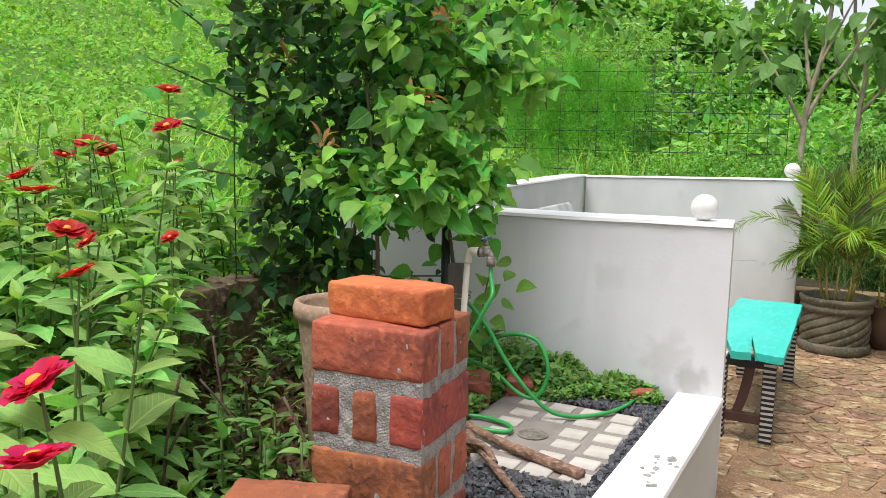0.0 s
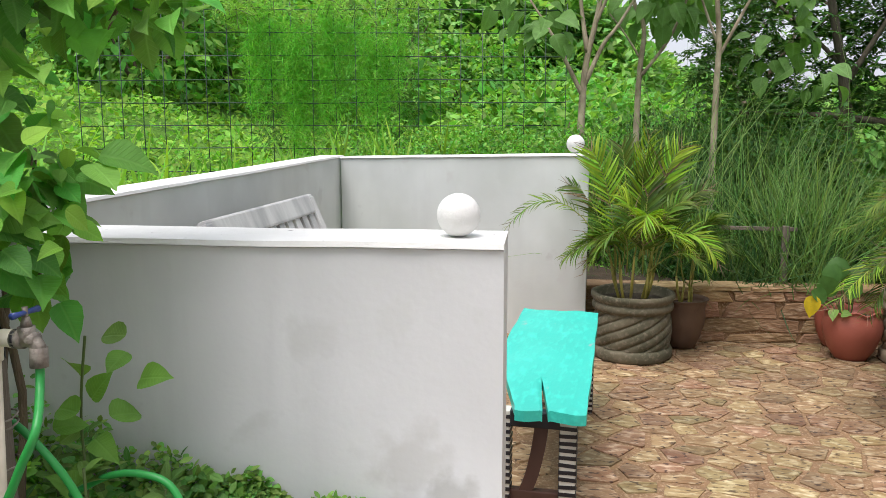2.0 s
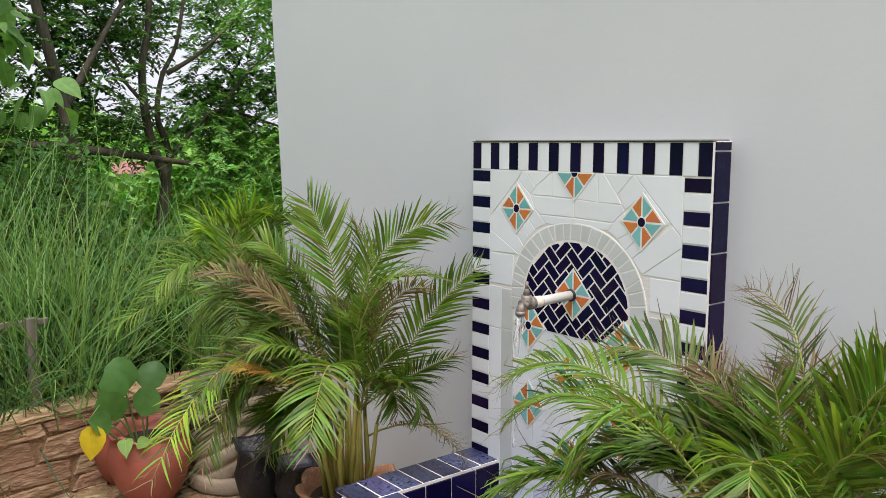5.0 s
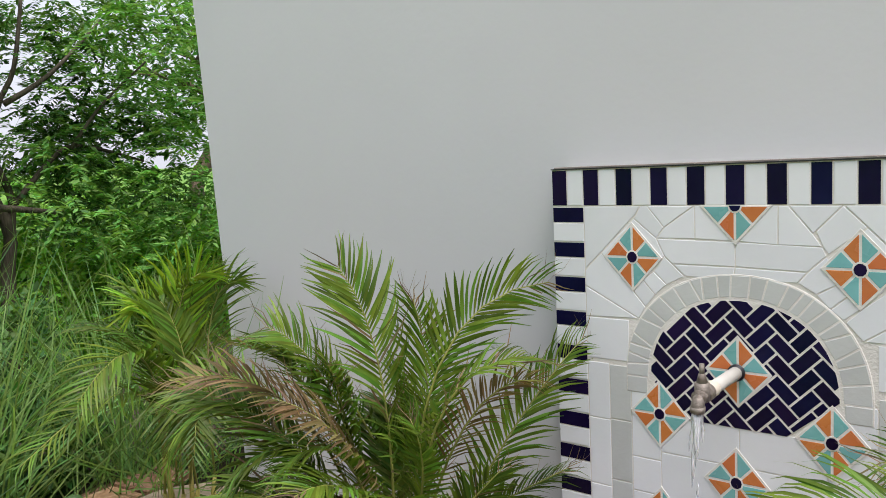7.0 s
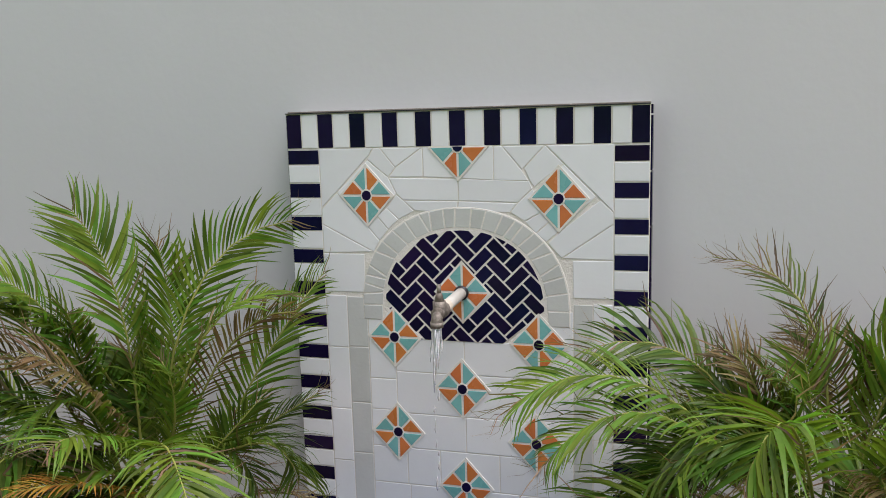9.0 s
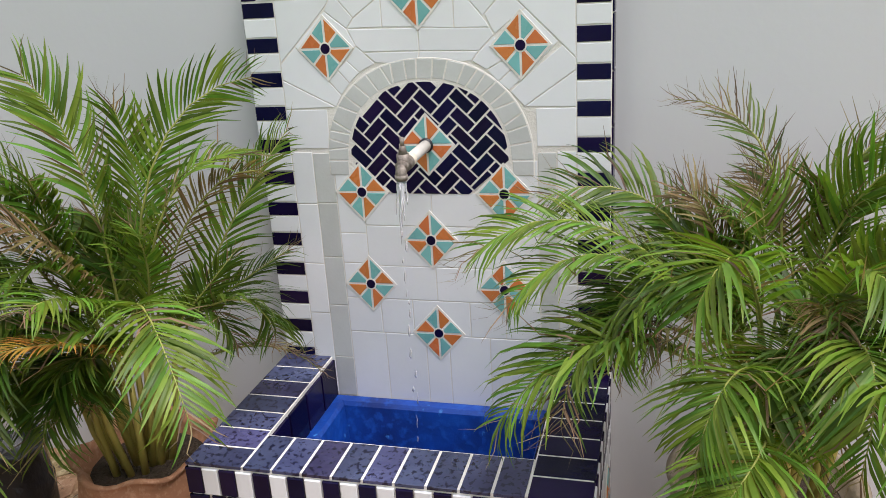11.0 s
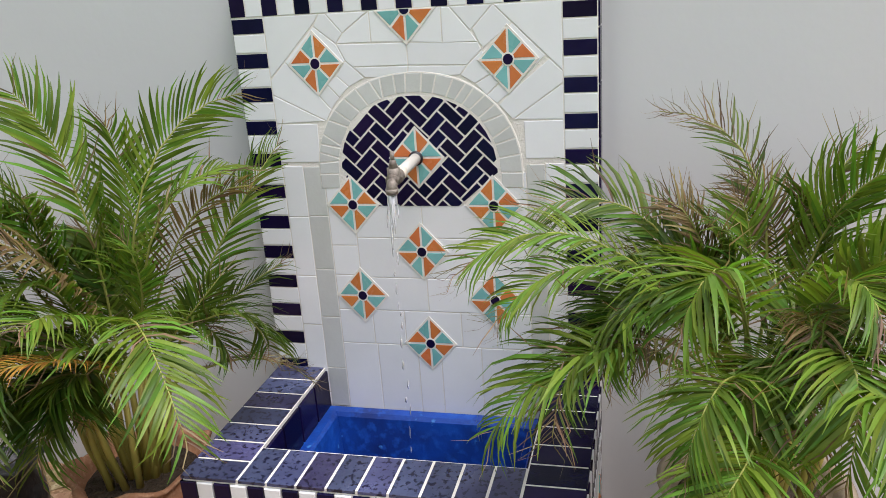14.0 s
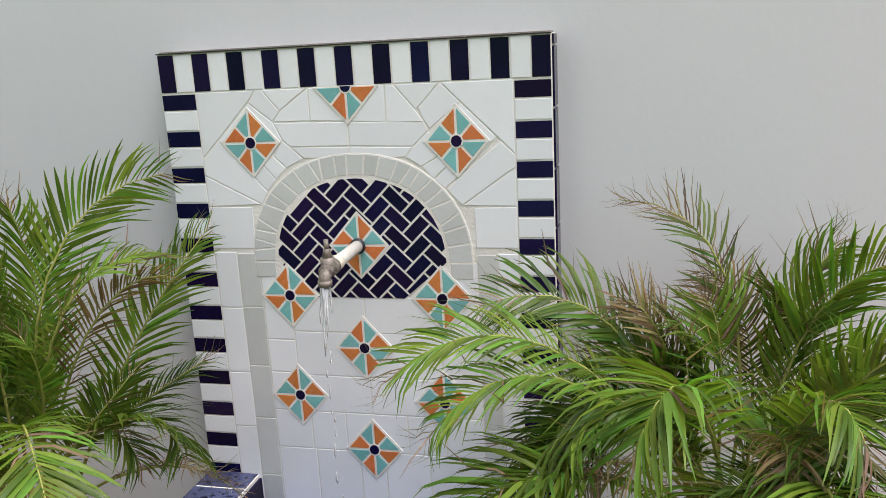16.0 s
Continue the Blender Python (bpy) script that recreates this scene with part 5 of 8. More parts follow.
twisted_pot(-0.122, 4.835, 0.222, 0.365, MOSSPOT, "mossy grey cement pot with twisted fluting and rolled rim", 10, 0.010)
twisted_pot(1.41, 5.02, 0.205, 0.385, PALEPOT, "pale cement pot with twisted fluting beside the red pot", 9, 0.013)
round_pot(0.165, 5.06, 0.125, 0.29, BROWNPOT, "dark brown clay pot beside the mossy pot", neck=0.95)
round_pot(1.06, 5.03, 0.155, 0.275, REDPOT, "round brick-red clay pot with a pinched rim", 0.02, neck=0.80)
round_pot(1.035, 5.27, 0.12, 0.25, REDPOT, "second red clay pot half hidden behind the first", neck=0.85)
round_pot(1.375, 4.11, 0.168, 0.285, TERRACOTTA, "terracotta pot with a wavy rim beside the trough", 0.07, neck=0.84)
round_pot(1.44, 2.72, 0.19, 0.31, PALEPOT, "pale cement pot beside the trough", neck=0.85)
weed_pot = empty("plant_pot")
tagged(weed_pot, "tapered terracotta pot with a rolled rim among the weeds", "pot")
part("body", lathe_bm([(0.060, 0.0), (0.068, 0.006), (0.088, 0.25), (0.106, 0.46), (0.108, 0.475), (0.119, 0.484), (0.122, 0.505), (0.117, 0.524), (0.106, 0.526), (0.100, 0.51), (0.096, 0.44)], 44), OLDCLAY, weed_pot, "", True)
part("soil", lathe_bm([(0.096, 0.43), (0.09, 0.442), (0.02, 0.445)], 20), SOIL, weed_pot, "dark soil", True)
weed_pot.matrix_world = pose(-1.215, 0.67, bed(-1.215, 0.67) - 0.01)


def nursery_bag(x, y, r, h):
    bm = lathe_bm([(r * 0.8, 0), (r, 0.01), (r * 1.02, h * 0.5), (r * 0.95, h * 0.85), (r * 1.08, h), (r * 0.9, h * 0.98), (r * 0.85, h * 0.85)], 28)
    for v in bm.verts:
        v.co += Vector((noise.noise(v.co * 14), noise.noise(v.co * 14 + Vector((5, 0, 0))), 0.5 * noise.noise(v.co * 20))) * 0.032 * (0.3 + v.co.z / h)
        v.co.z = max(0, v.co.z)
    ob = part("grow_bag", bm, BLACKBAG, None, "", True)
    ob.location = (x, y, 0)
    tagged(ob, "crumpled black plastic grow bag on the paving", "grow bag", group="grow bags")


nursery_bag(1.36, 4.72, 0.075, 0.24)
nursery_bag(1.44, 4.56, 0.07, 0.21)

# white slatted garden seat along the inner wall, and a small table behind the near wall
def garden_seat():
    th = empty("garden_bench")
    tagged(th, "weathered white slatted wooden garden bench against the wall", "bench")
    back = []
    back.append(part("top_rail", box_bm(-0.62, -0.02, 0.465, 0.62, 0.025, 0.575, 0.012), OLDWHITE, th))
    back.append(part("lower_rail", box_bm(-0.60, -0.018, 0.06, 0.60, 0.018, 0.11, 0.005), OLDWHITE, th))
    for s in (-1, 1):
        back.append(part("stile", box_bm(s * 0.60 - 0.03, -0.022, -0.02, s * 0.60 + 0.03, 0.022, 0.56, 0.008), OLDWHITE, th))
    for i in range(11):
        x = -0.525 + i * 0.105
        back.append(part("slat", box_bm(x - 0.033, -0.009, 0.10, x + 0.033, 0.009, 0.475, 0.004), OLDWHITE, th))
    for ob in back:
        ob.matrix_basis = pose(0, 0, 0, -23, 0, 0)
    for i in range(6):
        part("seat_slat", box_bm(-0.62, -0.46 + i * 0.078, 0.0, 0.62, -0.395 + i * 0.078, 0.022, 0.003), OLDWHITE, th)
    for sx in (-0.58, 0.58):
        for sy in (-0.43, -0.04):
            part("leg", box_bm(sx - 0.025, sy - 0.025, -0.38, sx + 0.025, sy + 0.025, 0.0, 0.004), OLDWHITE, th)
        part("armrest", box_bm(sx - 0.03, -0.47, 0.20, sx + 0.03, 0.0, 0.225, 0.004), OLDWHITE, th)
        part("arm_post", box_bm(sx - 0.02, -0.44, 0.0, sx + 0.02, -0.40, 0.20, 0.003), OLDWHITE, th)
    th.matrix_world = pose(-1.63, 3.84, 0.375, 0, 0, 92)
    return th


garden_seat()


def garden_table():
    th = empty("side_table")
    tagged(th, "small table with a thin pale top behind the wall", "table")
    part("tabletop", box_bm(-1.50, 4.19, 0.688, -0.95, 4.33, 0.70, 0.003), OLDWHITE, th)
    for x in (-1.42, -1.03):
        for y in (4.21, 4.31):
            part("leg", box_bm(x - 0.012, y - 0.012, 0.0, x + 0.012, y + 0.012, 0.688, 0.002), METAL, th)


garden_table()


# ---- areca palms ----
def frond(parent, p0, mid, tip, mat, seed, leaf=0.15, pairs=44, twist=0.0, dry=0.0, bare=0.26, broad=1.0):
    """One feather leaf: a midrib arching from p0 through mid to tip, with two ranks of narrow leaflets that hang towards their ends."""
    rg = np.random.default_rng(seed)
    p0, mid, tip = (np.array(v, float) for v in (p0, mid, tip))
    ctl = 2 * mid - 0.5 * (p0 + tip)
    n = 16
    q = np.linspace(0, 1, n + 1)[:, None]
    pts = (1 - q) ** 2 * p0 + 2 * q * (1 - q) * ctl + q ** 2 * tip
    ln = np.linalg.norm(np.diff(pts, axis=0), axis=1).sum()
    t = np.linspace(bare, 0.995, pairs)
    idx = t * n
    i0 = np.minimum(idx.astype(int), n - 1)
    fr = (idx - i0)[:, None]
    pos = pts[i0] * (1 - fr) + pts[i0 + 1] * fr
    tan = pts[i0 + 1] - pts[i0]
    tan /= np.linalg.norm(tan, axis=1, keepdims=True)
    side = np.cross(tan, np.array([0.02, 0.03, 1.0]))
    side /= np.linalg.norm(side, axis=1, keepdims=True) + 1e-9
    up = np.cross(side, tan)
    side, up = side * math.cos(twist) + up * math.sin(twist), up * math.cos(twist) - side * math.sin(twist)
    size = leaf * (0.40 + 0.75 * np.sin(np.clip((t - 0.2) / 0.8, 0, 1) * math.pi * 0.80 + 0.40)) * rg.uniform(0.8, 1.12, pairs)
    ahead = 0.72 + 0.95 * (t - bare)
    blocks = []
    end = np.clip((t - (1 - dry)) / max(dry, 0.01), 0, 1) if dry else np.zeros(pairs)
    crisp = rg.random(pairs) < end * 0.9 + (0.06 if dry else 0.0)
    withered = []
    for s in (-1, 1):
        way = side * s + tan * ahead[:, None] + up * rg.uniform(0.12, 0.32, pairs)[:, None] + rg.normal(0, 0.055, (pairs, 3))
        hint = up + 0.18 * rg.normal(size=(pairs, 3))
        wide = size * rg.uniform(0.85, 1.25, pairs) * broad
        k = ~crisp
        blocks.append(leaf_arrays(LEAFLET, pos[k], way[k], hint[k], size[k], wide[k]))
        if crisp.any():
            withered.append(leaf_arrays(CURL, pos[crisp], way[crisp] + rg.normal(0, 0.2, (crisp.sum(), 3)), hint[crisp] + rg.normal(0, 0.5, (crisp.sum(), 3)), size[crisp] * 1.05, wide[crisp] * 1.1))
    ob = leaf_mesh("frond", blocks, mat, parent)
    if withered:
        leaf_mesh("withered_tip", withered, L_PALMDRY, ob, "brown curled leaflets at the tip")
    tubes("midrib", [([tuple(v) for v in pts[::2]], [0.0038 - 0.00036 * k for k in range(9)])], RIB, ob, 5)
    return ob


def palm(x, y, z, crown_z, label, rows, fill, seed, spread=0.06, leaf=0.17, pull=0.08, dry=0.0, bare=0.26, broad=1.1, pairs=36, core=0):
    """rows: middle and tip of each main frond and its tone; fill: how many more are set between them."""
    th = empty("areca_palm", x, y, z)
    tagged(th, label, "palm", group="potted areca palms")
    th.matrix_world = Matrix()
    rg = random.Random(seed)
    tone = {"g": L_PALM, "d": L_PALMSHADE, "y": L_PALMYEL, "r": L_PALMDRY, "b": L_PALMTAN, "o": L_PALMORANGE}
    allrows = list(rows)
    for k in range(fill):
        a, b = rg.choice(rows), rg.choice(rows)
        w = rg.uniform(0.6, 1.0)
        j = lambda i, s: a[i] * w + b[i] * (1 - w) + rg.uniform(-s, s)
        allrows.append((j(0, .06), j(1, .07), j(2, .03) - 0.02, j(3, .08), j(4, .09), j(5, .05) - 0.02, rg.choice("ggdd" + a[6])))
    # short inner fronds, mostly in the shaded green, put shade into the crown
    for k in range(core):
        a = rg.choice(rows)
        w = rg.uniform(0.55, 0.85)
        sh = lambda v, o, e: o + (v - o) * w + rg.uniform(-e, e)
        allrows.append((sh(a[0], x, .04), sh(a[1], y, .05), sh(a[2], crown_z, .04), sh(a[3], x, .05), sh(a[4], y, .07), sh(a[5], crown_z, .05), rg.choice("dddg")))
    for i, (mx, my, mz, tx, ty, tz, c, *turn) in enumerate(allrows):
        d = Vector((mx - x, my - y, 0))
        d = d.normalized() if d.length > 0.01 else Vector((1, 0, 0))
        r = spread * rg.uniform(0.3, 1.0)
        foot = Vector((x + r * d.x * 0.8 + rg.uniform(-.02, .02), y + r * d.y * 0.8 + rg.uniform(-.02, .02), z - 0.03))
        p0 = Vector((x + r * 1.5 * d.x, y + r * 1.5 * d.y, crown_z + rg.uniform(-0.08, 0.06)))
        if i % 3 == 0 or i < 5:
            tubes("cane", [([foot, (foot + p0) / 2 + d * 0.008, p0], [0.0095, 0.008, 0.006])], CANE, th, 7)
        tx, ty, tz = tx + (mx - tx) * pull, ty + (my - ty) * pull, tz - max(0.0, tz - crown_z) * pull * 0.7
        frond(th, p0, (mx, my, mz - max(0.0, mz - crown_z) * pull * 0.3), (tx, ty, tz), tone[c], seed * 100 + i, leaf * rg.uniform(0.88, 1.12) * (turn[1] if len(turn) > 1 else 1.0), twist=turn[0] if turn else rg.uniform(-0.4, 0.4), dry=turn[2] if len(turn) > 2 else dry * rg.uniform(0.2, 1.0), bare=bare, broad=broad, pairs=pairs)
    return th


palm(-0.122, 4.835, 0.33, 0.52, "bushy areca palm with lime-green fronds in the mossy pot", [
    (-0.27, 4.86, 0.89, -0.39, 4.88, 1.16, "y", 1.3, 1.00), (-0.09, 4.84, 0.89, -0.06, 4.86, 1.22, "y", 1.2, 1.00), (0.00, 4.88, 0.90, 0.12, 4.90, 1.17, "y", -1.2, 0.95),
    (-0.56, 4.81, 0.86, -0.86, 4.76, 0.66, "g", 0.4, 0.72), (-0.30, 4.76, 0.66, -0.50, 4.72, 0.55, "g", 0.4, 0.85), (0.15, 4.80, 0.70, 0.32, 4.76, 0.54, "y", -0.5, 0.90),
    (0.12, 4.92, 0.81, 0.27, 4.95, 0.93, "d", -1.0, 0.80), (-0.01, 4.68, 0.75, 0.19, 4.60, 0.61, "y", 0.0, 0.90), (-0.20, 4.68, 0.72, -0.37, 4.62, 0.52, "g", 0.0, 0.85),
    (-0.12, 4.70, 0.77, -0.21, 4.66, 0.91, "y", 0.8, 0.80), (0.13, 4.74, 0.60, 0.27, 4.70, 0.47, "g", -0.2, 0.75), (-0.18, 4.95, 0.93, -0.21, 4.98, 1.15, "d", 1.2, 0.90),
    (0.03, 4.78, 0.78, 0.15, 4.76, 0.88, "g", -0.9, 0.80), (-0.06, 4.62, 0.81, -0.10, 4.55, 0.71, "y", 0.0, 0.70), (-0.35, 4.90, 0.82, -0.50, 4.94, 0.94, "d", 1.0, 0.80)], 0, 1, 0.09, 0.160, 0.0, 0.1, 0.20, 1.5, 27, 9)
palm(1.385, 4.11, 0.25, 0.52, "tall areca palm with browning fronds in the terracotta pot", [
    (1.33, 3.93, 0.97, 1.49, 3.765, 1.13, "g", 1.3, 1.00), (1.29, 4.05, 0.93, 1.23, 4.10, 1.18, "g", 1.4, 1.10), (1.44, 3.85, 0.80, 1.585, 3.745, 1.00, "g", 1.1, 1.05),
    (1.34, 3.88, 0.85, 1.38, 3.72, 0.96, "b", 0.8, 0.70), (1.165, 3.885, 0.745, 1.00, 3.71, 0.60, "g", 0.1, 1.20), (1.05, 4.20, 0.71, 0.72, 4.02, 0.49, "y", 0.1, 0.95, 0.25),
    (1.17, 4.18, 0.88, 1.00, 4.40, 0.95, "b", 0.3, 1.10, 0.3), (1.20, 4.08, 0.79, 1.06, 4.13, 0.79, "g", 0.1, 1.00), (1.10, 3.98, 0.69, 0.94, 4.02, 0.75, "o", 0.2, 0.55, 0.0),
    (1.36, 4.06, 0.78, 1.33, 4.05, 0.96, "g", 0.9, 0.85), (1.25, 4.12, 0.84, 1.18, 4.09, 0.99, "g", 0.6, 0.85), (1.32, 3.80, 0.70, 1.36, 3.72, 0.60, "d", 0.3, 0.85),
    (1.45, 3.84, 0.53, 1.48, 3.68, 0.46, "r", 0.3, 0.60, 0.9), (1.30, 3.96, 0.74, 1.26, 3.95, 0.88, "g", 0.9, 0.80), (1.30, 3.88, 0.68, 1.32, 3.77, 0.80, "d", 0.8, 0.80),
    (1.40, 3.88, 0.66, 1.47, 3.72, 0.76, "d", 0.6, 0.90), (1.22, 4.12, 0.90, 1.11, 4.19, 1.07, "g", 1.0, 0.95), (1.18, 4.05, 0.83, 1.03, 4.07, 0.96, "b", 0.7, 0.85, 0.3), (1.16, 4.02, 0.75, 1.00, 4.00, 0.80, "g", 0.3, 0.95)], 6, 2, 0.07, 0.120, 0.0, 0.14, 0.22, 1.2, 44, 8)
palm(1.375, 4.12, 0.25, 0.52, "second stem of areca palm in the terracotta pot", [
    (1.15, 4.31, 0.88, 1.00, 4.44, 0.74, "g", 0.2), (1.14, 4.21, 0.80, 1.00, 4.26, 0.64, "d", 0.0), (1.20, 4.36, 0.84, 1.10, 4.50, 0.90, "g", 0.6), (1.26, 4.36, 0.66, 1.14, 4.48, 0.48, "d", 0.0),
    (1.20, 4.28, 0.60, 1.06, 4.34, 0.44, "d", 0.0), (1.22, 4.14, 0.58, 1.10, 4.14, 0.44, "d", 0.0)], 0, 8, 0.08, 0.126, 0.02, 0.2, 0.24, 1.2, 44, 5)
palm(1.42, 2.72, 0.27, 0.56, "dense areca palm with frayed dry leaf tips beside the trough", [
    (1.51, 2.74, 0.93, 1.60, 2.92, 1.05, "d", 0.5, 0.62, 0.75), (1.50, 2.70, 0.82, 1.52, 2.78, 0.94, "b", 1.0, 0.70, 0.5), (1.46, 2.63, 0.83, 1.40, 2.51, 0.99, "g", 1.0, 0.95),
    (1.42, 2.58, 0.80, 1.34, 2.43, 0.91, "g", 0.7, 1.00), (1.45, 2.93, 0.86, 1.42, 3.15, 0.90, "d", 0.7, 0.95), (1.32, 3.03, 0.87, 1.24, 3.27, 0.83, "g", 0.3, 1.05),
    (1.26, 3.00, 0.84, 1.18, 3.19, 0.77, "g", 0.2, 1.00), (1.20, 3.00, 0.72, 1.10, 3.19, 0.60, "g", 0.1, 1.10), (1.15, 2.82, 0.88, 1.06, 2.90, 0.78, "g", 0.0, 1.00),
    (1.10, 2.82, 0.72, 1.00, 2.88, 0.63, "g", 0.0, 1.00), (1.10, 2.65, 0.77, 1.00, 2.66, 0.61, "g", 0.0, 1.20), (1.06, 2.78, 0.62, 0.96, 2.85, 0.56, "g", 0.0, 1.15),
    (1.20, 2.65, 0.84, 1.10, 2.60, 0.80, "g", 0.1, 1.00), (1.50, 2.64, 0.84, 1.55, 2.56, 0.98, "g", 1.2, 0.90), (1.46, 2.75, 0.80, 1.46, 2.78, 0.91, "g", 1.3, 0.75),
    (1.22, 2.91, 0.73, 1.16, 2.96, 0.67, "r", 0.0, 0.60, 0.8), (1.20, 2.69, 0.79, 1.10, 2.71, 0.71, "b", 0.0, 0.60, 0.5), (1.35, 2.84, 0.78, 1.30, 2.97, 0.73, "d", 0.2, 1.00),
    (1.30, 2.89, 0.76, 1.22, 3.08, 0.68, "d", 0.1, 1.00), (1.43, 2.84, 0.83, 1.43, 2.92, 0.91, "b", 0.9, 0.65, 0.4), (1.05, 2.62, 0.74, 0.95, 2.59, 0.66, "g", 0.0, 1.10),
    (1.30, 2.58, 0.83, 1.30, 2.51, 0.87, "g", 0.6, 1.00)], 4, 3, 0.06, 0.122, 0.0, 0.30, 0.22, 1.1, 46, 8)
palm(1.40, 2.70, 0.27, 0.54, "second stem of areca palm beside the trough", [
    (1.34, 2.90, 0.78, 1.28, 3.08, 0.72, "d", 0.4), (1.42, 2.84, 0.79, 1.44, 2.97, 0.82, "d", 0.6), (1.38, 2.62, 0.76, 1.32, 2.54, 0.80, "g", 0.4), (1.20, 2.76, 0.70, 1.08, 2.82, 0.58, "g", 0.0),
    (1.40, 2.52, 0.76, 1.42, 2.38, 0.78, "g", 0.3)], 0, 9, 0.08, 0.128, 0.05, 0.28, 0.24, 1.2, 44, 4)
palm(1.41, 5.02, 0.34, 0.52, "areca palm in the pale fluted pot", [
    (1.42, 5.00, 0.93, 1.47, 4.92, 1.13, "y", 1.2, 0.9), (1.36, 5.01, 0.92, 1.27, 5.00, 1.05, "y", 1.0, 0.9), (1.52, 4.99, 0.92, 1.62, 4.96, 1.08, "g", 1.0, 0.9), (1.26, 4.93, 0.90, 1.02, 4.85, 0.85, "g", 0.3, 0.9),
    (1.24, 4.96, 0.80, 0.86, 4.86, 0.72, "g", 0.1, 0.9), (1.38, 4.86, 0.80, 1.25, 4.70, 0.66, "d", 0.0, 0.9)], 5, 4, 0.07, 0.155)
palm(0.165, 5.06, 0.24, 0.36, "young areca palm in the dark brown pot", [
    (0.22, 4.98, 0.62, 0.30, 4.85, 0.60, "d"), (0.28, 5.02, 0.62, 0.42, 4.98, 0.58, "d"), (0.24, 5.12, 0.68, 0.34, 5.16, 0.74, "g"), (0.12, 5.10, 0.68, 0.06, 5.15, 0.80, "d")], 2, 6, 0.04, 0.13)


# ---- round-leaved plant with one yellow leaf in the red pot ----
def round_leaf_plant(x, y, z):
    th = empty("potted_plant")
    tagged(th, "plant with large round green leaves and one yellow leaf", "plant")
    for cx, cy, cz, size, m, shape, way in ((-0.12, -0.02, 0.185, 0.125, L_BIGROUND, ROUND, (-0.45, -0.1, 0.85)), (-0.09, 0.02, 0.25, 0.115, L_BIGROUND, ROUND, (0.1, 0.1, 0.95)), (0.01, -0.02, 0.18, 0.115, L_BIGROUND, ROUND, (0.35, -0.1, 0.9)),
                                            (-0.165, -0.05, 0.14, 0.10, L_BIGROUND, ROUND, (-0.7, -0.3, 0.4)), (0.06, 0.06, 0.25, 0.12, L_BIGROUND, ROUND, (0.4, 0.3, 0.8)), (-0.05, 0.08, 0.27, 0.13, L_BIGROUND, ROUND, (-0.1, 0.3, 0.9)),
                                            (-0.205, -0.07, 0.075, 0.115, L_YELLOW, HEART, (-0.25, -0.15, -0.9)), (-0.10, -0.10, 0.05, 0.07, L_WEED, HEART, (-0.2, -0.5, -0.3)), (-0.04, -0.12, 0.06, 0.06, L_WEED, HEART, (0.3, -0.5, 0.1))):
        w = Vector(way).normalized()
        foot = Vector((x + cx, y + cy, z + cz)) - w * size * 0.5
        root = Vector((x + cx * 0.25, y + cy * 0.25, z - 0.02))
        tubes("stalk", [(smooth_path([root, (root + foot) / 2 + Vector((0, 0, 0.025)), foot], 4), 0.0038)], STEM, th, 5)
        leaf_mesh("leaf", [leaf_arrays(shape, [foot], [w], [(-0.42, -0.72, 0.55)], [size])], m, th, "yellow leaf" if m is L_YELLOW else "")


round_leaf_plant(1.03, 5.0, 0.22)


# ---- climbing heart-leaved shrub on a wire trellis ----
def trellis(name, a, b, z0, z1, step, r, label, group=""):
    """A panel of welded wire from a to b."""
    th = empty(name)
    tagged(th, label, "fence", group=group)
    a, b = Vector((*a, 0)), Vector((*b, 0))
    L = (b - a).length
    n = int(L / step)
    rg = random.Random(int(L * 100))
    up = []
    for i in range(n + 1):
        p = a + (b - a) * (i / n)
        k = rg.uniform(-0.01, 0.01)
        up.append(([(p.x, p.y, z0), (p.x + k, p.y + k, (z0 + z1) / 2), (p.x, p.y, z1 + rg.uniform(0, 0.08))], r))
    for run in up:
        tubes("upright_wire", [run], WIRE, th, 4)
    m = int((z1 - z0) / step)
    for j in range(m + 1):
        z = z0 + (z1 - z0) * j / m
        tubes("cross_wire", [([tuple(a + (b - a) * (i / 6) + Vector((0, 0, z + rg.uniform(-0.008, 0.008)))) for i in range(7)], r)], WIRE, th, 4)
    return th


trellis("wire_trellis", (-1.36, 1.545), (-2.05, 1.22), 0.40, 1.9, 0.2, 0.0026, "dark wire mesh trellis grown over by the shrub")
fpost = tubes("fence_post", [([(-1.345, 1.55, 0.36), (-1.35, 1.55, 1.12)], 0.016)], BLACKPAINT, None, 10)
tagged(fpost, "slim dark metal fence post", "post")


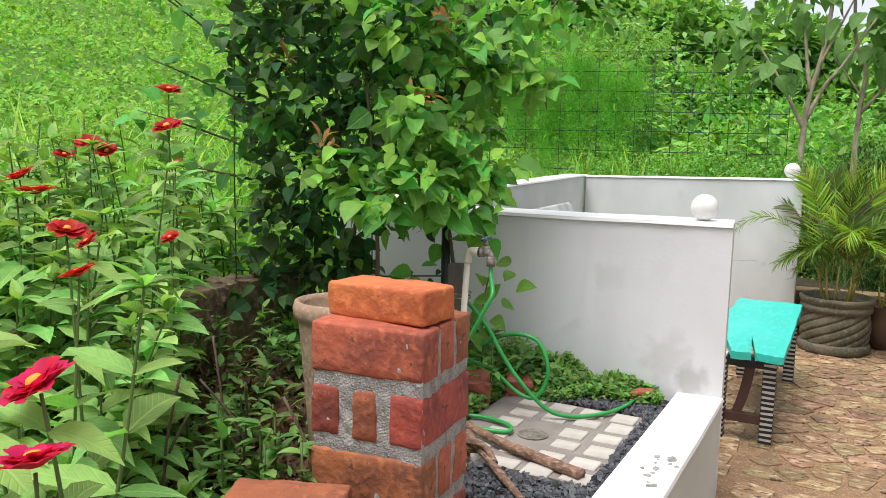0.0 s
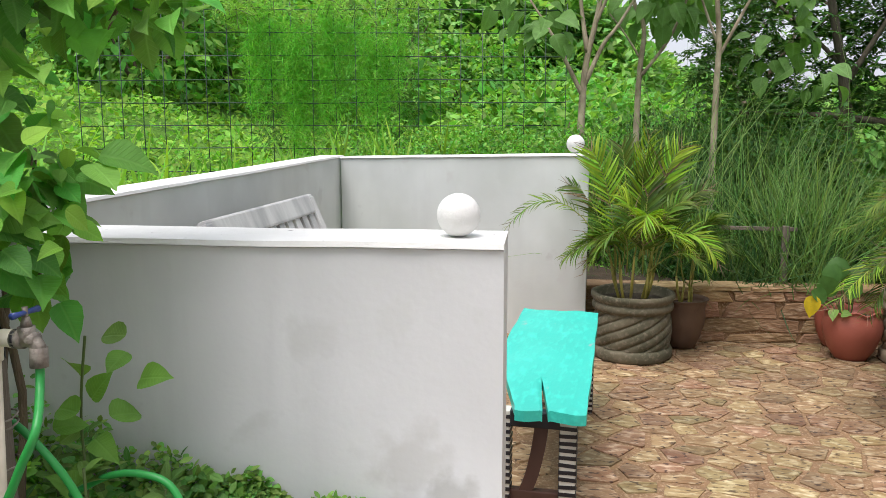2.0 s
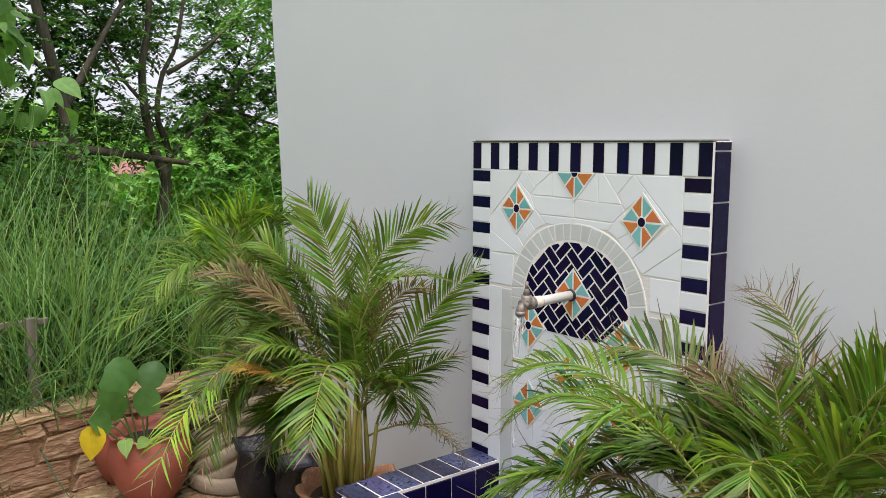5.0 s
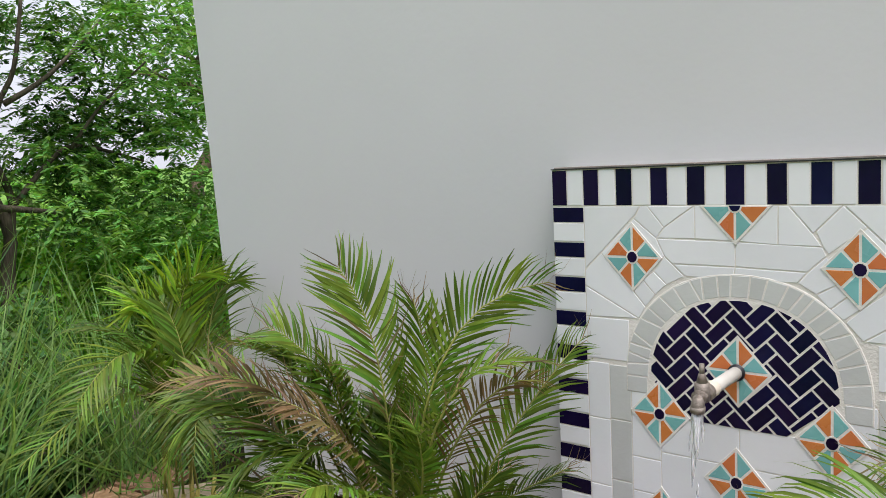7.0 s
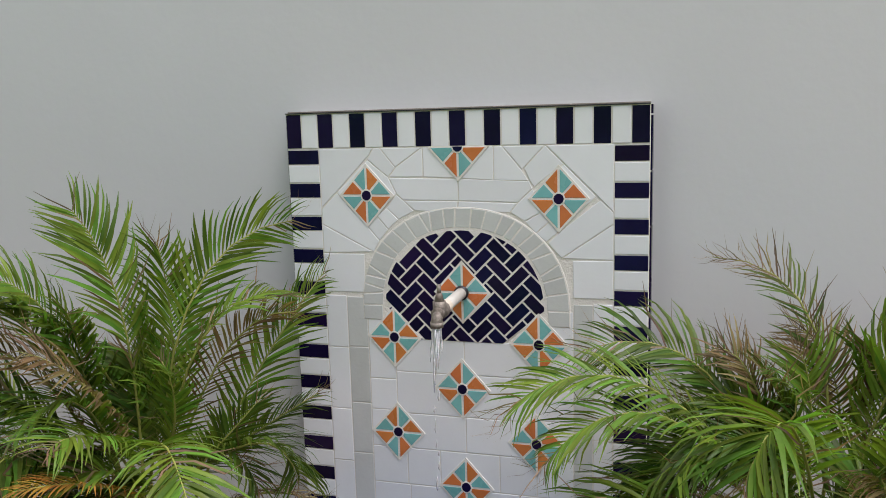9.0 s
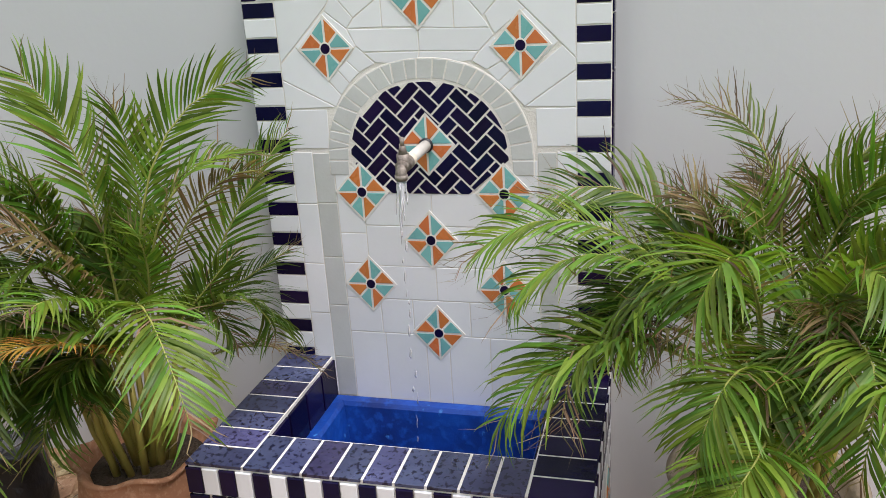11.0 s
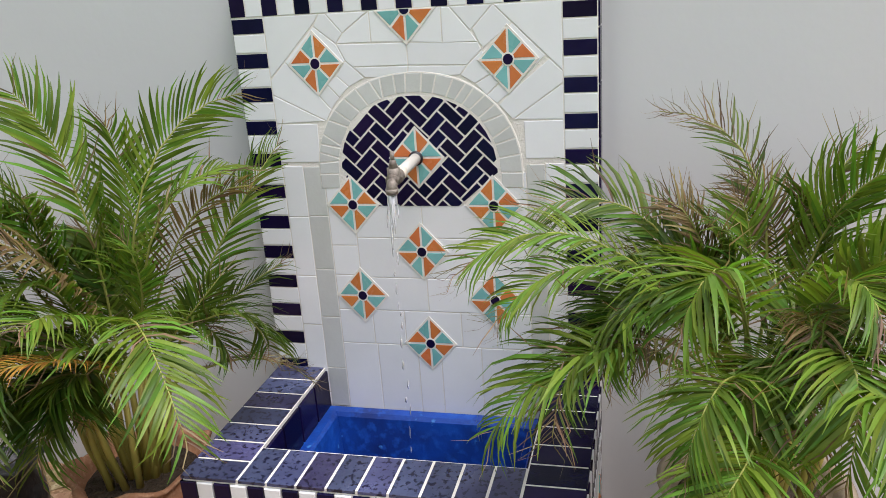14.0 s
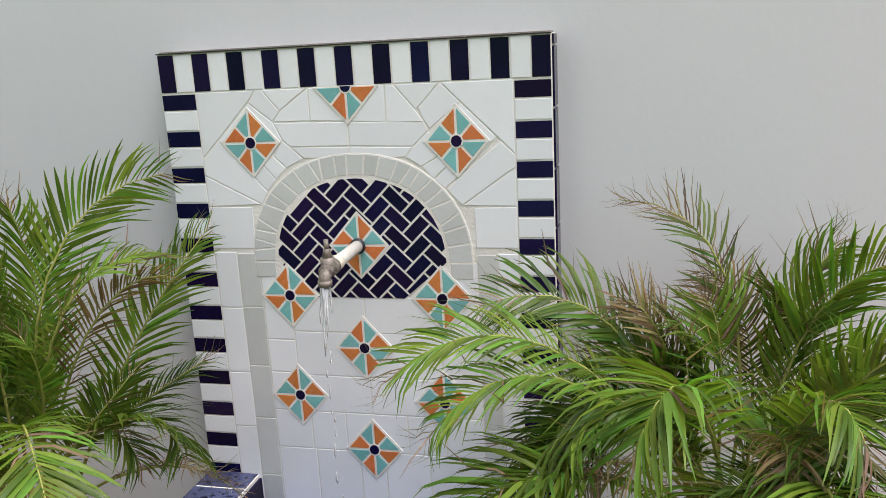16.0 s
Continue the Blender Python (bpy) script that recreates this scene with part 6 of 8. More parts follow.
def heart_shrub():
    th = empty("climbing_shrub")
    tagged(th, "large dark green shrub with heart-shaped leaves and rusty young shoots", "shrub")
    rg = np.random.default_rng(21)
    rr = random.Random(21)
    along, out = np.array([0.892, 0.452, 0]), np.array([0.452, -0.892, 0])      # along the trellis, and out of it to the south-east
    c0 = np.array([-1.51, 1.53, 0.0])
    runs = []
    for i in range(5):
        s = -0.40 + 0.14 * i
        p = c0 + along * s + out * rr.uniform(-0.05, 0.08)
        pts = [tuple(p + np.array([0, 0, 0.37]))]
        for k in range(1, 7):
            p = p + np.array([rr.uniform(-.06, .06), rr.uniform(-.05, .05), 0.26])
            pts.append(tuple(p))
        runs.append((smooth_path(pts, 3), [0.012 - 0.0004 * k for k in range(19)]))
    for run in runs:
        tubes("trunk", [run], BARK, th, 7)
    # the mass: dense, mostly in the shaded green, thinner towards the ground and the east
    n = 6600
    s = rg.uniform(-0.75, 0.66, n)
    z = rg.uniform(0.70, 1.98, n)
    o = np.abs(rg.normal(0, 0.13, n)) * np.where(rg.random(n) < 0.62, 1, -0.45) - 0.05 * np.clip((z - 1.2), 0, 1.5)
    bulge = 0.12 * np.sin(3.1 * s + 1.3 * z) + 0.10 * np.sin(5 * z + 2 * s)
    edge = 0.20 + 0.36 * np.clip((z - 1.45) / 0.7, -0.3, 1) + 0.07 * np.sin(9 * z)
    west = -0.60 + 0.05 * np.sin(7 * z)
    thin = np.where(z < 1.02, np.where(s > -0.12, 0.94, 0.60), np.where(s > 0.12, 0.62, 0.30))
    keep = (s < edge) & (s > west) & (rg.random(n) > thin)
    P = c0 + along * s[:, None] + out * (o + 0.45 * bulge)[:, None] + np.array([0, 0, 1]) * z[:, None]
    # leaf colour carries the light: lit green mostly front and east, shaded green elsewhere
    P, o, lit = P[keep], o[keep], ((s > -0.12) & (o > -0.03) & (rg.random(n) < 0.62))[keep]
    m = len(P)
    way = out * rg.normal(0.4, 0.5, m)[:, None] + along * rg.normal(0, 0.8, m)[:, None] + np.array([0, 0, -1]) * rg.uniform(-0.25, 0.9, m)[:, None]
    up = out * 0.35 + np.array([0, 0, 0.9]) + rg.normal(0, 0.7, (m, 3))
    sz = rg.uniform(0.025, 0.072, m)
    leaf_mesh("foliage", [leaf_arrays(HEART, P[~lit], way[~lit], up[~lit], sz[~lit])], L_HEARTSHADE, th, "heart-shaped leaves in the darker green of the shaded side")
    leaf_mesh("foliage", [leaf_arrays(HEART, P[lit], way[lit], up[lit], sz[lit] * 1.15)], L_HEART, th, "heart-shaped leaves in the lighter green of the lit side")
    # sprays that hang forward, lit green but shaded green low in the west: place along and out of the trellis, height,
    # reach, number of leaves
    sprays = ((-0.20, 0.30, 1.20, 0.15, 24), (-0.06, 0.36, 1.14, 0.15, 26), (0.06, 0.38, 1.20, 0.15, 26), (0.16, 0.30, 1.13, 0.14, 24), (0.24, 0.18, 1.22, 0.13, 20), (0.02, 0.36, 1.40, 0.14, 22), (0.12, 0.26, 1.34, 0.14, 20),
              (0.46, 0.0, 1.52, 0.12, 18), (0.34, 0.08, 1.56, 0.14, 20), (0.20, 0.16, 1.62, 0.16, 26), (-0.02, 0.24, 1.66, 0.17, 26), (0.10, 0.16, 1.84, 0.17, 26), (0.42, 0.02, 1.76, 0.18, 26), (-0.22, 0.16, 1.80, 0.17, 22),
              (0.60, -0.04, 1.82, 0.17, 22), (-0.36, -0.1, 0.86, 0.13, 16), (-0.22, 0.02, 0.90, 0.12, 16), (-0.44, 0.05, 1.05, 0.12, 14), (-0.40, 0.12, 1.45, 0.14, 14),
              (0.22, 0.20, 1.36, 0.12, 15), (0.29, 0.20, 1.24, 0.11, 15), (0.26, 0.18, 1.13, 0.10, 12), (0.28, 0.18, 1.03, 0.07, 6))
    for a, b, zz, r, k in sprays:
        k = int(k * 1.9)
        q = c0 + along * a + out * b + np.array([0, 0, zz])
        d = rand_dirs(k, rg, 0.25)
        Q = q + d * r * rg.uniform(0.25, 1.0, (k, 1)) * np.array([1, 1, 0.8])
        w = out * 0.4 + d * 0.8 + along * rg.normal(0, 0.55, (k, 1)) + np.array([0, 0, -0.4])
        leaf_mesh("spray", [leaf_arrays(HEART, Q, w, out * 0.4 + np.array([0, 0, 0.9]) + rg.normal(0, 0.5, (k, 3)), 0.03 + 0.075 * rg.random(k) ** 1.6)], L_HEARTSHADE if zz < 1.1 and a < 0 else L_HEART, th)
        f = max(6, k // 4)
        tipc = q + out * r * 0.7 + np.array([0, 0, r * 0.1])
        leaf_mesh("young_leaves", [leaf_arrays(HEART, tipc + rg.normal(0, 0.05, (f, 3)), rand_dirs(f, rg, 0.3) + out * 0.4 + np.array([0, 0, -0.3]), np.array([[0, 0, 0.8]] * f) + out * 0.8, rg.uniform(0.03, 0.06, f))], L_HEART_NEW, th, "pale green young leaves")
        base = c0 + along * (a * 0.8) + np.array([0, 0, zz - 0.06])
        tubes("twig", [([tuple(base), tuple((base + q) / 2 + np.array([0, 0, 0.05])), tuple(q + out * r * 0.6)], [0.005, 0.004, 0.002])], BARK, th, 5)
    for a, b, zz in ((-0.24, 0.38, 1.30), (0.12, 0.30, 1.70), (0.06, 0.42, 1.46), (-0.42, 0.2, 1.6)):
        q = c0 + along * a + out * b + np.array([0, 0, zz])
        leaf_mesh("rusty_shoot", [leaf_arrays(LANCE, q + rg.normal(0, 0.018, (12, 3)), rand_dirs(12, rg, 0.3, 0.2), np.array([[0, 0, 1.0]] * 12), rg.uniform(0.04, 0.07, 12))], L_RUST, th, "rust-coloured shoot tip")
    # bare shoots reaching to the west, with a few leaves
    sh, lv = [], []
    for a, zz, ln, tilt in ((-0.36, 1.42, 0.85, 0.75), (-0.36, 1.60, 0.8, 1.1), (-0.4, 1.35, 0.6, 0.5), (-0.3, 1.9, 0.7, 1.5), (-0.5, 1.25, 0.5, 0.4), (-0.5, 1.5, 0.6, 0.9), (-0.5, 1.15, 0.45, 0.25)):
        q = c0 + along * a + np.array([0, 0, zz])
        dv = -along * 0.9 + out * 0.25 + np.array([0, 0, tilt])
        dv /= np.linalg.norm(dv)
        pts = [q + dv * ln * k / 6 + np.array([0, 0, -0.04 * (k / 6) ** 2]) for k in range(7)]
        sh.append(([tuple(p) for p in pts], [0.006 - 0.0007 * k for k in range(7)]))
        for k in range(1, 7):
            for _ in range(3):
                lv.append(leaf_arrays(HEART, [pts[k] + rg.normal(0, 0.03, 3)], [rand_dirs(1, rg)[0] + out * 0.4], [(0.2, -0.5, 1)], [rg.uniform(0.04, 0.085)]))
    for s_ in sh:
        tubes("shoot", [s_], BARK, th, 5)
    leaf_mesh("shoot_leaves", lv, L_HEART, th)


heart_shrub()


# ---- zinnias ----
def flower_bm_blocks(c, r, rg, up):
    n_ = np.array(up) / np.linalg.norm(up)
    e1 = np.cross(n_, [0.0, 1.0, 0.1])
    e1 /= np.linalg.norm(e1)
    e2 = np.cross(n_, e1)
    rows = []
    for ring, (n, ln, lift) in enumerate(((10, 1.0, 0.30), (9, 0.84, 0.58), (6, 0.5, 1.0))):
        a = np.arange(n) * 2 * math.pi / n + rg.uniform(0, 1)
        d = np.cos(a)[:, None] * e1 + np.sin(a)[:, None] * e2 + n_ * (lift + rg.uniform(-0.12, 0.12, n))[:, None]
        rows.append(leaf_arrays(PETAL_SHAPE, np.repeat([c], n, 0) + d * r * 0.12, d, np.repeat([n_], n, 0) + rg.normal(0, 0.1, (n, 3)), r * ln * rg.uniform(0.85, 1.1, n), np.full(n, r * 0.85)))
    return rows


PETAL_SHAPE = leaf_shape([(0, 0.10, 0, 0), (0.35, 0.30, 0.02, 0.09), (0.75, 0.36, 0.03, 0.10), (0.94, 0.24, 0.0, 0.04), (1.0, 0.10, -0.04, 0.0)])


BROAD = leaf_shape([(0, 0.04, 0, 0), (0.18, 0.19, 0.015, 0.06), (0.45, 0.22, 0.01, 0.07), (0.75, 0.13, -0.05, -0.01), (1.0, 0.004, -0.16, -0.16)])


def zinnia(x, y, z, h, r, mat, seed, pairs=6, leaf=0.09, lean=0.0, bloom=True, label="red zinnia in flower on a leafy stem"):
    rg = np.random.default_rng(seed)
    th = empty("zinnia")
    tagged(th, label, "flower", group="zinnias in the bed")
    lx, ly = rg.uniform(-0.05, 0.05) + lean, rg.uniform(-0.05, 0.05)
    wx, wy = rg.uniform(-0.03, 0.03, 2)
    if bloom:
        x, y = x - lx, y - ly
    else:
        lx, ly = lx * 2.2, ly * 2.2
    pts = [np.array([x + lx * (k / 8) ** 1.5 + wx * math.sin(k * 0.39), y + ly * (k / 8) ** 1.5 + wy * math.sin(k * 0.39), z + h * k / 8]) for k in range(9)]
    tubes("stem", [([tuple(p) for p in pts], [0.0045 - 0.0003 * k for k in range(9)])], STEM, th, 6)
    bl = []
    for k in range(pairs):
        s = (k + 0.6) / (pairs + 0.05)
        q8 = min(s * 8, 7.99)
        p = pts[int(q8)] * (1 - q8 % 1) + pts[int(q8) + 1] * (q8 % 1)
        a = k * 1.57 + rg.uniform(-0.5, 0.5)
        for q in (0, math.pi):
            w = (math.cos(a + q), math.sin(a + q), rg.uniform(-0.35, 0.6))
            grow = leaf * rg.uniform(0.7, 1.3) * (0.8 + 0.5 * math.sin(s * 3))
            bl.append(leaf_arrays(BROAD, [p], [w], [(rg.uniform(-.4, .4), -0.3, 1)], [grow], [grow * rg.uniform(0.7, 1.0)]))
    if not bloom:
        n = 7
        bl.append(leaf_arrays(BROAD, np.repeat([pts[-1]], n, 0), rand_dirs(n, rg, 0.3, 0.45), np.array([[0, 0, 1.0]] * n), rg.uniform(0.4, 0.8, n) * leaf))
    leaf_mesh("leaves", bl, L_ZINNIA, th)
    if bloom:
        c = pts[-1] + np.array([0, 0, 0.004])
        tilt = (rg.uniform(-0.35, 0.45), rg.uniform(-0.75, 0.05), 1.0)
        leaf_mesh("petals", flower_bm_blocks(c, r, rg, tilt), mat, th, "layered red petals")
        k = 0.75 if r > 0.036 else 0.6
        bm = lathe_bm([(r * k * 0.34, 0.0), (r * k * 0.36, r * 0.12), (r * k * 0.25, r * 0.26), (r * k * 0.05, r * 0.30)], 12)
        eye = part("flower_eye", bm, PETAL_EYE, th, "yellow-orange flower centre", True)
        up_ = Vector(tilt).normalized()
        eye.matrix_world = Matrix.Translation(Vector(c) + up_ * r * 0.18) @ up_.to_track_quat("Z", "Y").to_matrix().to_4x4()


def on_ray(x, y, d):
    """A spot from the first eye, sideways and upwards in units of the distance ahead."""
    f, rgt = Vector((-0.4537, 0.8815, -0.133)), Vector((0.8886, 0.4577, 0.023))
    return Vector((0.014, -1.12, 1.333)) + f * d + rgt * (x * d) + Vector((-0.080, 0.108, 0.991)) * (y * d)


zi = 0
for sx, sy, d, r, m in ((-0.489, -0.176, 0.86, 0.039, PETAL), (-0.496, -0.272, 0.80, 0.039, PETAL), (-0.458, 0.016, 1.45, 0.034, PETAL_RED), (-0.442, -0.036, 1.35, 0.028, PETAL_RED), (-0.496, 0.064, 2.1, 0.045, PETAL_RED), (-0.515, 0.084, 2.3, 0.042, PETAL_RED),
                        (-0.461, 0.110, 2.5, 0.034, PETAL_RED), (-0.431, 0.125, 2.6, 0.040, PETAL_RED), (-0.408, 0.115, 2.5, 0.034, PETAL_RED), (-0.334, 0.188, 2.5, 0.040, PETAL_RED), (-0.335, 0.144, 2.45, 0.042, PETAL_RED), (-0.325, 0.098, 2.35, 0.028, PETAL_RED), (-0.331, 0.010, 2.1, 0.026, PETAL_RED), (-0.431, 0.004, 1.9, 0.03, PETAL_RED)):
    zi += 1
    p = on_ray(sx, sy, d)
    zinnia(p.x, p.y, bed(p.x, p.y), p.z - bed(p.x, p.y), r, m, 300 + zi, pairs=max(5, int((p.z - 0.4) / 0.085)), leaf=0.085 if d > 1 else 0.10)
rz = random.Random(9)
for i in range(95):
    d = rz.uniform(1.25, 3.0)
    sx = rz.uniform(-0.62, -0.345) if d > 1.6 else rz.uniform(-0.66, -0.40)
    p = on_ray(sx, 0, d)
    if d < 1.75 and sx > -0.52:
        continue
    if p.x > -1.15 and p.y > -0.25:
        continue
    h = rz.uniform(0.22, 0.55) + 0.20 * (d > 1.8) - (0.18 if d < 1.7 else 0) * rz.random()
    zinnia(p.x, p.y, bed(p.x, p.y), h, 0.03, PETAL_RED, 400 + i, pairs=int(h / 0.045), leaf=0.092, bloom=False, label="leafy green zinnia stem without a flower")
for i, (sx, sy, d) in enumerate(((-0.52, -0.10, 0.98), (-0.49, -0.05, 1.15), (-0.53, -0.02, 1.25))):
    p = on_ray(sx, sy, d)
    zinnia(p.x, p.y, bed(p.x, p.y), p.z - bed(p.x, p.y), 0.03, PETAL, 700 + i, pairs=8, leaf=0.10, bloom=False, label="leafy green zinnia stem without a flower")


# leafy stems behind the edging
for i in range(52):
    x, y = rz.uniform(-3.0, -2.18), rz.uniform(0.25, 1.75)
    h = rz.uniform(0.30, 0.62) + 0.38 * (-2.18 - x)
    zinnia(x, y, bed(x, y), h, 0.03, PETAL_RED, 800 + i, pairs=int(h / 0.05), leaf=0.098, bloom=False, label="leafy green zinnia stem without a flower")


# ---- weeds and ground cover in the bed ----
def weeds():
    rg = np.random.default_rng(33)
    n = 11000
    x, y = rg.uniform(-3.3, -0.95, n), rg.uniform(-1.0, 1.85, n)
    dens = np.array([noise.noise((a * 2.2, b * 2.2, 3.0)) for a, b in zip(x, y)])
    keep = (dens + rg.uniform(-0.35, 0.6, n) > 0.12) & ~((x > -1.42) & (y > 0.93) & (y < 1.68)) & ~((x > -1.06) & (y > 0.2) & (y < 0.5))
    x, y = x[keep], y[keep]
    m = len(x)
    P = np.stack([x, y, np.array([bed(a, b) for a, b in zip(x, y)]) + np.abs(rg.normal(0, 0.085, m))], 1)
    tagged(leaf_mesh("weeds", [leaf_arrays(SMALL, P, rand_dirs(m, rg, 0.5, 0.25), np.array([[0, 0, 1.0]] * m) + rg.normal(0, 0.3, (m, 3)), rg.uniform(0.018, 0.055, m))], L_WEED), "low green weeds over the garden soil", "weeds", kind="stuff")
    # creeping cover at the foot of the near wall
    n = 30000
    x = rg.uniform(-1.95, -0.60, n)
    depth = 0.13 + 0.24 * np.clip((-0.80 - x) / 0.45, 0, 1)
    y = 1.855 + 0.105 * (x + 1.0) - rg.random(n) ** np.where(x < -1.12, 1.0, 1.4) * np.where(x < -1.12, 0.55, depth)
    clump = np.array([noise.noise((a * 9, b * 9, 1.0)) for a, b in zip(x, y)])
    keep = (clump + rg.uniform(-0.5, 0.6, n) > -0.15 + 0.4 * (x > -0.85)) & ~((x > -1.14) & (y < 1.655))
    x, y, clump = x[keep], y[keep], clump[keep]
    n = len(x)
    hgt = 0.035 + 0.15 * np.clip((-1.05 - x) / 0.5, 0.0, 1.0) * np.clip((y - 1.60) / 0.12, 0.3, 1)
    bank = np.clip(1.0 - (1.855 + 0.105 * (x + 1.0) - y) / 0.17, 0, 1) * (0.03 + 0.065 * np.clip((-0.66 - x) / 0.40, 0, 1)) * (1 + 0.6 * clump)      # it climbs against the wall
    P = np.stack([x, y, 0.388 + rg.random(n) * hgt * (1 + clump) + bank * rg.random(n) ** 0.5 + 0.16 * np.clip((-1.45 - x) / 0.6, 0, 1)], 1)
    tagged(leaf_mesh("ground_cover", [leaf_arrays(SMALL, P, rand_dirs(n, rg, 0.6, 0.25), np.array([[0, -0.5, 1.0]] * n) + rg.normal(0, 0.3, (n, 3)), rg.uniform(0.014, 0.030, n), rg.uniform(0.018, 0.034, n))], L_COVER), "small-leaved green creeper at the foot of the wall", "ground cover", kind="stuff")
    # leafy weeds against the wall
    n = 1300
    x = rg.uniform(-1.95, -0.95, n)
    y = 1.83 + 0.105 * (x + 1.0) - rg.random(n) * 0.14
    P = np.stack([x, y, 0.39 + rg.random(n) ** 1.4 * (0.06 + 0.12 * np.clip((-0.90 - x) / 0.35, 0, 1)) * (1 + 0.45 * np.sin(23 * x))], 1)
    tagged(leaf_mesh("wall_weeds", [leaf_arrays(SMALL, P, rand_dirs(n, rg, 0.5, 0.3), np.array([[0, -0.6, 1.0]] * n) + rg.normal(0, 0.3, (n, 3)), rg.uniform(0.025, 0.05, n), rg.uniform(0.03, 0.055, n))], L_WEED), "leafy weeds growing against the wall", "weeds", kind="stuff")
    # brown leaf litter on the soil
    n = 5200
    x, y = rg.uniform(-2.05, -0.98, n), rg.uniform(-0.6, 1.1, n)
    P = np.stack([x, y, np.array([bed(a, b) for a, b in zip(x, y)]) + 0.004 + rg.random(n) * 0.03], 1)
    tagged(leaf_mesh("leaf_litter", [leaf_arrays(SMALL, P, rand_dirs(n, rg, 0.1, 0.1), np.array([[0, 0, 1.0]] * n) + rg.normal(0, 0.5, (n, 3)), rg.uniform(0.03, 0.075, n), rg.uniform(0.02, 0.05, n))], L_LITTER), "dry brown fallen leaves on the garden soil", "leaf litter", kind="stuff")
    # grass round the stake
    n = 4200
    x, y = rg.uniform(-2.1, -1.20, n), rg.uniform(0.98, 1.72, n)
    keep = ((x > -1.55) | (y > 1.36)) & ~((x > -1.14) & (y > 0.94) & (y < 1.66))
    x, y = x[keep], y[keep]
    n = len(x)
    P = np.stack([x, y, np.array([bed(a, b) for a, b in zip(x, y)])], 1)
    way = rg.normal(0, 0.5, (n, 3)) + np.array([0, 0, 1.0])
    tagged(leaf_mesh("grass", [leaf_arrays(BLADE, P, way, rg.normal(size=(n, 3)), rg.uniform(0.05, 0.13, n), rg.uniform(0.22, 0.4, n))], L_LAWN), "bright green grass round the stake", "grass", kind="stuff")
    # low bright leaves between the grass
    n = 10500
    x, y = rg.uniform(-2.1, -1.22, n), rg.uniform(1.02, 1.76, n)
    keep = (x > -1.55) | (y > 1.36)
    x, y = x[keep], y[keep]
    n = len(x)
    P = np.stack([x, y, np.array([bed(a, b) for a, b in zip(x, y)]) + rg.random(n) * 0.12], 1)
    tagged(leaf_mesh("ground_cover", [leaf_arrays(SMALL, P, rand_dirs(n, rg, 0.6, 0.3), np.array([[0.2, -0.4, 1.0]] * n) + rg.normal(0, 0.25, (n, 3)), rg.uniform(0.022, 0.060, n), rg.uniform(0.025, 0.055, n))], L_LAWN), "low bright green leaves under the shrub", "ground cover", kind="stuff")
    # a vine on the stake
    th = empty("stake_vine")
    tagged(th, "young vine with heart-shaped leaves behind the stake", "vine")
    rows = [(-1.25, 1.66, 0.38), (-1.22, 1.62, 0.55), (-1.23, 1.63, 0.72), (-1.17, 1.58, 0.90)]
    tubes("stem", [(smooth_path(rows, 4), 0.003)], STEM, th, 5)
    for k in range(13):
        q = np.array([-1.20 + rg.uniform(-0.08, 0.10), 1.60 + rg.uniform(-0.06, 0.06), rg.uniform(0.56, 0.90)])
        leaf_mesh("leaf", [leaf_arrays(HEART, [q], [rand_dirs(1, rg, 0.3, -0.4)[0]], [(0.3, -0.8, 0.8)], [rg.uniform(0.06, 0.085)])], L_HEART if k % 3 else L_WEED, th)
    # taller single weeds, and dry stalks
    rw = random.Random(29)
    more = tuple((rw.uniform(-1.55, -1.02), rw.uniform(-0.40, 0.50), rw.uniform(0.10, 0.30)) for _ in range(26)) + tuple((rw.uniform(-1.98, -1.60), rw.uniform(0.15, 1.25), rw.uniform(0.10, 0.24)) for _ in range(22))
    for i in range(9):
        wx, wy, wz = rw.uniform(-1.55, -1.0), rw.uniform(-0.4, 0.5), 0.38
        tagged(tubes('dry_stalk', [(smooth_path([(wx, wy, wz), (wx + rw.uniform(-.05, .05), wy, wz + 0.2), (wx + rw.uniform(-.1, .1), wy + rw.uniform(-.05, .05), wz + rw.uniform(0.3, 0.5))], 4), 0.0035)], BARK, None, 5), 'thin dry brown stalk among the weeds', 'stalk', group='dry stalks')
    for i, (wx, wy, h) in enumerate(((-1.37, 0.40, 0.22), (-1.22, 0.36, 0.22), (-1.42, 0.42, 0.26), (-1.52, 0.62, 0.18), (-1.28, 0.16, 0.16), (-1.15, 0.62, 0.16), (-1.10, 1.70, 0.17), (-0.88, 1.77, 0.12), (-1.30, 1.62, 0.25), (-1.14, 1.50, 0.30), (-1.20, 0.05, 0.15), (-1.6, 0.2, 0.25), (-1.45, 0.0, 0.22)) + more):
        th = empty("weed_plant")
        tagged(th, "single leafy green weed in the bed", "weed", group="tall weeds")
        tubes("stem", [([(wx, wy, bed(wx, wy)), (wx + 0.01, wy, bed(wx, wy) + h * 0.5), (wx + 0.015, wy - 0.01, bed(wx, wy) + h)], 0.003)], STEM, th, 5)
        k = 16
        z = bed(wx, wy) + h * rg.uniform(0.25, 1.0, k)
        P = np.stack([np.full(k, wx + 0.01), np.full(k, wy), z], 1)
        leaf_mesh("leaves", [leaf_arrays(BROAD, P, rand_dirs(k, rg, 0.7, 0.3), np.array([[0, 0, 1.0]] * k), rg.uniform(0.03, 0.075, k), rg.uniform(0.04, 0.08, k))], L_WEED, th)


weeds()


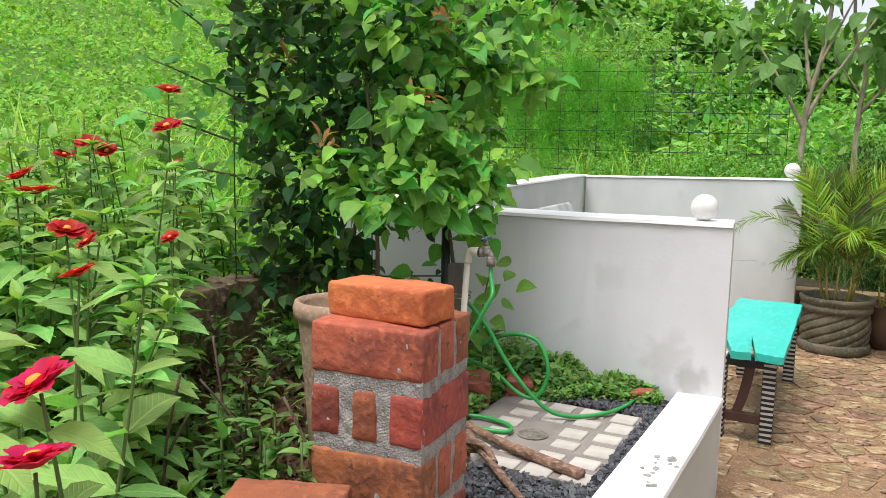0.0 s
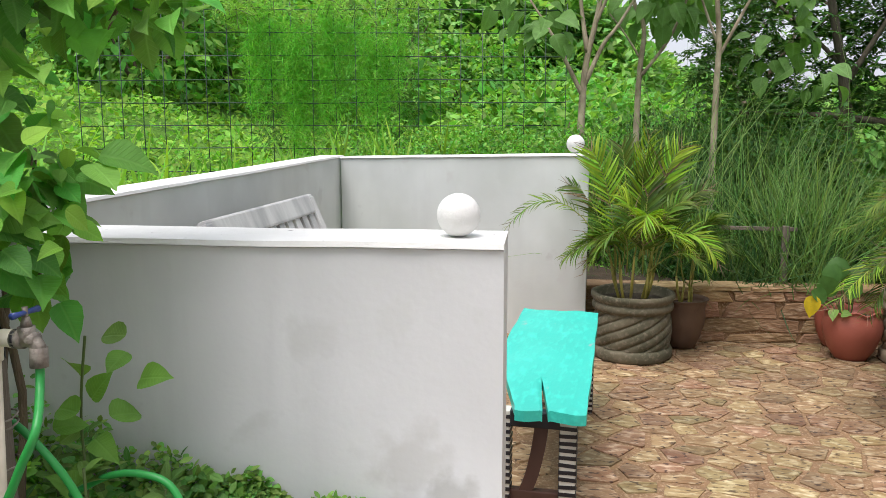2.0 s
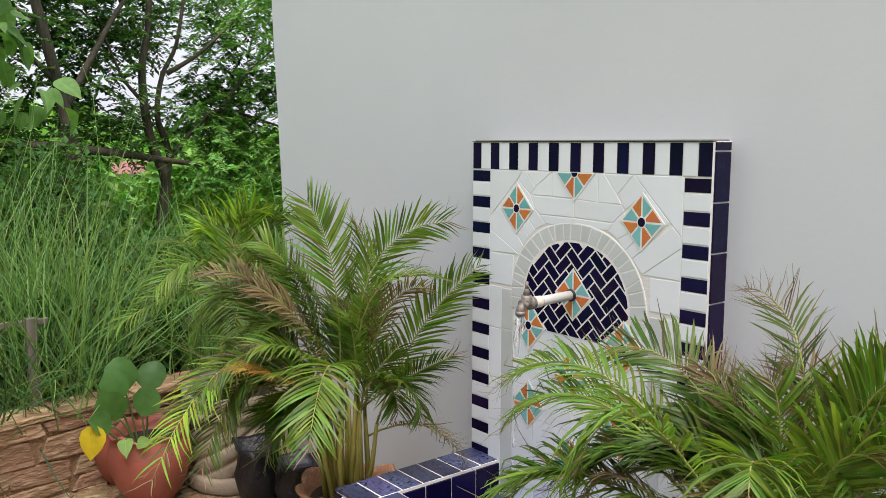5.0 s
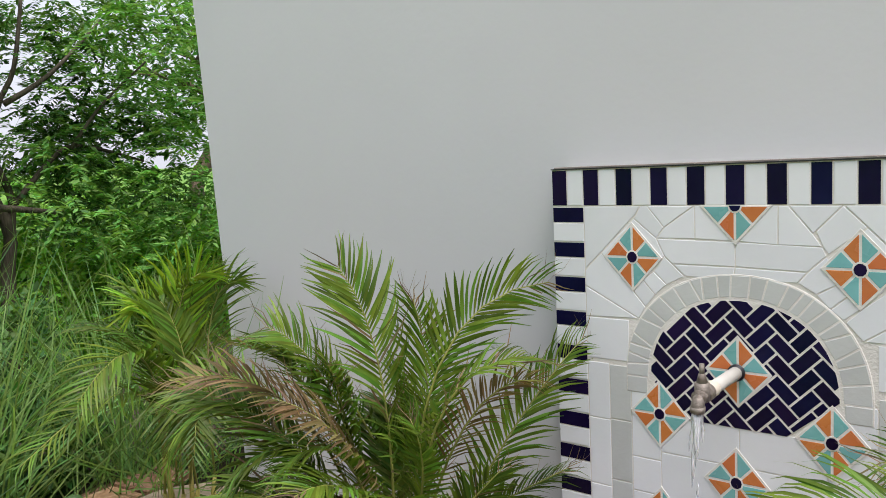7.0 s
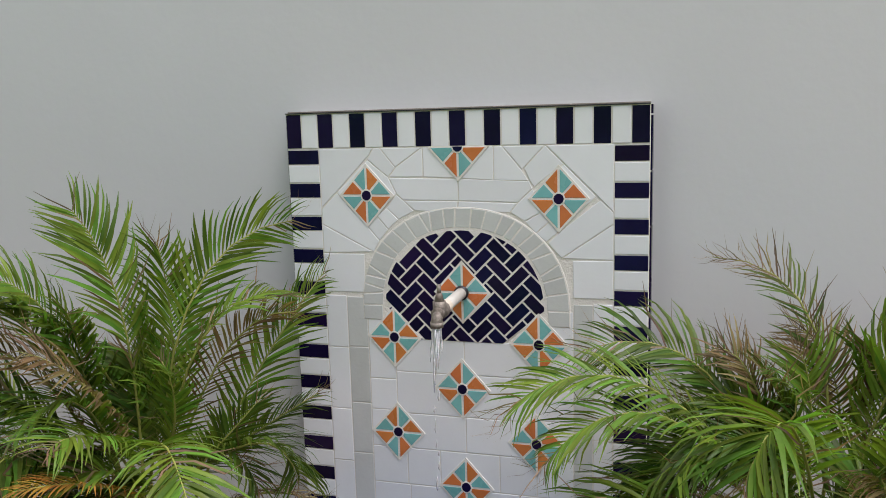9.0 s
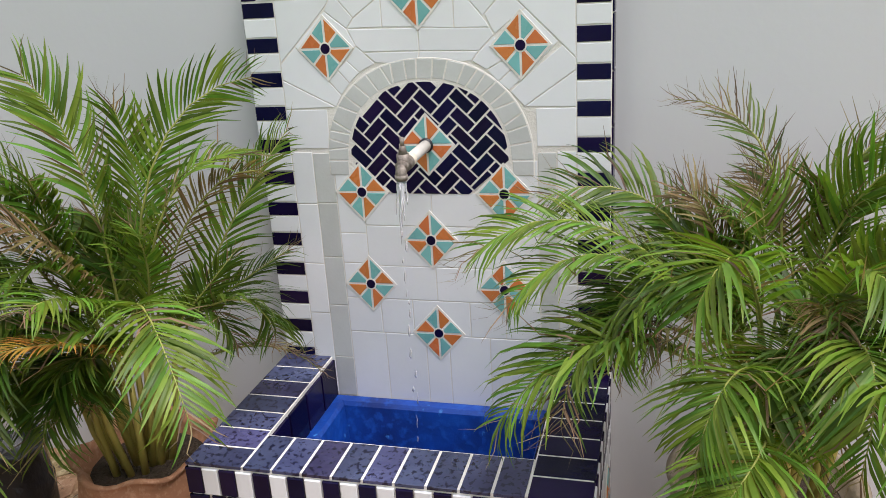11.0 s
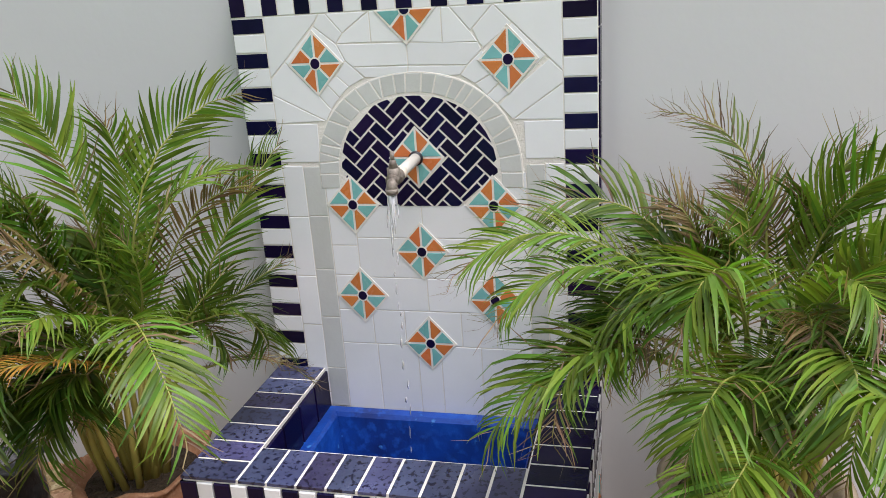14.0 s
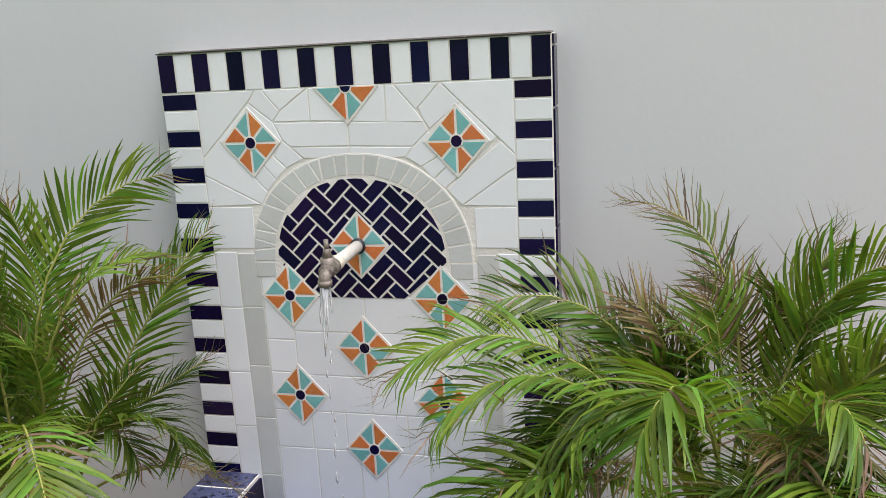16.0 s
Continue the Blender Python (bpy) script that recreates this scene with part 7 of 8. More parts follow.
# rough edging stones along the bed
for i in range(6):
    k = (i + 0.5) / 6
    ex, ey = -2.05, 0.12 + 1.48 * k
    st = part("edging_stone", brick_bm(0.26, 0.13, 0.23, 60 + 7 * i, 0.014), EDGING)
    st.matrix_world = pose(ex, ey, 0.685, 3 * (i % 2), 2, 90 + 4 * (i % 2))
    tagged(st, "rough brown edging block among the weeds", "stone", group="edging stones")
bag = part("plastic_sheet", brick_bm(0.19, 0.13, 0.05, 91, 0.025), BLUEBAG)
bag.matrix_world = pose(-1.755, 1.60, bed(-1.755, 1.60) + 0.10, 14, 0, 10)
tagged(bag, "crumpled faded blue plastic sheet on the ground", "plastic")


# ---- planting and trees beyond the walls ----
def blades(name, spots, h0, h1, lean, w, mat, label, seed, per=60, category="grass", spread=0.12):
    rg = np.random.default_rng(seed)
    B = []
    for x, y, z, k in spots:
        n = int(per * k)
        P = np.stack([x + rg.normal(0, spread, n), y + rg.normal(0, spread, n), np.full(n, z)], 1)
        way = rg.normal(0, lean, (n, 3)) + np.array([0, 0, 1.0])
        ln = rg.uniform(h0, h1, n) * (0.8 + 0.3 * k)
        B.append(leaf_arrays(TALLBLADE, P, way, rg.normal(size=(n, 3)), ln, np.full(n, w) * rg.uniform(0.7, 1.2, n)))
    return tagged(leaf_mesh(name, B, mat), label, category, kind="stuff")


RANK = [(-3.55, 1.79), (-3.37, 1.45), (-3.85, 2.36), (-3.0, 1.5), (-3.3, 2.0), (-2.9, 1.05), (-3.7, 1.3)]
TALLBLADE = leaf_shape([(0, 0.5, 0, 0), (0.3, 0.5, 0.015, 0.016), (0.6, 0.42, -0.02, -0.019), (0.82, 0.28, -0.09, -0.09), (1.0, 0.03, -0.2, -0.2)])
rb = random.Random(14)
clumps = [(rb.uniform(-0.2, 1.0), rb.uniform(5.55, 6.3)) for _ in range(15)]
blades("tall_grass", [(x, y, 0.28, rb.uniform(0.6, 1.2)) for x, y in clumps], 0.6, 1.5, 0.36, 0.0052, L_GRASS, "tall thin ornamental grass behind the stone ledge", 51, 26, spread=0.08)
# shade between the blades is put into the colour of these inner stems
blades("shaded_grass", [(x + rb.uniform(-.1, .1), y + 0.12, 0.26, rb.uniform(0.6, 1.0)) for x, y in clumps], 0.5, 1.2, 0.42, 0.006, L_GRASSDARK, "grass stems deep in the tall grass, coloured darker as shade", 57, 34, spread=0.12)
blades("arching_grass", [(rb.uniform(0.55, 1.7), rb.uniform(5.42, 5.85), 0.30, rb.uniform(0.7, 1.1)) for _ in range(15)], 0.5, 0.95, 0.50, 0.0062, L_GRASS, "arching grass hanging over the stone ledge", 52, 60)
# same shaded green low at the ledge, for the dark under the grass
blades("ledge_grass", [(rb.uniform(0.1, 1.7), rb.uniform(5.40, 5.6), 0.28, rb.uniform(0.5, 0.9)) for _ in range(12)], 0.3, 0.6, 0.6, 0.006, L_GRASSDARK, "matted grass along the stone ledge in the shaded green", 58, 60)
blades("broad_grass", [(-2.6 + 0.28 * i, 6.3 + 0.1 * (i % 3), 0.3, 0.8) for i in range(5)] + [(-2.80 - 0.1 * (i % 2), 3.0 + 0.5 * i, 0.25, 0.8) for i in range(6)], 0.70, 1.02, 0.22, 0.032, L_HILL, "broad-bladed bright grass outside the wall", 53, 20)
blades("meadow_grass", [(-3.2 - rb.random() * 3.0, -0.4 + 4.5 * rb.random(), 0.35, rb.uniform(0.7, 1.2)) for _ in range(34)], 0.5, 1.0, 0.35, 0.026, L_HILL, "rank green grass beyond the flower bed", 54, 40)

blades("rank_grass", [(x, y, 0.45, 1.0) for x, y in RANK], 0.55, 1.0, 0.30, 0.030, L_LAWN, "tall broad-bladed pale grass behind the flowers", 59, 26, spread=0.16)


def branch_tree(name, x, y, z, height, r0, seed, levels, split, bark, lean=(0, 0), first=0.35, label="", group="", angle=0.6):
    """A tapered trunk that forks into limbs and twigs; returns the thing and the twig tips."""
    rg = random.Random(seed)
    th = empty(name)
    tagged(th, label, "tree", group=group)
    tips, limbs = [], []

    def grow(p, d, ln, r, lv):
        pts, q, dd = [p.copy()], p.copy(), d.copy()
        for k in range(5):
            dd = (dd + Vector((rg.uniform(-.13, .13), rg.uniform(-.13, .13), rg.uniform(-.03, .07)))).normalized()
            q = q + dd * ln / 5
            pts.append(q.copy())
        limbs.append((pts, [r * (1 - 0.09 * k) for k in range(6)], lv))
        tips.extend((t.copy(), lv) for t in pts[2:] if lv <= 1)
        if lv == 0:
            return
        for c in range(split if lv > 1 else split + 1):
            w = Vector((rg.uniform(-1, 1), rg.uniform(-1, 1), rg.uniform(-0.25, 0.6))).normalized()
            nd = (dd * (1 - angle * 0.5) + w * angle).normalized()
            grow(pts[-1] if c < 2 else pts[3], nd, ln * rg.uniform(0.62, 0.86), r * 0.58, lv - 1)
    grow(Vector((x, y, z)), Vector((lean[0], lean[1], 1)).normalized(), height * first, r0, levels)
    big = [(a, b) for a, b, lv in limbs if lv == levels]
    tubes("trunk", big, bark, th, 10)
    for lv in range(levels - 1, -1, -1):
        rows = [(a, b) for a, b, l2 in limbs if l2 == lv]
        if lv >= 1 and len(rows) < 12:
            for rw in rows:
                tubes("limb", [rw], bark, th, 7)
        elif rows:
            tagged(tubes("fine_branching", rows, bark, th, 5), kind="stuff")
    return th, tips


def crown(th, tips, per, r, size, mat, seed, shape=FLAKE, droop=0.3, flat=0.9):
    rg = np.random.default_rng(seed)
    T = np.array([tuple(t) for t, lv in tips])
    n = len(T) * per
    P = np.repeat(T, per, 0) + rg.normal(0, r, (n, 3)) * np.array([1, 1, flat])
    way = rand_dirs(n, rg) + np.array([0, 0, -droop])
    up = np.array([[0, 0, 1.0]] * n) + rg.normal(0, 0.5, (n, 3))
    leaf_mesh("crown", [leaf_arrays(shape, P, way, up, rg.uniform(0.6, 1.25, n) * size)], mat, th)


def limb_tree(name, label, group, bark, trunk, limbs, r0, r1):
    """A tree from its main lines: trunk and limbs as runs of points, tapering."""
    th = empty(name)
    tagged(th, label, "tree", group=group)

    def run(nm, pts, a, b):
        q = smooth_path(pts, 4)
        tubes(nm, [(q, [a + (b - a) * i / (len(q) - 1) for i in range(len(q))])], bark, th, 9)
    run("trunk", trunk, r0, r1)
    for pts, a in limbs:
        run("limb", pts, a, a * 0.4)
    return th


def big_leaves(th, spots, per, r, size, seed):
    """Large hanging leaves on thin twigs round each spot."""
    rg = np.random.default_rng(seed)
    for x, y, z in spots:
        c = np.array([x, y, z])
        d = rand_dirs(per, rg, 0.2)
        P = c + d * r * rg.uniform(0.2, 1.0, (per, 1))
        for q in range(per):
            leaf_mesh("leaf", [leaf_arrays(HEART, [P[q]], [d[q] * 0.7 + np.array([0, 0, -0.55])], [np.array([0, -0.5, 1.0]) + rg.normal(0, 0.3, 3)], [rg.uniform(0.6, 1.2) * size])], L_TEAK, th)


# slim pale-barked trees with big leaves behind the palms
SLIM = "slim pale-barked young tree with large drooping leaves"
th = limb_tree("teak_sapling", SLIM, "slim trees", PALEBARK, [(-0.54, 6.7, 0.1), (-0.55, 6.7, 0.8), (-0.54, 6.7, 1.45), (-0.51, 6.7, 1.77), (-0.42, 6.7, 2.22), (-0.36, 6.75, 3.0)],
               [([(-0.54, 6.7, 1.48), (-0.66, 6.66, 1.72), (-0.76, 6.68, 1.91), (-0.95, 6.7, 2.2)], 0.020), ([(-0.53, 6.7, 1.55), (-0.40, 6.7, 1.85), (-0.28, 6.7, 2.01), (-0.05, 6.75, 2.4)], 0.020), ([(-0.51, 6.7, 1.80), (-0.56, 6.72, 2.1), (-0.62, 6.75, 2.6)], 0.022), ([(-0.48, 6.7, 1.95), (-0.35, 6.65, 2.25), (-0.2, 6.6, 2.6)], 0.016)], 0.035, 0.015)
big_leaves(th, [(-0.95, 6.7, 2.10), (-0.80, 6.6, 1.95), (-0.6, 6.75, 2.5), (-0.10, 6.75, 2.45), (-1.15, 6.7, 2.35), (-0.3, 6.7, 2.75), (-0.72, 6.7, 2.7), (-1.05, 6.9, 2.7)], 16, 0.26, 0.16, 160)
th = limb_tree("teak_sapling", SLIM, "slim trees", PALEBARK, [(-0.13, 6.9, 0.1), (-0.13, 6.9, 1.32), (-0.12, 6.9, 1.68), (-0.10, 6.9, 2.0), (-0.20, 6.9, 2.27), (-0.25, 6.9, 3.0)],
               [([(-0.12, 6.9, 1.62), (0.08, 6.88, 1.89), (0.20, 6.88, 2.17), (0.35, 6.9, 2.6)], 0.015), ([(-0.11, 6.9, 1.75), (-0.24, 6.88, 1.95), (-0.36, 6.85, 2.1)], 0.010)], 0.027, 0.012)
big_leaves(th, [(0.05, 6.9, 2.45), (0.30, 6.9, 2.40), (-0.3, 6.9, 2.85), (0.05, 6.8, 2.2), (0.15, 7.3, 2.1), (0.3, 7.4, 2.35), (-0.05, 7.4, 2.15), (0.05, 7.5, 2.4), (-0.2, 7.4, 2.3), (0.2, 7.5, 2.25)], 15, 0.24, 0.155, 161)
th = limb_tree("teak_sapling", SLIM, "slim trees", PALEBARK, [(0.45, 6.9, 0.1), (0.45, 6.9, 1.5), (0.455, 6.9, 1.87), (0.42, 6.9, 2.3), (0.40, 6.9, 3.0)],
               [([(0.45, 6.9, 1.75), (0.65, 6.88, 2.16), (0.75, 6.88, 2.32), (0.95, 6.9, 2.7)], 0.014), ([(0.45, 6.9, 1.85), (0.28, 6.88, 2.3), (0.2, 6.9, 2.8)], 0.012)], 0.027, 0.014)
big_leaves(th, [(0.60, 7.0, 2.5), (0.35, 7.1, 2.3), (0.9, 7.0, 2.35), (1.0, 7.1, 1.95), (1.1, 7.2, 2.2), (0.85, 7.2, 1.8), (1.2, 7.1, 1.65)], 14, 0.24, 0.14, 162)


def sprigs(th, spots, per, r, size, mat, seed, name="sprig"):
    """Fine leaf sprays: each spot carries flat twigs with two ranks of small leaves."""
    rg = np.random.default_rng(seed)
    for x, y, z in spots:
        B = []
        for k in range(per):
            p = np.array([x, y, z]) + rg.normal(0, r, 3) * np.array([1, 1, 0.7])
            d = rand_dirs(1, rg, 0.4, -0.15)[0]
            n = 12
            tt = np.linspace(0.1, 1, n)[:, None]
            Q = p + d * tt * size * 4.0 + np.array([0, 0, -0.25]) * (tt ** 2) * size * 2.5
            side = np.cross(d, [0, 0, 1.0])
            side /= np.linalg.norm(side) + 1e-9
            for s in (-1, 1):
                B.append(leaf_arrays(LEAFSMALL, Q, side * s + d * 0.5 + rg.normal(0, 0.15, (n, 3)) + np.array([0, 0, -0.15]), np.array([[0, 0, 1.0]] * n) + rg.normal(0, 0.3, (n, 3)), rg.uniform(0.7, 1.2, n) * size))
        leaf_mesh(name, B, mat, th)


LEAFSMALL = (np.array([(0, 0, 0), (-0.2, 0.45, 0.04), (0, 1, -0.08), (0.2, 0.45, 0.04)], float), np.array([(0, 3, 2), (0, 2, 1)], int))
rt2 = random.Random(44)


def spots(n, x0, x1, y0, y1, z0, z1, gaps=()):
    got = []
    while len(got) < n:
        p = (rt2.uniform(x0, x1), rt2.uniform(y0, y1), rt2.uniform(z0, z1))
        if all((p[0] - gx) ** 2 + (p[2] - gz) ** 2 > gr * gr for gx, gz, gr in gaps):
            got.append(p)
    return got


# dark spreading trees by the house corner, low-branched
DARK = "dark spreading tree with crooked limbs and fine leaves"
GAPS = ((2.58, 2.01, 0.30), (2.24, 1.86, 0.24), (2.2, 1.05, 0.35), (1.75, 2.5, 0.12), (2.9, 2.5, 0.12), (2.45, 2.9, 0.15))
th = limb_tree("spreading_tree", DARK, "spreading trees", DARKBARK, [(2.40, 8.6, 0.0), (2.44, 8.6, 0.75), (2.48, 8.6, 1.05), (2.38, 8.6, 1.34), (2.33, 8.6, 1.66), (2.33, 8.6, 1.97), (2.39, 8.6, 2.28), (2.45, 8.6, 3.2)],
               [([(2.48, 8.6, 1.02), (2.52, 8.62, 1.28), (2.45, 8.65, 1.56), (2.50, 8.65, 1.88), (2.61, 8.6, 2.14), (2.70, 8.6, 2.6)], 0.030), ([(2.38, 8.6, 1.62), (2.24, 8.58, 1.75), (2.15, 8.6, 1.9), (2.0, 8.6, 2.3)], 0.018), ([(2.50, 8.6, 1.2), (2.75, 8.55, 1.5), (2.95, 8.5, 1.62), (3.44, 8.5, 1.5)], 0.022), ([(2.52, 8.6, 1.9), (2.8, 8.5, 2.1), (3.2, 8.5, 2.5)], 0.022), ([(2.9, 8.5, 1.6), (3.1, 8.4, 1.9), (3.4, 8.3, 2.2)], 0.015)], 0.052, 0.020)
sprigs(th, spots(70, 1.9, 3.6, 8.55, 9.5, 1.45, 3.0, GAPS), 11, 0.15, 0.065, L_TREE, 171)
# lighter green on the east side paints the sunlit part of the crown
sprigs(th, spots(70, 2.65, 4.6, 7.8, 9.0, 0.9, 2.9, GAPS), 11, 0.16, 0.065, L_FARTREE, 172)
th = limb_tree("spreading_tree", DARK, "spreading trees", DARKBARK, [(1.72, 8.3, 0.0), (1.70, 8.3, 1.12), (1.69, 8.3, 1.35), (1.67, 8.3, 1.52), (1.62, 8.3, 1.8), (1.45, 8.3, 2.6)],
               [([(1.70, 8.3, 1.30), (1.97, 8.38, 1.28), (2.34, 8.45, 1.23), (2.75, 8.5, 1.17)], 0.042), ([(1.70, 8.3, 1.32), (1.45, 8.35, 1.33), (0.8, 8.4, 1.36)], 0.045), ([(1.67, 8.3, 1.6), (1.86, 8.3, 1.95), (2.01, 8.3, 2.22), (2.25, 8.3, 2.6)], 0.030), ([(1.64, 8.3, 1.75), (1.3, 8.3, 2.1), (0.95, 8.3, 2.4)], 0.022)], 0.075, 0.032)
sprigs(th, spots(100, 0.5, 2.1, 8.35, 9.3, 1.25, 2.9, GAPS), 11, 0.15, 0.065, L_TREE, 173)
sprigs(th, spots(26, 0.6, 1.62, 7.8, 8.6, 0.75, 1.45), 11, 0.15, 0.065, L_TREE, 174)
for i, (x, y, h, r, lean, m, per) in enumerate(((1.1, 12.2, 4.6, 0.10, (0.12, 0.0), L_FARTREE, 7), (5.2, 10.6, 4.4, 0.12, (-0.2, -0.1), L_TREE, 18))):
    th, tips = branch_tree("spreading_tree", x, y, 0.05, h, r, 74 + 3 * i, 4, 2, BARK, lean, 0.30, DARK, "spreading trees", 0.95)
    crown(th, [t for t in tips if t[0].z > 0.9], per, 0.30, 0.085, m, 171 + i)


def bush(name, x, y, z, rx, ry, rz, n, size, mat, seed, label, shape=FLAKE, category="bush"):
    """An uneven mass of leaves on a few stems."""
    rg = np.random.default_rng(seed)
    th = empty(name)
    tagged(th, label, category)
    rr = random.Random(seed)
    runs = []
    for k in range(5):
        a = rr.uniform(0, 6.28)
        runs.append(([(x, y, z - 0.05), (x + rx * 0.35 * math.cos(a), y + ry * 0.35 * math.sin(a), z + rz * 0.6), (x + rx * 0.6 * math.cos(a), y + ry * 0.6 * math.sin(a), z + rz * 1.2)], [0.02 * rz, 0.015 * rz, 0.008 * rz]))
    for run in runs:
        tubes("stem", [run], BARK, th, 6)
    d = rand_dirs(n, rg)
    lump = np.array([1 + 0.42 * noise.noise(Vector((a * 1.9 + seed, b * 1.9, c * 1.9))) + 0.22 * noise.noise(Vector((a * 5 + seed, b * 5, c * 5))) for a, b, c in d])
    rad = lump * rg.uniform(0.35, 1.0, n) ** 0.45
    P = np.array([x, y, z + rz * 0.75]) + d * rad[:, None] * np.array([rx, ry, rz])
    P[:, 2] = np.maximum(P[:, 2], z + 0.02)
    way = d * 0.7 + rg.normal(0, 0.6, (n, 3)) + np.array([0, 0, -0.15])
    up = np.array([[0, 0, 1.0]] * n) + d * 0.7 + rg.normal(0, 0.3, (n, 3))
    leaf_mesh("crown", [leaf_arrays(shape, P, way, up, rg.uniform(0.6, 1.3, n) * size)], mat, th)
    return th


# dark undergrowth behind the tall grass
for i, (x, y) in enumerate(((0.5, 7.5), (1.2, 7.3), (1.75, 7.5), (-0.1, 7.7), (0.8, 8.4), (0.2, 8.6), (3.6, 9.6), (4.2, 9.4), (1.4, 9.6))):
    bush("undergrowth", x, y, 0.05, 0.55, 0.4, 0.72 if i != 2 else 0.42, 5200, 0.055, L_TREE, 110 + i, "dark leafy undergrowth behind the tall grass")

for i, (x, y) in enumerate(((2.75, 8.9), (3.35, 8.7), (4.0, 8.6), (4.7, 8.8))):
    bush("corner_bush", x, y, -0.05, 0.5, 0.4, 0.62, 5200, 0.055, L_HILL, 130 + i, "light green leafy bush under the spreading tree")

for i, x in enumerate((0.25, 0.6, 0.95, 1.3)):
    bush("ledge_undergrowth", x, 5.72 + 0.05 * (i % 2), 0.28, 0.24, 0.16, 0.26, 1500, 0.05, L_TREE, 140 + i, "dark leafy undergrowth just behind the ledge")

# low hedge and feathery creeper at the wire fence behind the back wall
trellis("wire_fence", (-4.9, 6.68), (-0.75, 7.73), 0.25, 2.25, 0.185, 0.0042, "dark wire mesh fence behind the garden wall", "")
for i, (x, y) in enumerate(((-1.75, 6.55), (-1.25, 6.5), (-0.8, 6.35), (-0.35, 6.3), (-2.2, 6.9))):
    bush("hedge_bush", x, y, 0.1, 0.42, 0.34, 0.62 + 0.04 * (i % 2), 9000, 0.038, L_BUSH, 80 + i, "low rounded green bush along the fence")


def feathery_creeper():
    rg = np.random.default_rng(90)
    th = empty("feathery_creeper")
    tagged(th, "bright green feathery creeper hanging over the wire fence", "creeper")
    for c in range(20):
        xc = -3.46 + 1.32 * (c + rg.random() * 0.5) / 20
        fold = 0.5 + 0.5 * math.sin(c * 1.35)
        B = []
        for k in range(int(8 + 18 * fold)):
            x = xc + rg.normal(0, 0.03)
            y = 7.10 + 0.253 * (x + 3.25) + 0.10 - 0.12 * fold + rg.normal(0, 0.04)
            top = 2.14 + 0.08 * math.sin(c * 0.7) + rg.normal(0, 0.08) - 0.25 * max(0.0, (c - 14) / 6) * rg.random()
            ln = rg.uniform(0.4, 1.3) if 2 < c < 10 else rg.uniform(0.2, 1.0)
            n = int(100 * ln)
            t = rg.random(n)
            P = np.stack([x + 0.03 * np.sin(6 * t + k) + rg.normal(0, 0.018, n), y + rg.normal(0, 0.03, n), top - t * ln + rg.normal(0, 0.03, n)], 1)
            B.append(leaf_arrays(NEEDLE, P, rand_dirs(n, rg, 0.0, -0.7), rg.normal(size=(n, 3)), rg.uniform(0.05, 0.11, n)))
        leaf_mesh("drape", B, L_FERN, th)
    # loose runners along the top wire
    for k in range(26):
        x = rg.uniform(-3.7, -2.0)
        y, z = 7.10 + 0.253 * (x + 3.25), 2.16 + rg.uniform(-0.05, 0.08)
        a = rg.uniform(-1, 1)
        rows = [(x, y, z), (x + 0.12 * a, y - 0.06, z + rg.uniform(0.05, 0.16)), (x + 0.30 * a, y - 0.10, z + rg.uniform(-0.05, 0.10))]
        run = np.array(smooth_path(rows, 10), float)
        n = len(run)
        tw = tubes("runner", [([tuple(v) for v in run], 0.004)], STEM, th, 4)
        leaf_mesh("runner_leaf", [leaf_arrays(NEEDLE, np.repeat(run, 5, 0) + rg.normal(0, 0.015, (n * 5, 3)), rand_dirs(n * 5, rg, 0.2, 0.0), rg.normal(size=(n * 5, 3)), rg.uniform(0.05, 0.09, n * 5))], L_LAWN, tw)
    # dark tree-leaf green behind the drapes paints the shade in their folds
    n = 5000
    x = rg.uniform(-3.5, -2.1, n)
    P = np.stack([x, 7.10 + 0.253 * (x + 3.25) + 0.26 + rg.normal(0, 0.04, n), rg.uniform(1.0, 2.12, n)], 1)
    leaf_mesh("inner_growth", [leaf_arrays(NEEDLE, P, rand_dirs(n, rg, 0.0, -0.5), rg.normal(size=(n, 3)), rg.uniform(0.06, 0.12, n))], L_TREE, th, "dark shaded growth inside the creeper")


feathery_creeper()


def meadow():
    """Leafy cover of the hillside, in clumps, thinner with distance."""
    rg = np.random.default_rng(95)
    B = []
    for dist0, dist1, n, size in ((4.5, 9, 52000, 0.05), (9, 18, 60000, 0.095), (18, 42, 52000, 0.22)):
        d = np.sqrt(rg.uniform(dist0 ** 2, dist1 ** 2, n))
        a = rg.uniform(radians(78), radians(172), n)
        x, y = d * np.cos(a), -0.5 + d * np.sin(a)
        lump = np.array([max(0.0, noise.noise((u * 0.55, v * 0.55, 0.0)) + 0.45 * noise.noise((u * 1.7, v * 1.7, 4.0)) + 0.25) for u, v in zip(x, y)])
        keep = ~((x > -2.9) & (y < 6.2)) & ~((x > -0.9) & (y < 7.4))
        z = np.array([land(u, v) for u, v in zip(x, y)]) + lump * rg.random(n) ** 0.5 * (0.35 + 0.03 * d)
        P = np.stack([x, y, z], 1)[keep]
        m = len(P)
        B.append(leaf_arrays(FLAKE, P, rand_dirs(m, rg, 0.3, 0.25), np.array([[0.3, -0.5, 1.0]] * m) + rg.normal(0, 0.4, (m, 3)), rg.uniform(0.6, 1.3, m) * size))
    tagged(leaf_mesh("meadow", B, L_HILL), "bright green leafy growth covering the hillside", "meadow", kind="stuff")


meadow()

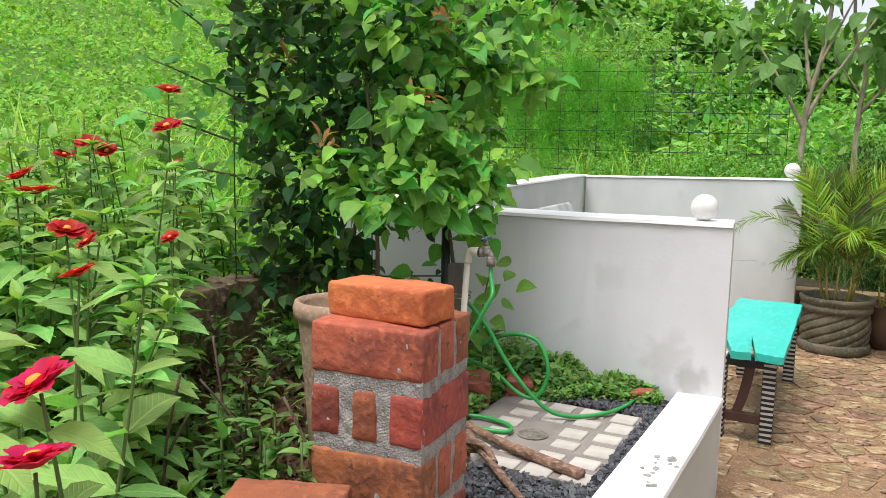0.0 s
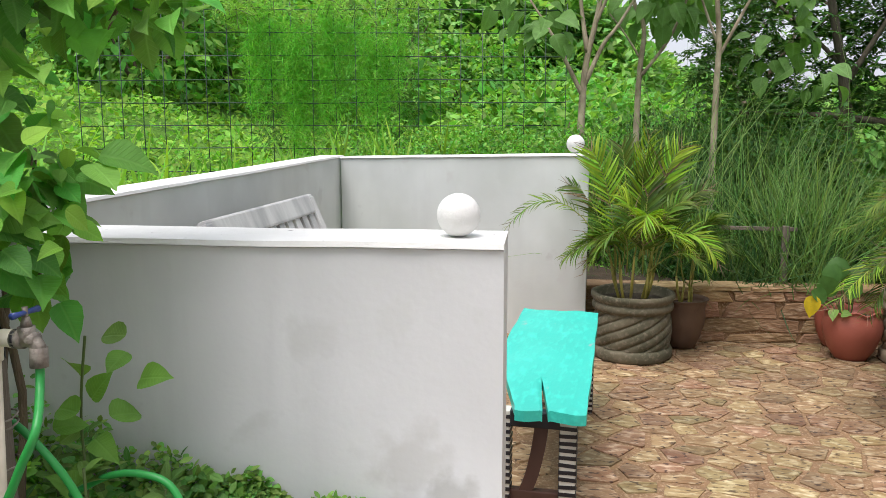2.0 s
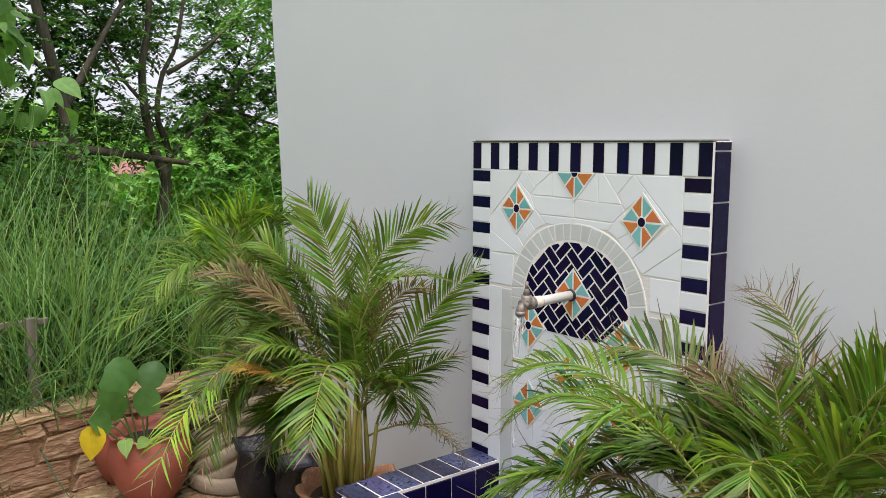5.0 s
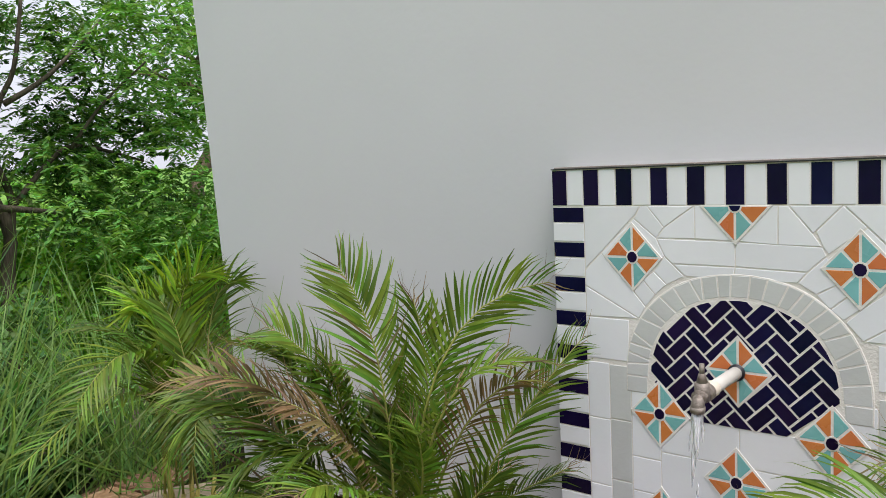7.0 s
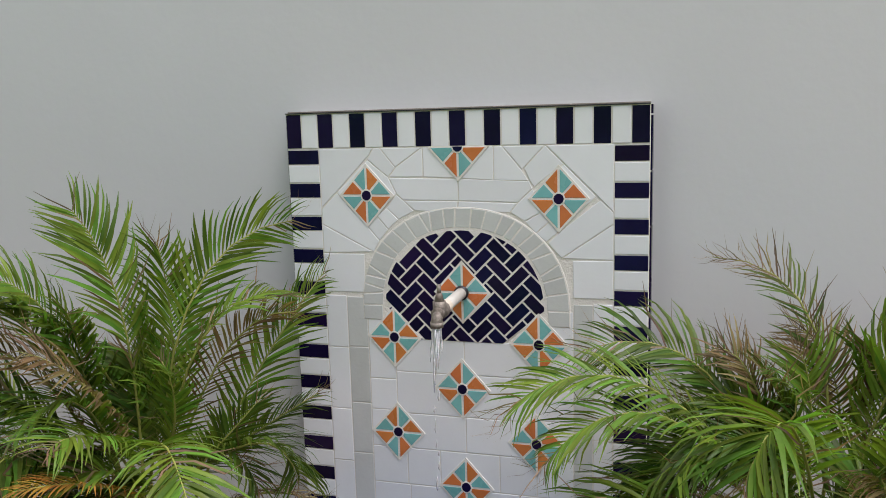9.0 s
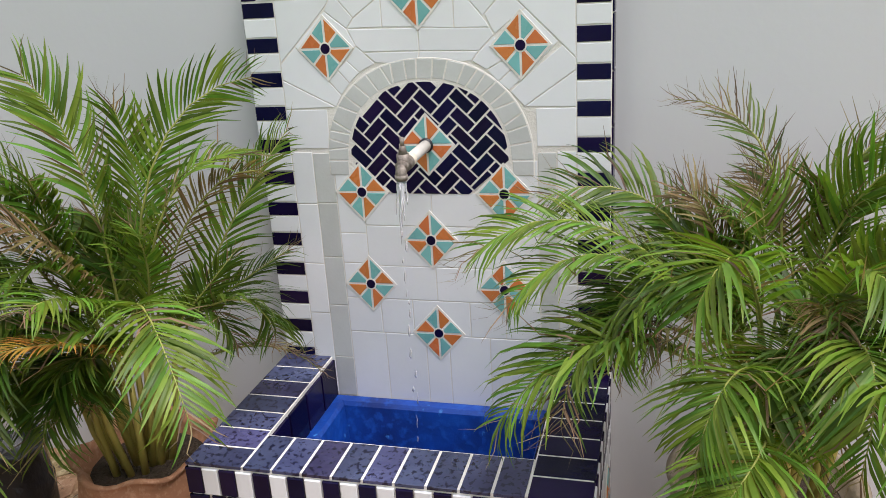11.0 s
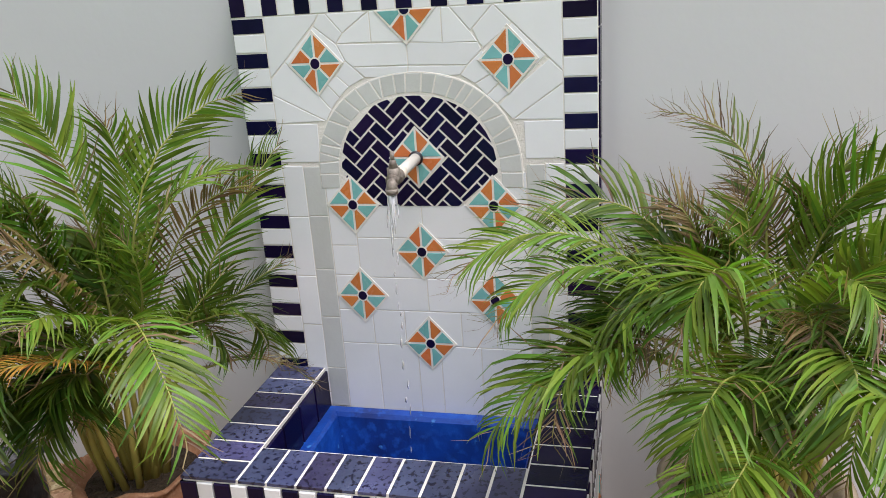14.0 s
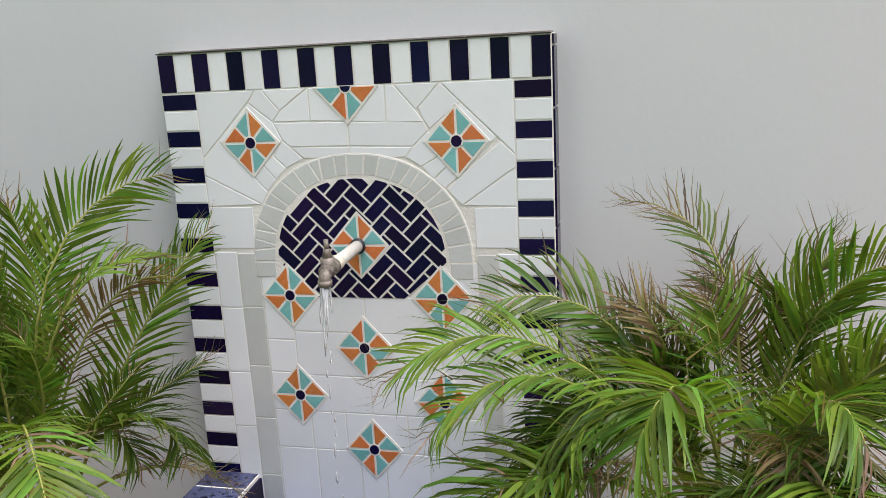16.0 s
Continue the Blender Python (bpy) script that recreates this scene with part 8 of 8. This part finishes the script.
# bushes and trees up the slope and along the skyline
rs = random.Random(17)
for i in range(20):
    a, d = radians(rs.uniform(84, 128)), rs.uniform(11, 19)
    x, y = d * math.cos(a), d * math.sin(a)
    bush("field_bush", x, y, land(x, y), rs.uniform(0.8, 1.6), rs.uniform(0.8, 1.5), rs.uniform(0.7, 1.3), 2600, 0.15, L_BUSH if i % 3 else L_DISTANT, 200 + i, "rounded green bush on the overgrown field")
for i in range(26):
    a, d = radians(66 + 2.6 * i + rs.uniform(-1, 1)), rs.uniform(21, 33)
    x, y = d * math.cos(a), d * math.sin(a)
    h = rs.uniform(4.0, 6.5) if a > radians(107) else rs.uniform(2.3, 3.0) if a > radians(97) else rs.uniform(1.5, 2.4)
    t = empty("far_tree")
    tagged(t, "full green tree on the far side of the field", "tree", group="far trees")
    z = land(x, y)
    tubes("trunk", [([(x, y, z - 0.1), (x + 0.1, y, z + h * 0.3), (x + rs.uniform(-.4, .4), y, z + h * 0.7)], [0.2, 0.16, 0.08])], BARK, t, 8)
    rg = np.random.default_rng(400 + i)
    B = []
    for k in range(9):
        c = np.array([x + rs.uniform(-1.5, 1.5), y + rs.uniform(-1.2, 1.2), z + h * rs.uniform(0.3, 0.95)])
        n = 520
        dd = rand_dirs(n, rg)
        P = c + dd * (rg.uniform(0.3, 1.0, (n, 1)) ** 0.5) * np.array([1.15, 1.15, 0.85]) * rs.uniform(0.75, 1.2)
        az = np.arctan2(P[:, 1] - 1.85, P[:, 0])
        clear = ~((az > 1.232) & (az < 1.280) & (P[:, 2] < 1.05) & (P[:, 2] > 0.15))                 # the gap through which the house shows
        P, dd, n = P[clear], dd[clear], int(clear.sum())
        B.append(leaf_arrays(FLAKE, P, dd + rg.normal(0, 0.6, (n, 3)), np.tile([0, 0, 1.0], (n, 1)) + dd * 0.6, rg.uniform(0.2, 0.4, n)))
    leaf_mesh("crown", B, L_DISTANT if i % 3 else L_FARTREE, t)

# a house far off behind the tree
far = empty("far_house")
tagged(far, "distant white house with a red roof seen between trees", "house")
part("wall", box_bm(10.5, 40, -3.2, 16.0, 45, 0.02, 0.02), PLASTER, far, "white wall")
bm = bmesh.new()
pv = [bm.verts.new(p) for p in ((10.1, 39.6, 0.02), (16.4, 39.6, 0.02), (16.4, 45.4, 0.02), (10.1, 45.4, 0.02), (10.1, 42.5, 0.50), (16.4, 42.5, 0.50))]
for f in ((0, 1, 5, 4), (2, 3, 4, 5), (0, 4, 3), (1, 2, 5), (0, 3, 2, 1)):
    bm.faces.new([pv[k] for k in f])
part("roof", bm, ROOFRED, far, "red tiled roof")
for x in (11.6, 13.2, 14.8):
    part("window", box_bm(x - 0.35, 39.95, -1.3, x + 0.35, 40.0, -0.45), BLACKPAINT, far, "dark window")


# ---- stone ledge at the north end and the flagstone paving ----
def ledge():
    th = part("wall_ledge", box_bm(-0.40, 5.275, -0.05, 1.715, 5.50, 0.315, 0.01), JOINT)
    tagged(th, "low retaining ledge of rough ochre stone courses", "wall", kind="structure")
    rg = random.Random(31)
    z = 0.0
    while z < 0.29:
        h = rg.uniform(0.06, 0.115)
        if z + h > 0.27:
            h = 0.315 - z
        x = -0.39 + rg.uniform(-0.1, 0)
        while x < 1.70:
            w = rg.uniform(0.18, 0.46)
            a, b = max(x, -0.395), min(x + w, 1.70)
            t, m = rg.uniform(-0.025, 0.025), rg.uniform(0.3, 0.7)
            poly = [(a, z + rg.uniform(-.006, .010)), (a + (b - a) * m, z - rg.uniform(0, .012)), (b, z + t * 0.5), (b + rg.uniform(-.05, .03), z + h + t * 0.4), (a + (b - a) * (1 - m), z + h + rg.uniform(0, .014)), (a + rg.uniform(-.03, .05), z + h + rg.uniform(-.010, .004))]
            slab("ledge_stone", shrink(poly, 0.005), lambda u, v, c: (u, 5.277 - c, v), 0.0, rg.uniform(0.008, 0.020), LEDGE, th, edge=0.005)
            x += w
        z += h
    x = -0.40
    while x < 1.68:
        w = rg.uniform(0.2, 0.38)
        slab("cap_stone", shrink([(x, 5.245), (min(x + w, 1.70), 5.25), (min(x + w, 1.70), 5.42), (x, 5.43)], 0.006), lambda u, v, c: (u, v, 0.312 + c), 0.0, rg.uniform(0.02, 0.03), LEDGE, th, edge=0.006)
        x += w
    th.matrix_world = LEDGE_TURN


LEDGE_TURN = Matrix.Translation((0.27, 5.175, 0)) @ Matrix.Rotation(radians(8.5), 4, 'Z') @ Matrix.Translation((-0.27, -5.25, 0))
ledge()
bed2 = part("planting_bed", box_bm(-0.40, 5.44, -0.05, 3.5, 7.3, 0.295, 0.01), SOIL)
bed2.matrix_world = LEDGE_TURN
tagged(bed2, "dark soil of the planting bed behind the ledge", "soil", kind="structure")
stake = empty("stake_rail")
tagged(stake, "grey wooden stake with a thin cross rail in the ledge bed", "stake")
part("stake", box_bm(0.732, 5.385, 0.27, 0.772, 5.42, 0.680, 0.003), GREYWOOD, stake)
part("rail", box_bm(0.38, 5.422, 0.645, 0.82, 5.440, 0.668, 0.003), GREYWOOD, stake)


def flag_cells(x0, x1, y0, y1, step, seed):
    """Irregular flags: cells round scattered seeds, some close together and some far apart."""
    rg = random.Random(seed)
    pts = []
    for _ in range(9000):
        p = (rg.uniform(x0 - 0.2, x1 + 0.2), rg.uniform(y0 - 0.2, y1 + 0.2))
        d = step * rg.uniform(0.62, 1.12)
        if all(((p[0] - q[0]) * 0.95) ** 2 + ((p[1] - q[1]) * 1.05) ** 2 > d * d for q in pts):
            pts.append(p)
    cells = []
    for p in pts:
        if not (x0 <= p[0] <= x1 and y0 <= p[1] <= y1):
            continue
        e = step * 1.9
        poly = [(p[0] - e, p[1] - e), (p[0] + e, p[1] - e), (p[0] + e, p[1] + e), (p[0] - e, p[1] + e)]
        for q in pts:
            vx, vy = q[0] - p[0], q[1] - p[1]
            if (vx == 0 and vy == 0) or vx * vx + vy * vy > 10 * step * step:
                continue
            mx, my = (p[0] + q[0]) / 2, (p[1] + q[1]) / 2
            vx, vy = vx * 0.9, vy * 1.1
            f = lambda a: -((a[0] - mx) * vx + (a[1] - my) * vy)

            def cross(a, b):
                k = f(a) / (f(a) - f(b))
                return (a[0] + (b[0] - a[0]) * k, a[1] + (b[1] - a[1]) * k)
            poly = clip(poly, lambda a: f(a) >= 0, cross)
            if len(poly) < 3:
                break
        poly = clip_convex(poly, [(x0, y0), (x1, y0), (x1, y1), (x0, y1)]) if len(poly) > 2 else []
        if len(poly) > 2 and abs(area(poly)) > 0.0012:
            cells.append(poly)
    return cells


def paving():
    floor = part("floor", box_bm(-1.95, -7.0, -0.08, 1.722, 5.45, -0.004, 0.0), JOINT)
    tagged(floor, "yard floor of crazy-paved tan flagstones with earth joints", "paving", kind="structure")
    rg = random.Random(41)
    top = lambda u, v, c: (u, v, c)

    def stone(poly):
        s = shrink(poly, rg.uniform(0.006, 0.020))
        # knock the corners about
        s = [(a + rg.uniform(-.010, .010), b + rg.uniform(-.010, .010)) for a, b in s]
        return s
    for poly in flag_cells(-0.38, 1.70, 2.30, 5.40, 0.15, 2):
        slab("flagstone", stone(poly), top, -0.006, rg.uniform(0.000, 0.004), STONE, floor, edge=0.003)
    V, F = [], []
    for area_ in ((-0.38, 1.70, -2.0, 2.30, 3), (-1.90, -0.40, 2.2, 5.2, 4)):
        for poly in flag_cells(*area_[:4], 0.165, area_[4]):
            s = stone(poly)
            t = shrink(s, 0.004)
            if len(t) != len(s) or len(s) < 3:
                continue
            if area(s) < 0:
                s = s[::-1]
            n, o, h = len(s), len(V), rg.uniform(0.001, 0.007)
            k = min(range(n), key=lambda w: sum((t[(i + w) % n][0] - s[i][0]) ** 2 + (t[(i + w) % n][1] - s[i][1]) ** 2 for i in range(n)))
            t = t[k:] + t[:k]
            V += [(a, b, -0.006) for a, b in s] + [(a, b, h) for a, b in t]
            F += [tuple(o + n + i for i in range(n))] + [(o + i, o + (i + 1) % n, o + n + (i + 1) % n, o + n + i) for i in range(n)]
    ob = solid("flagstones", V, F, STONE, floor)
    tagged(ob, kind="stuff")


paving()
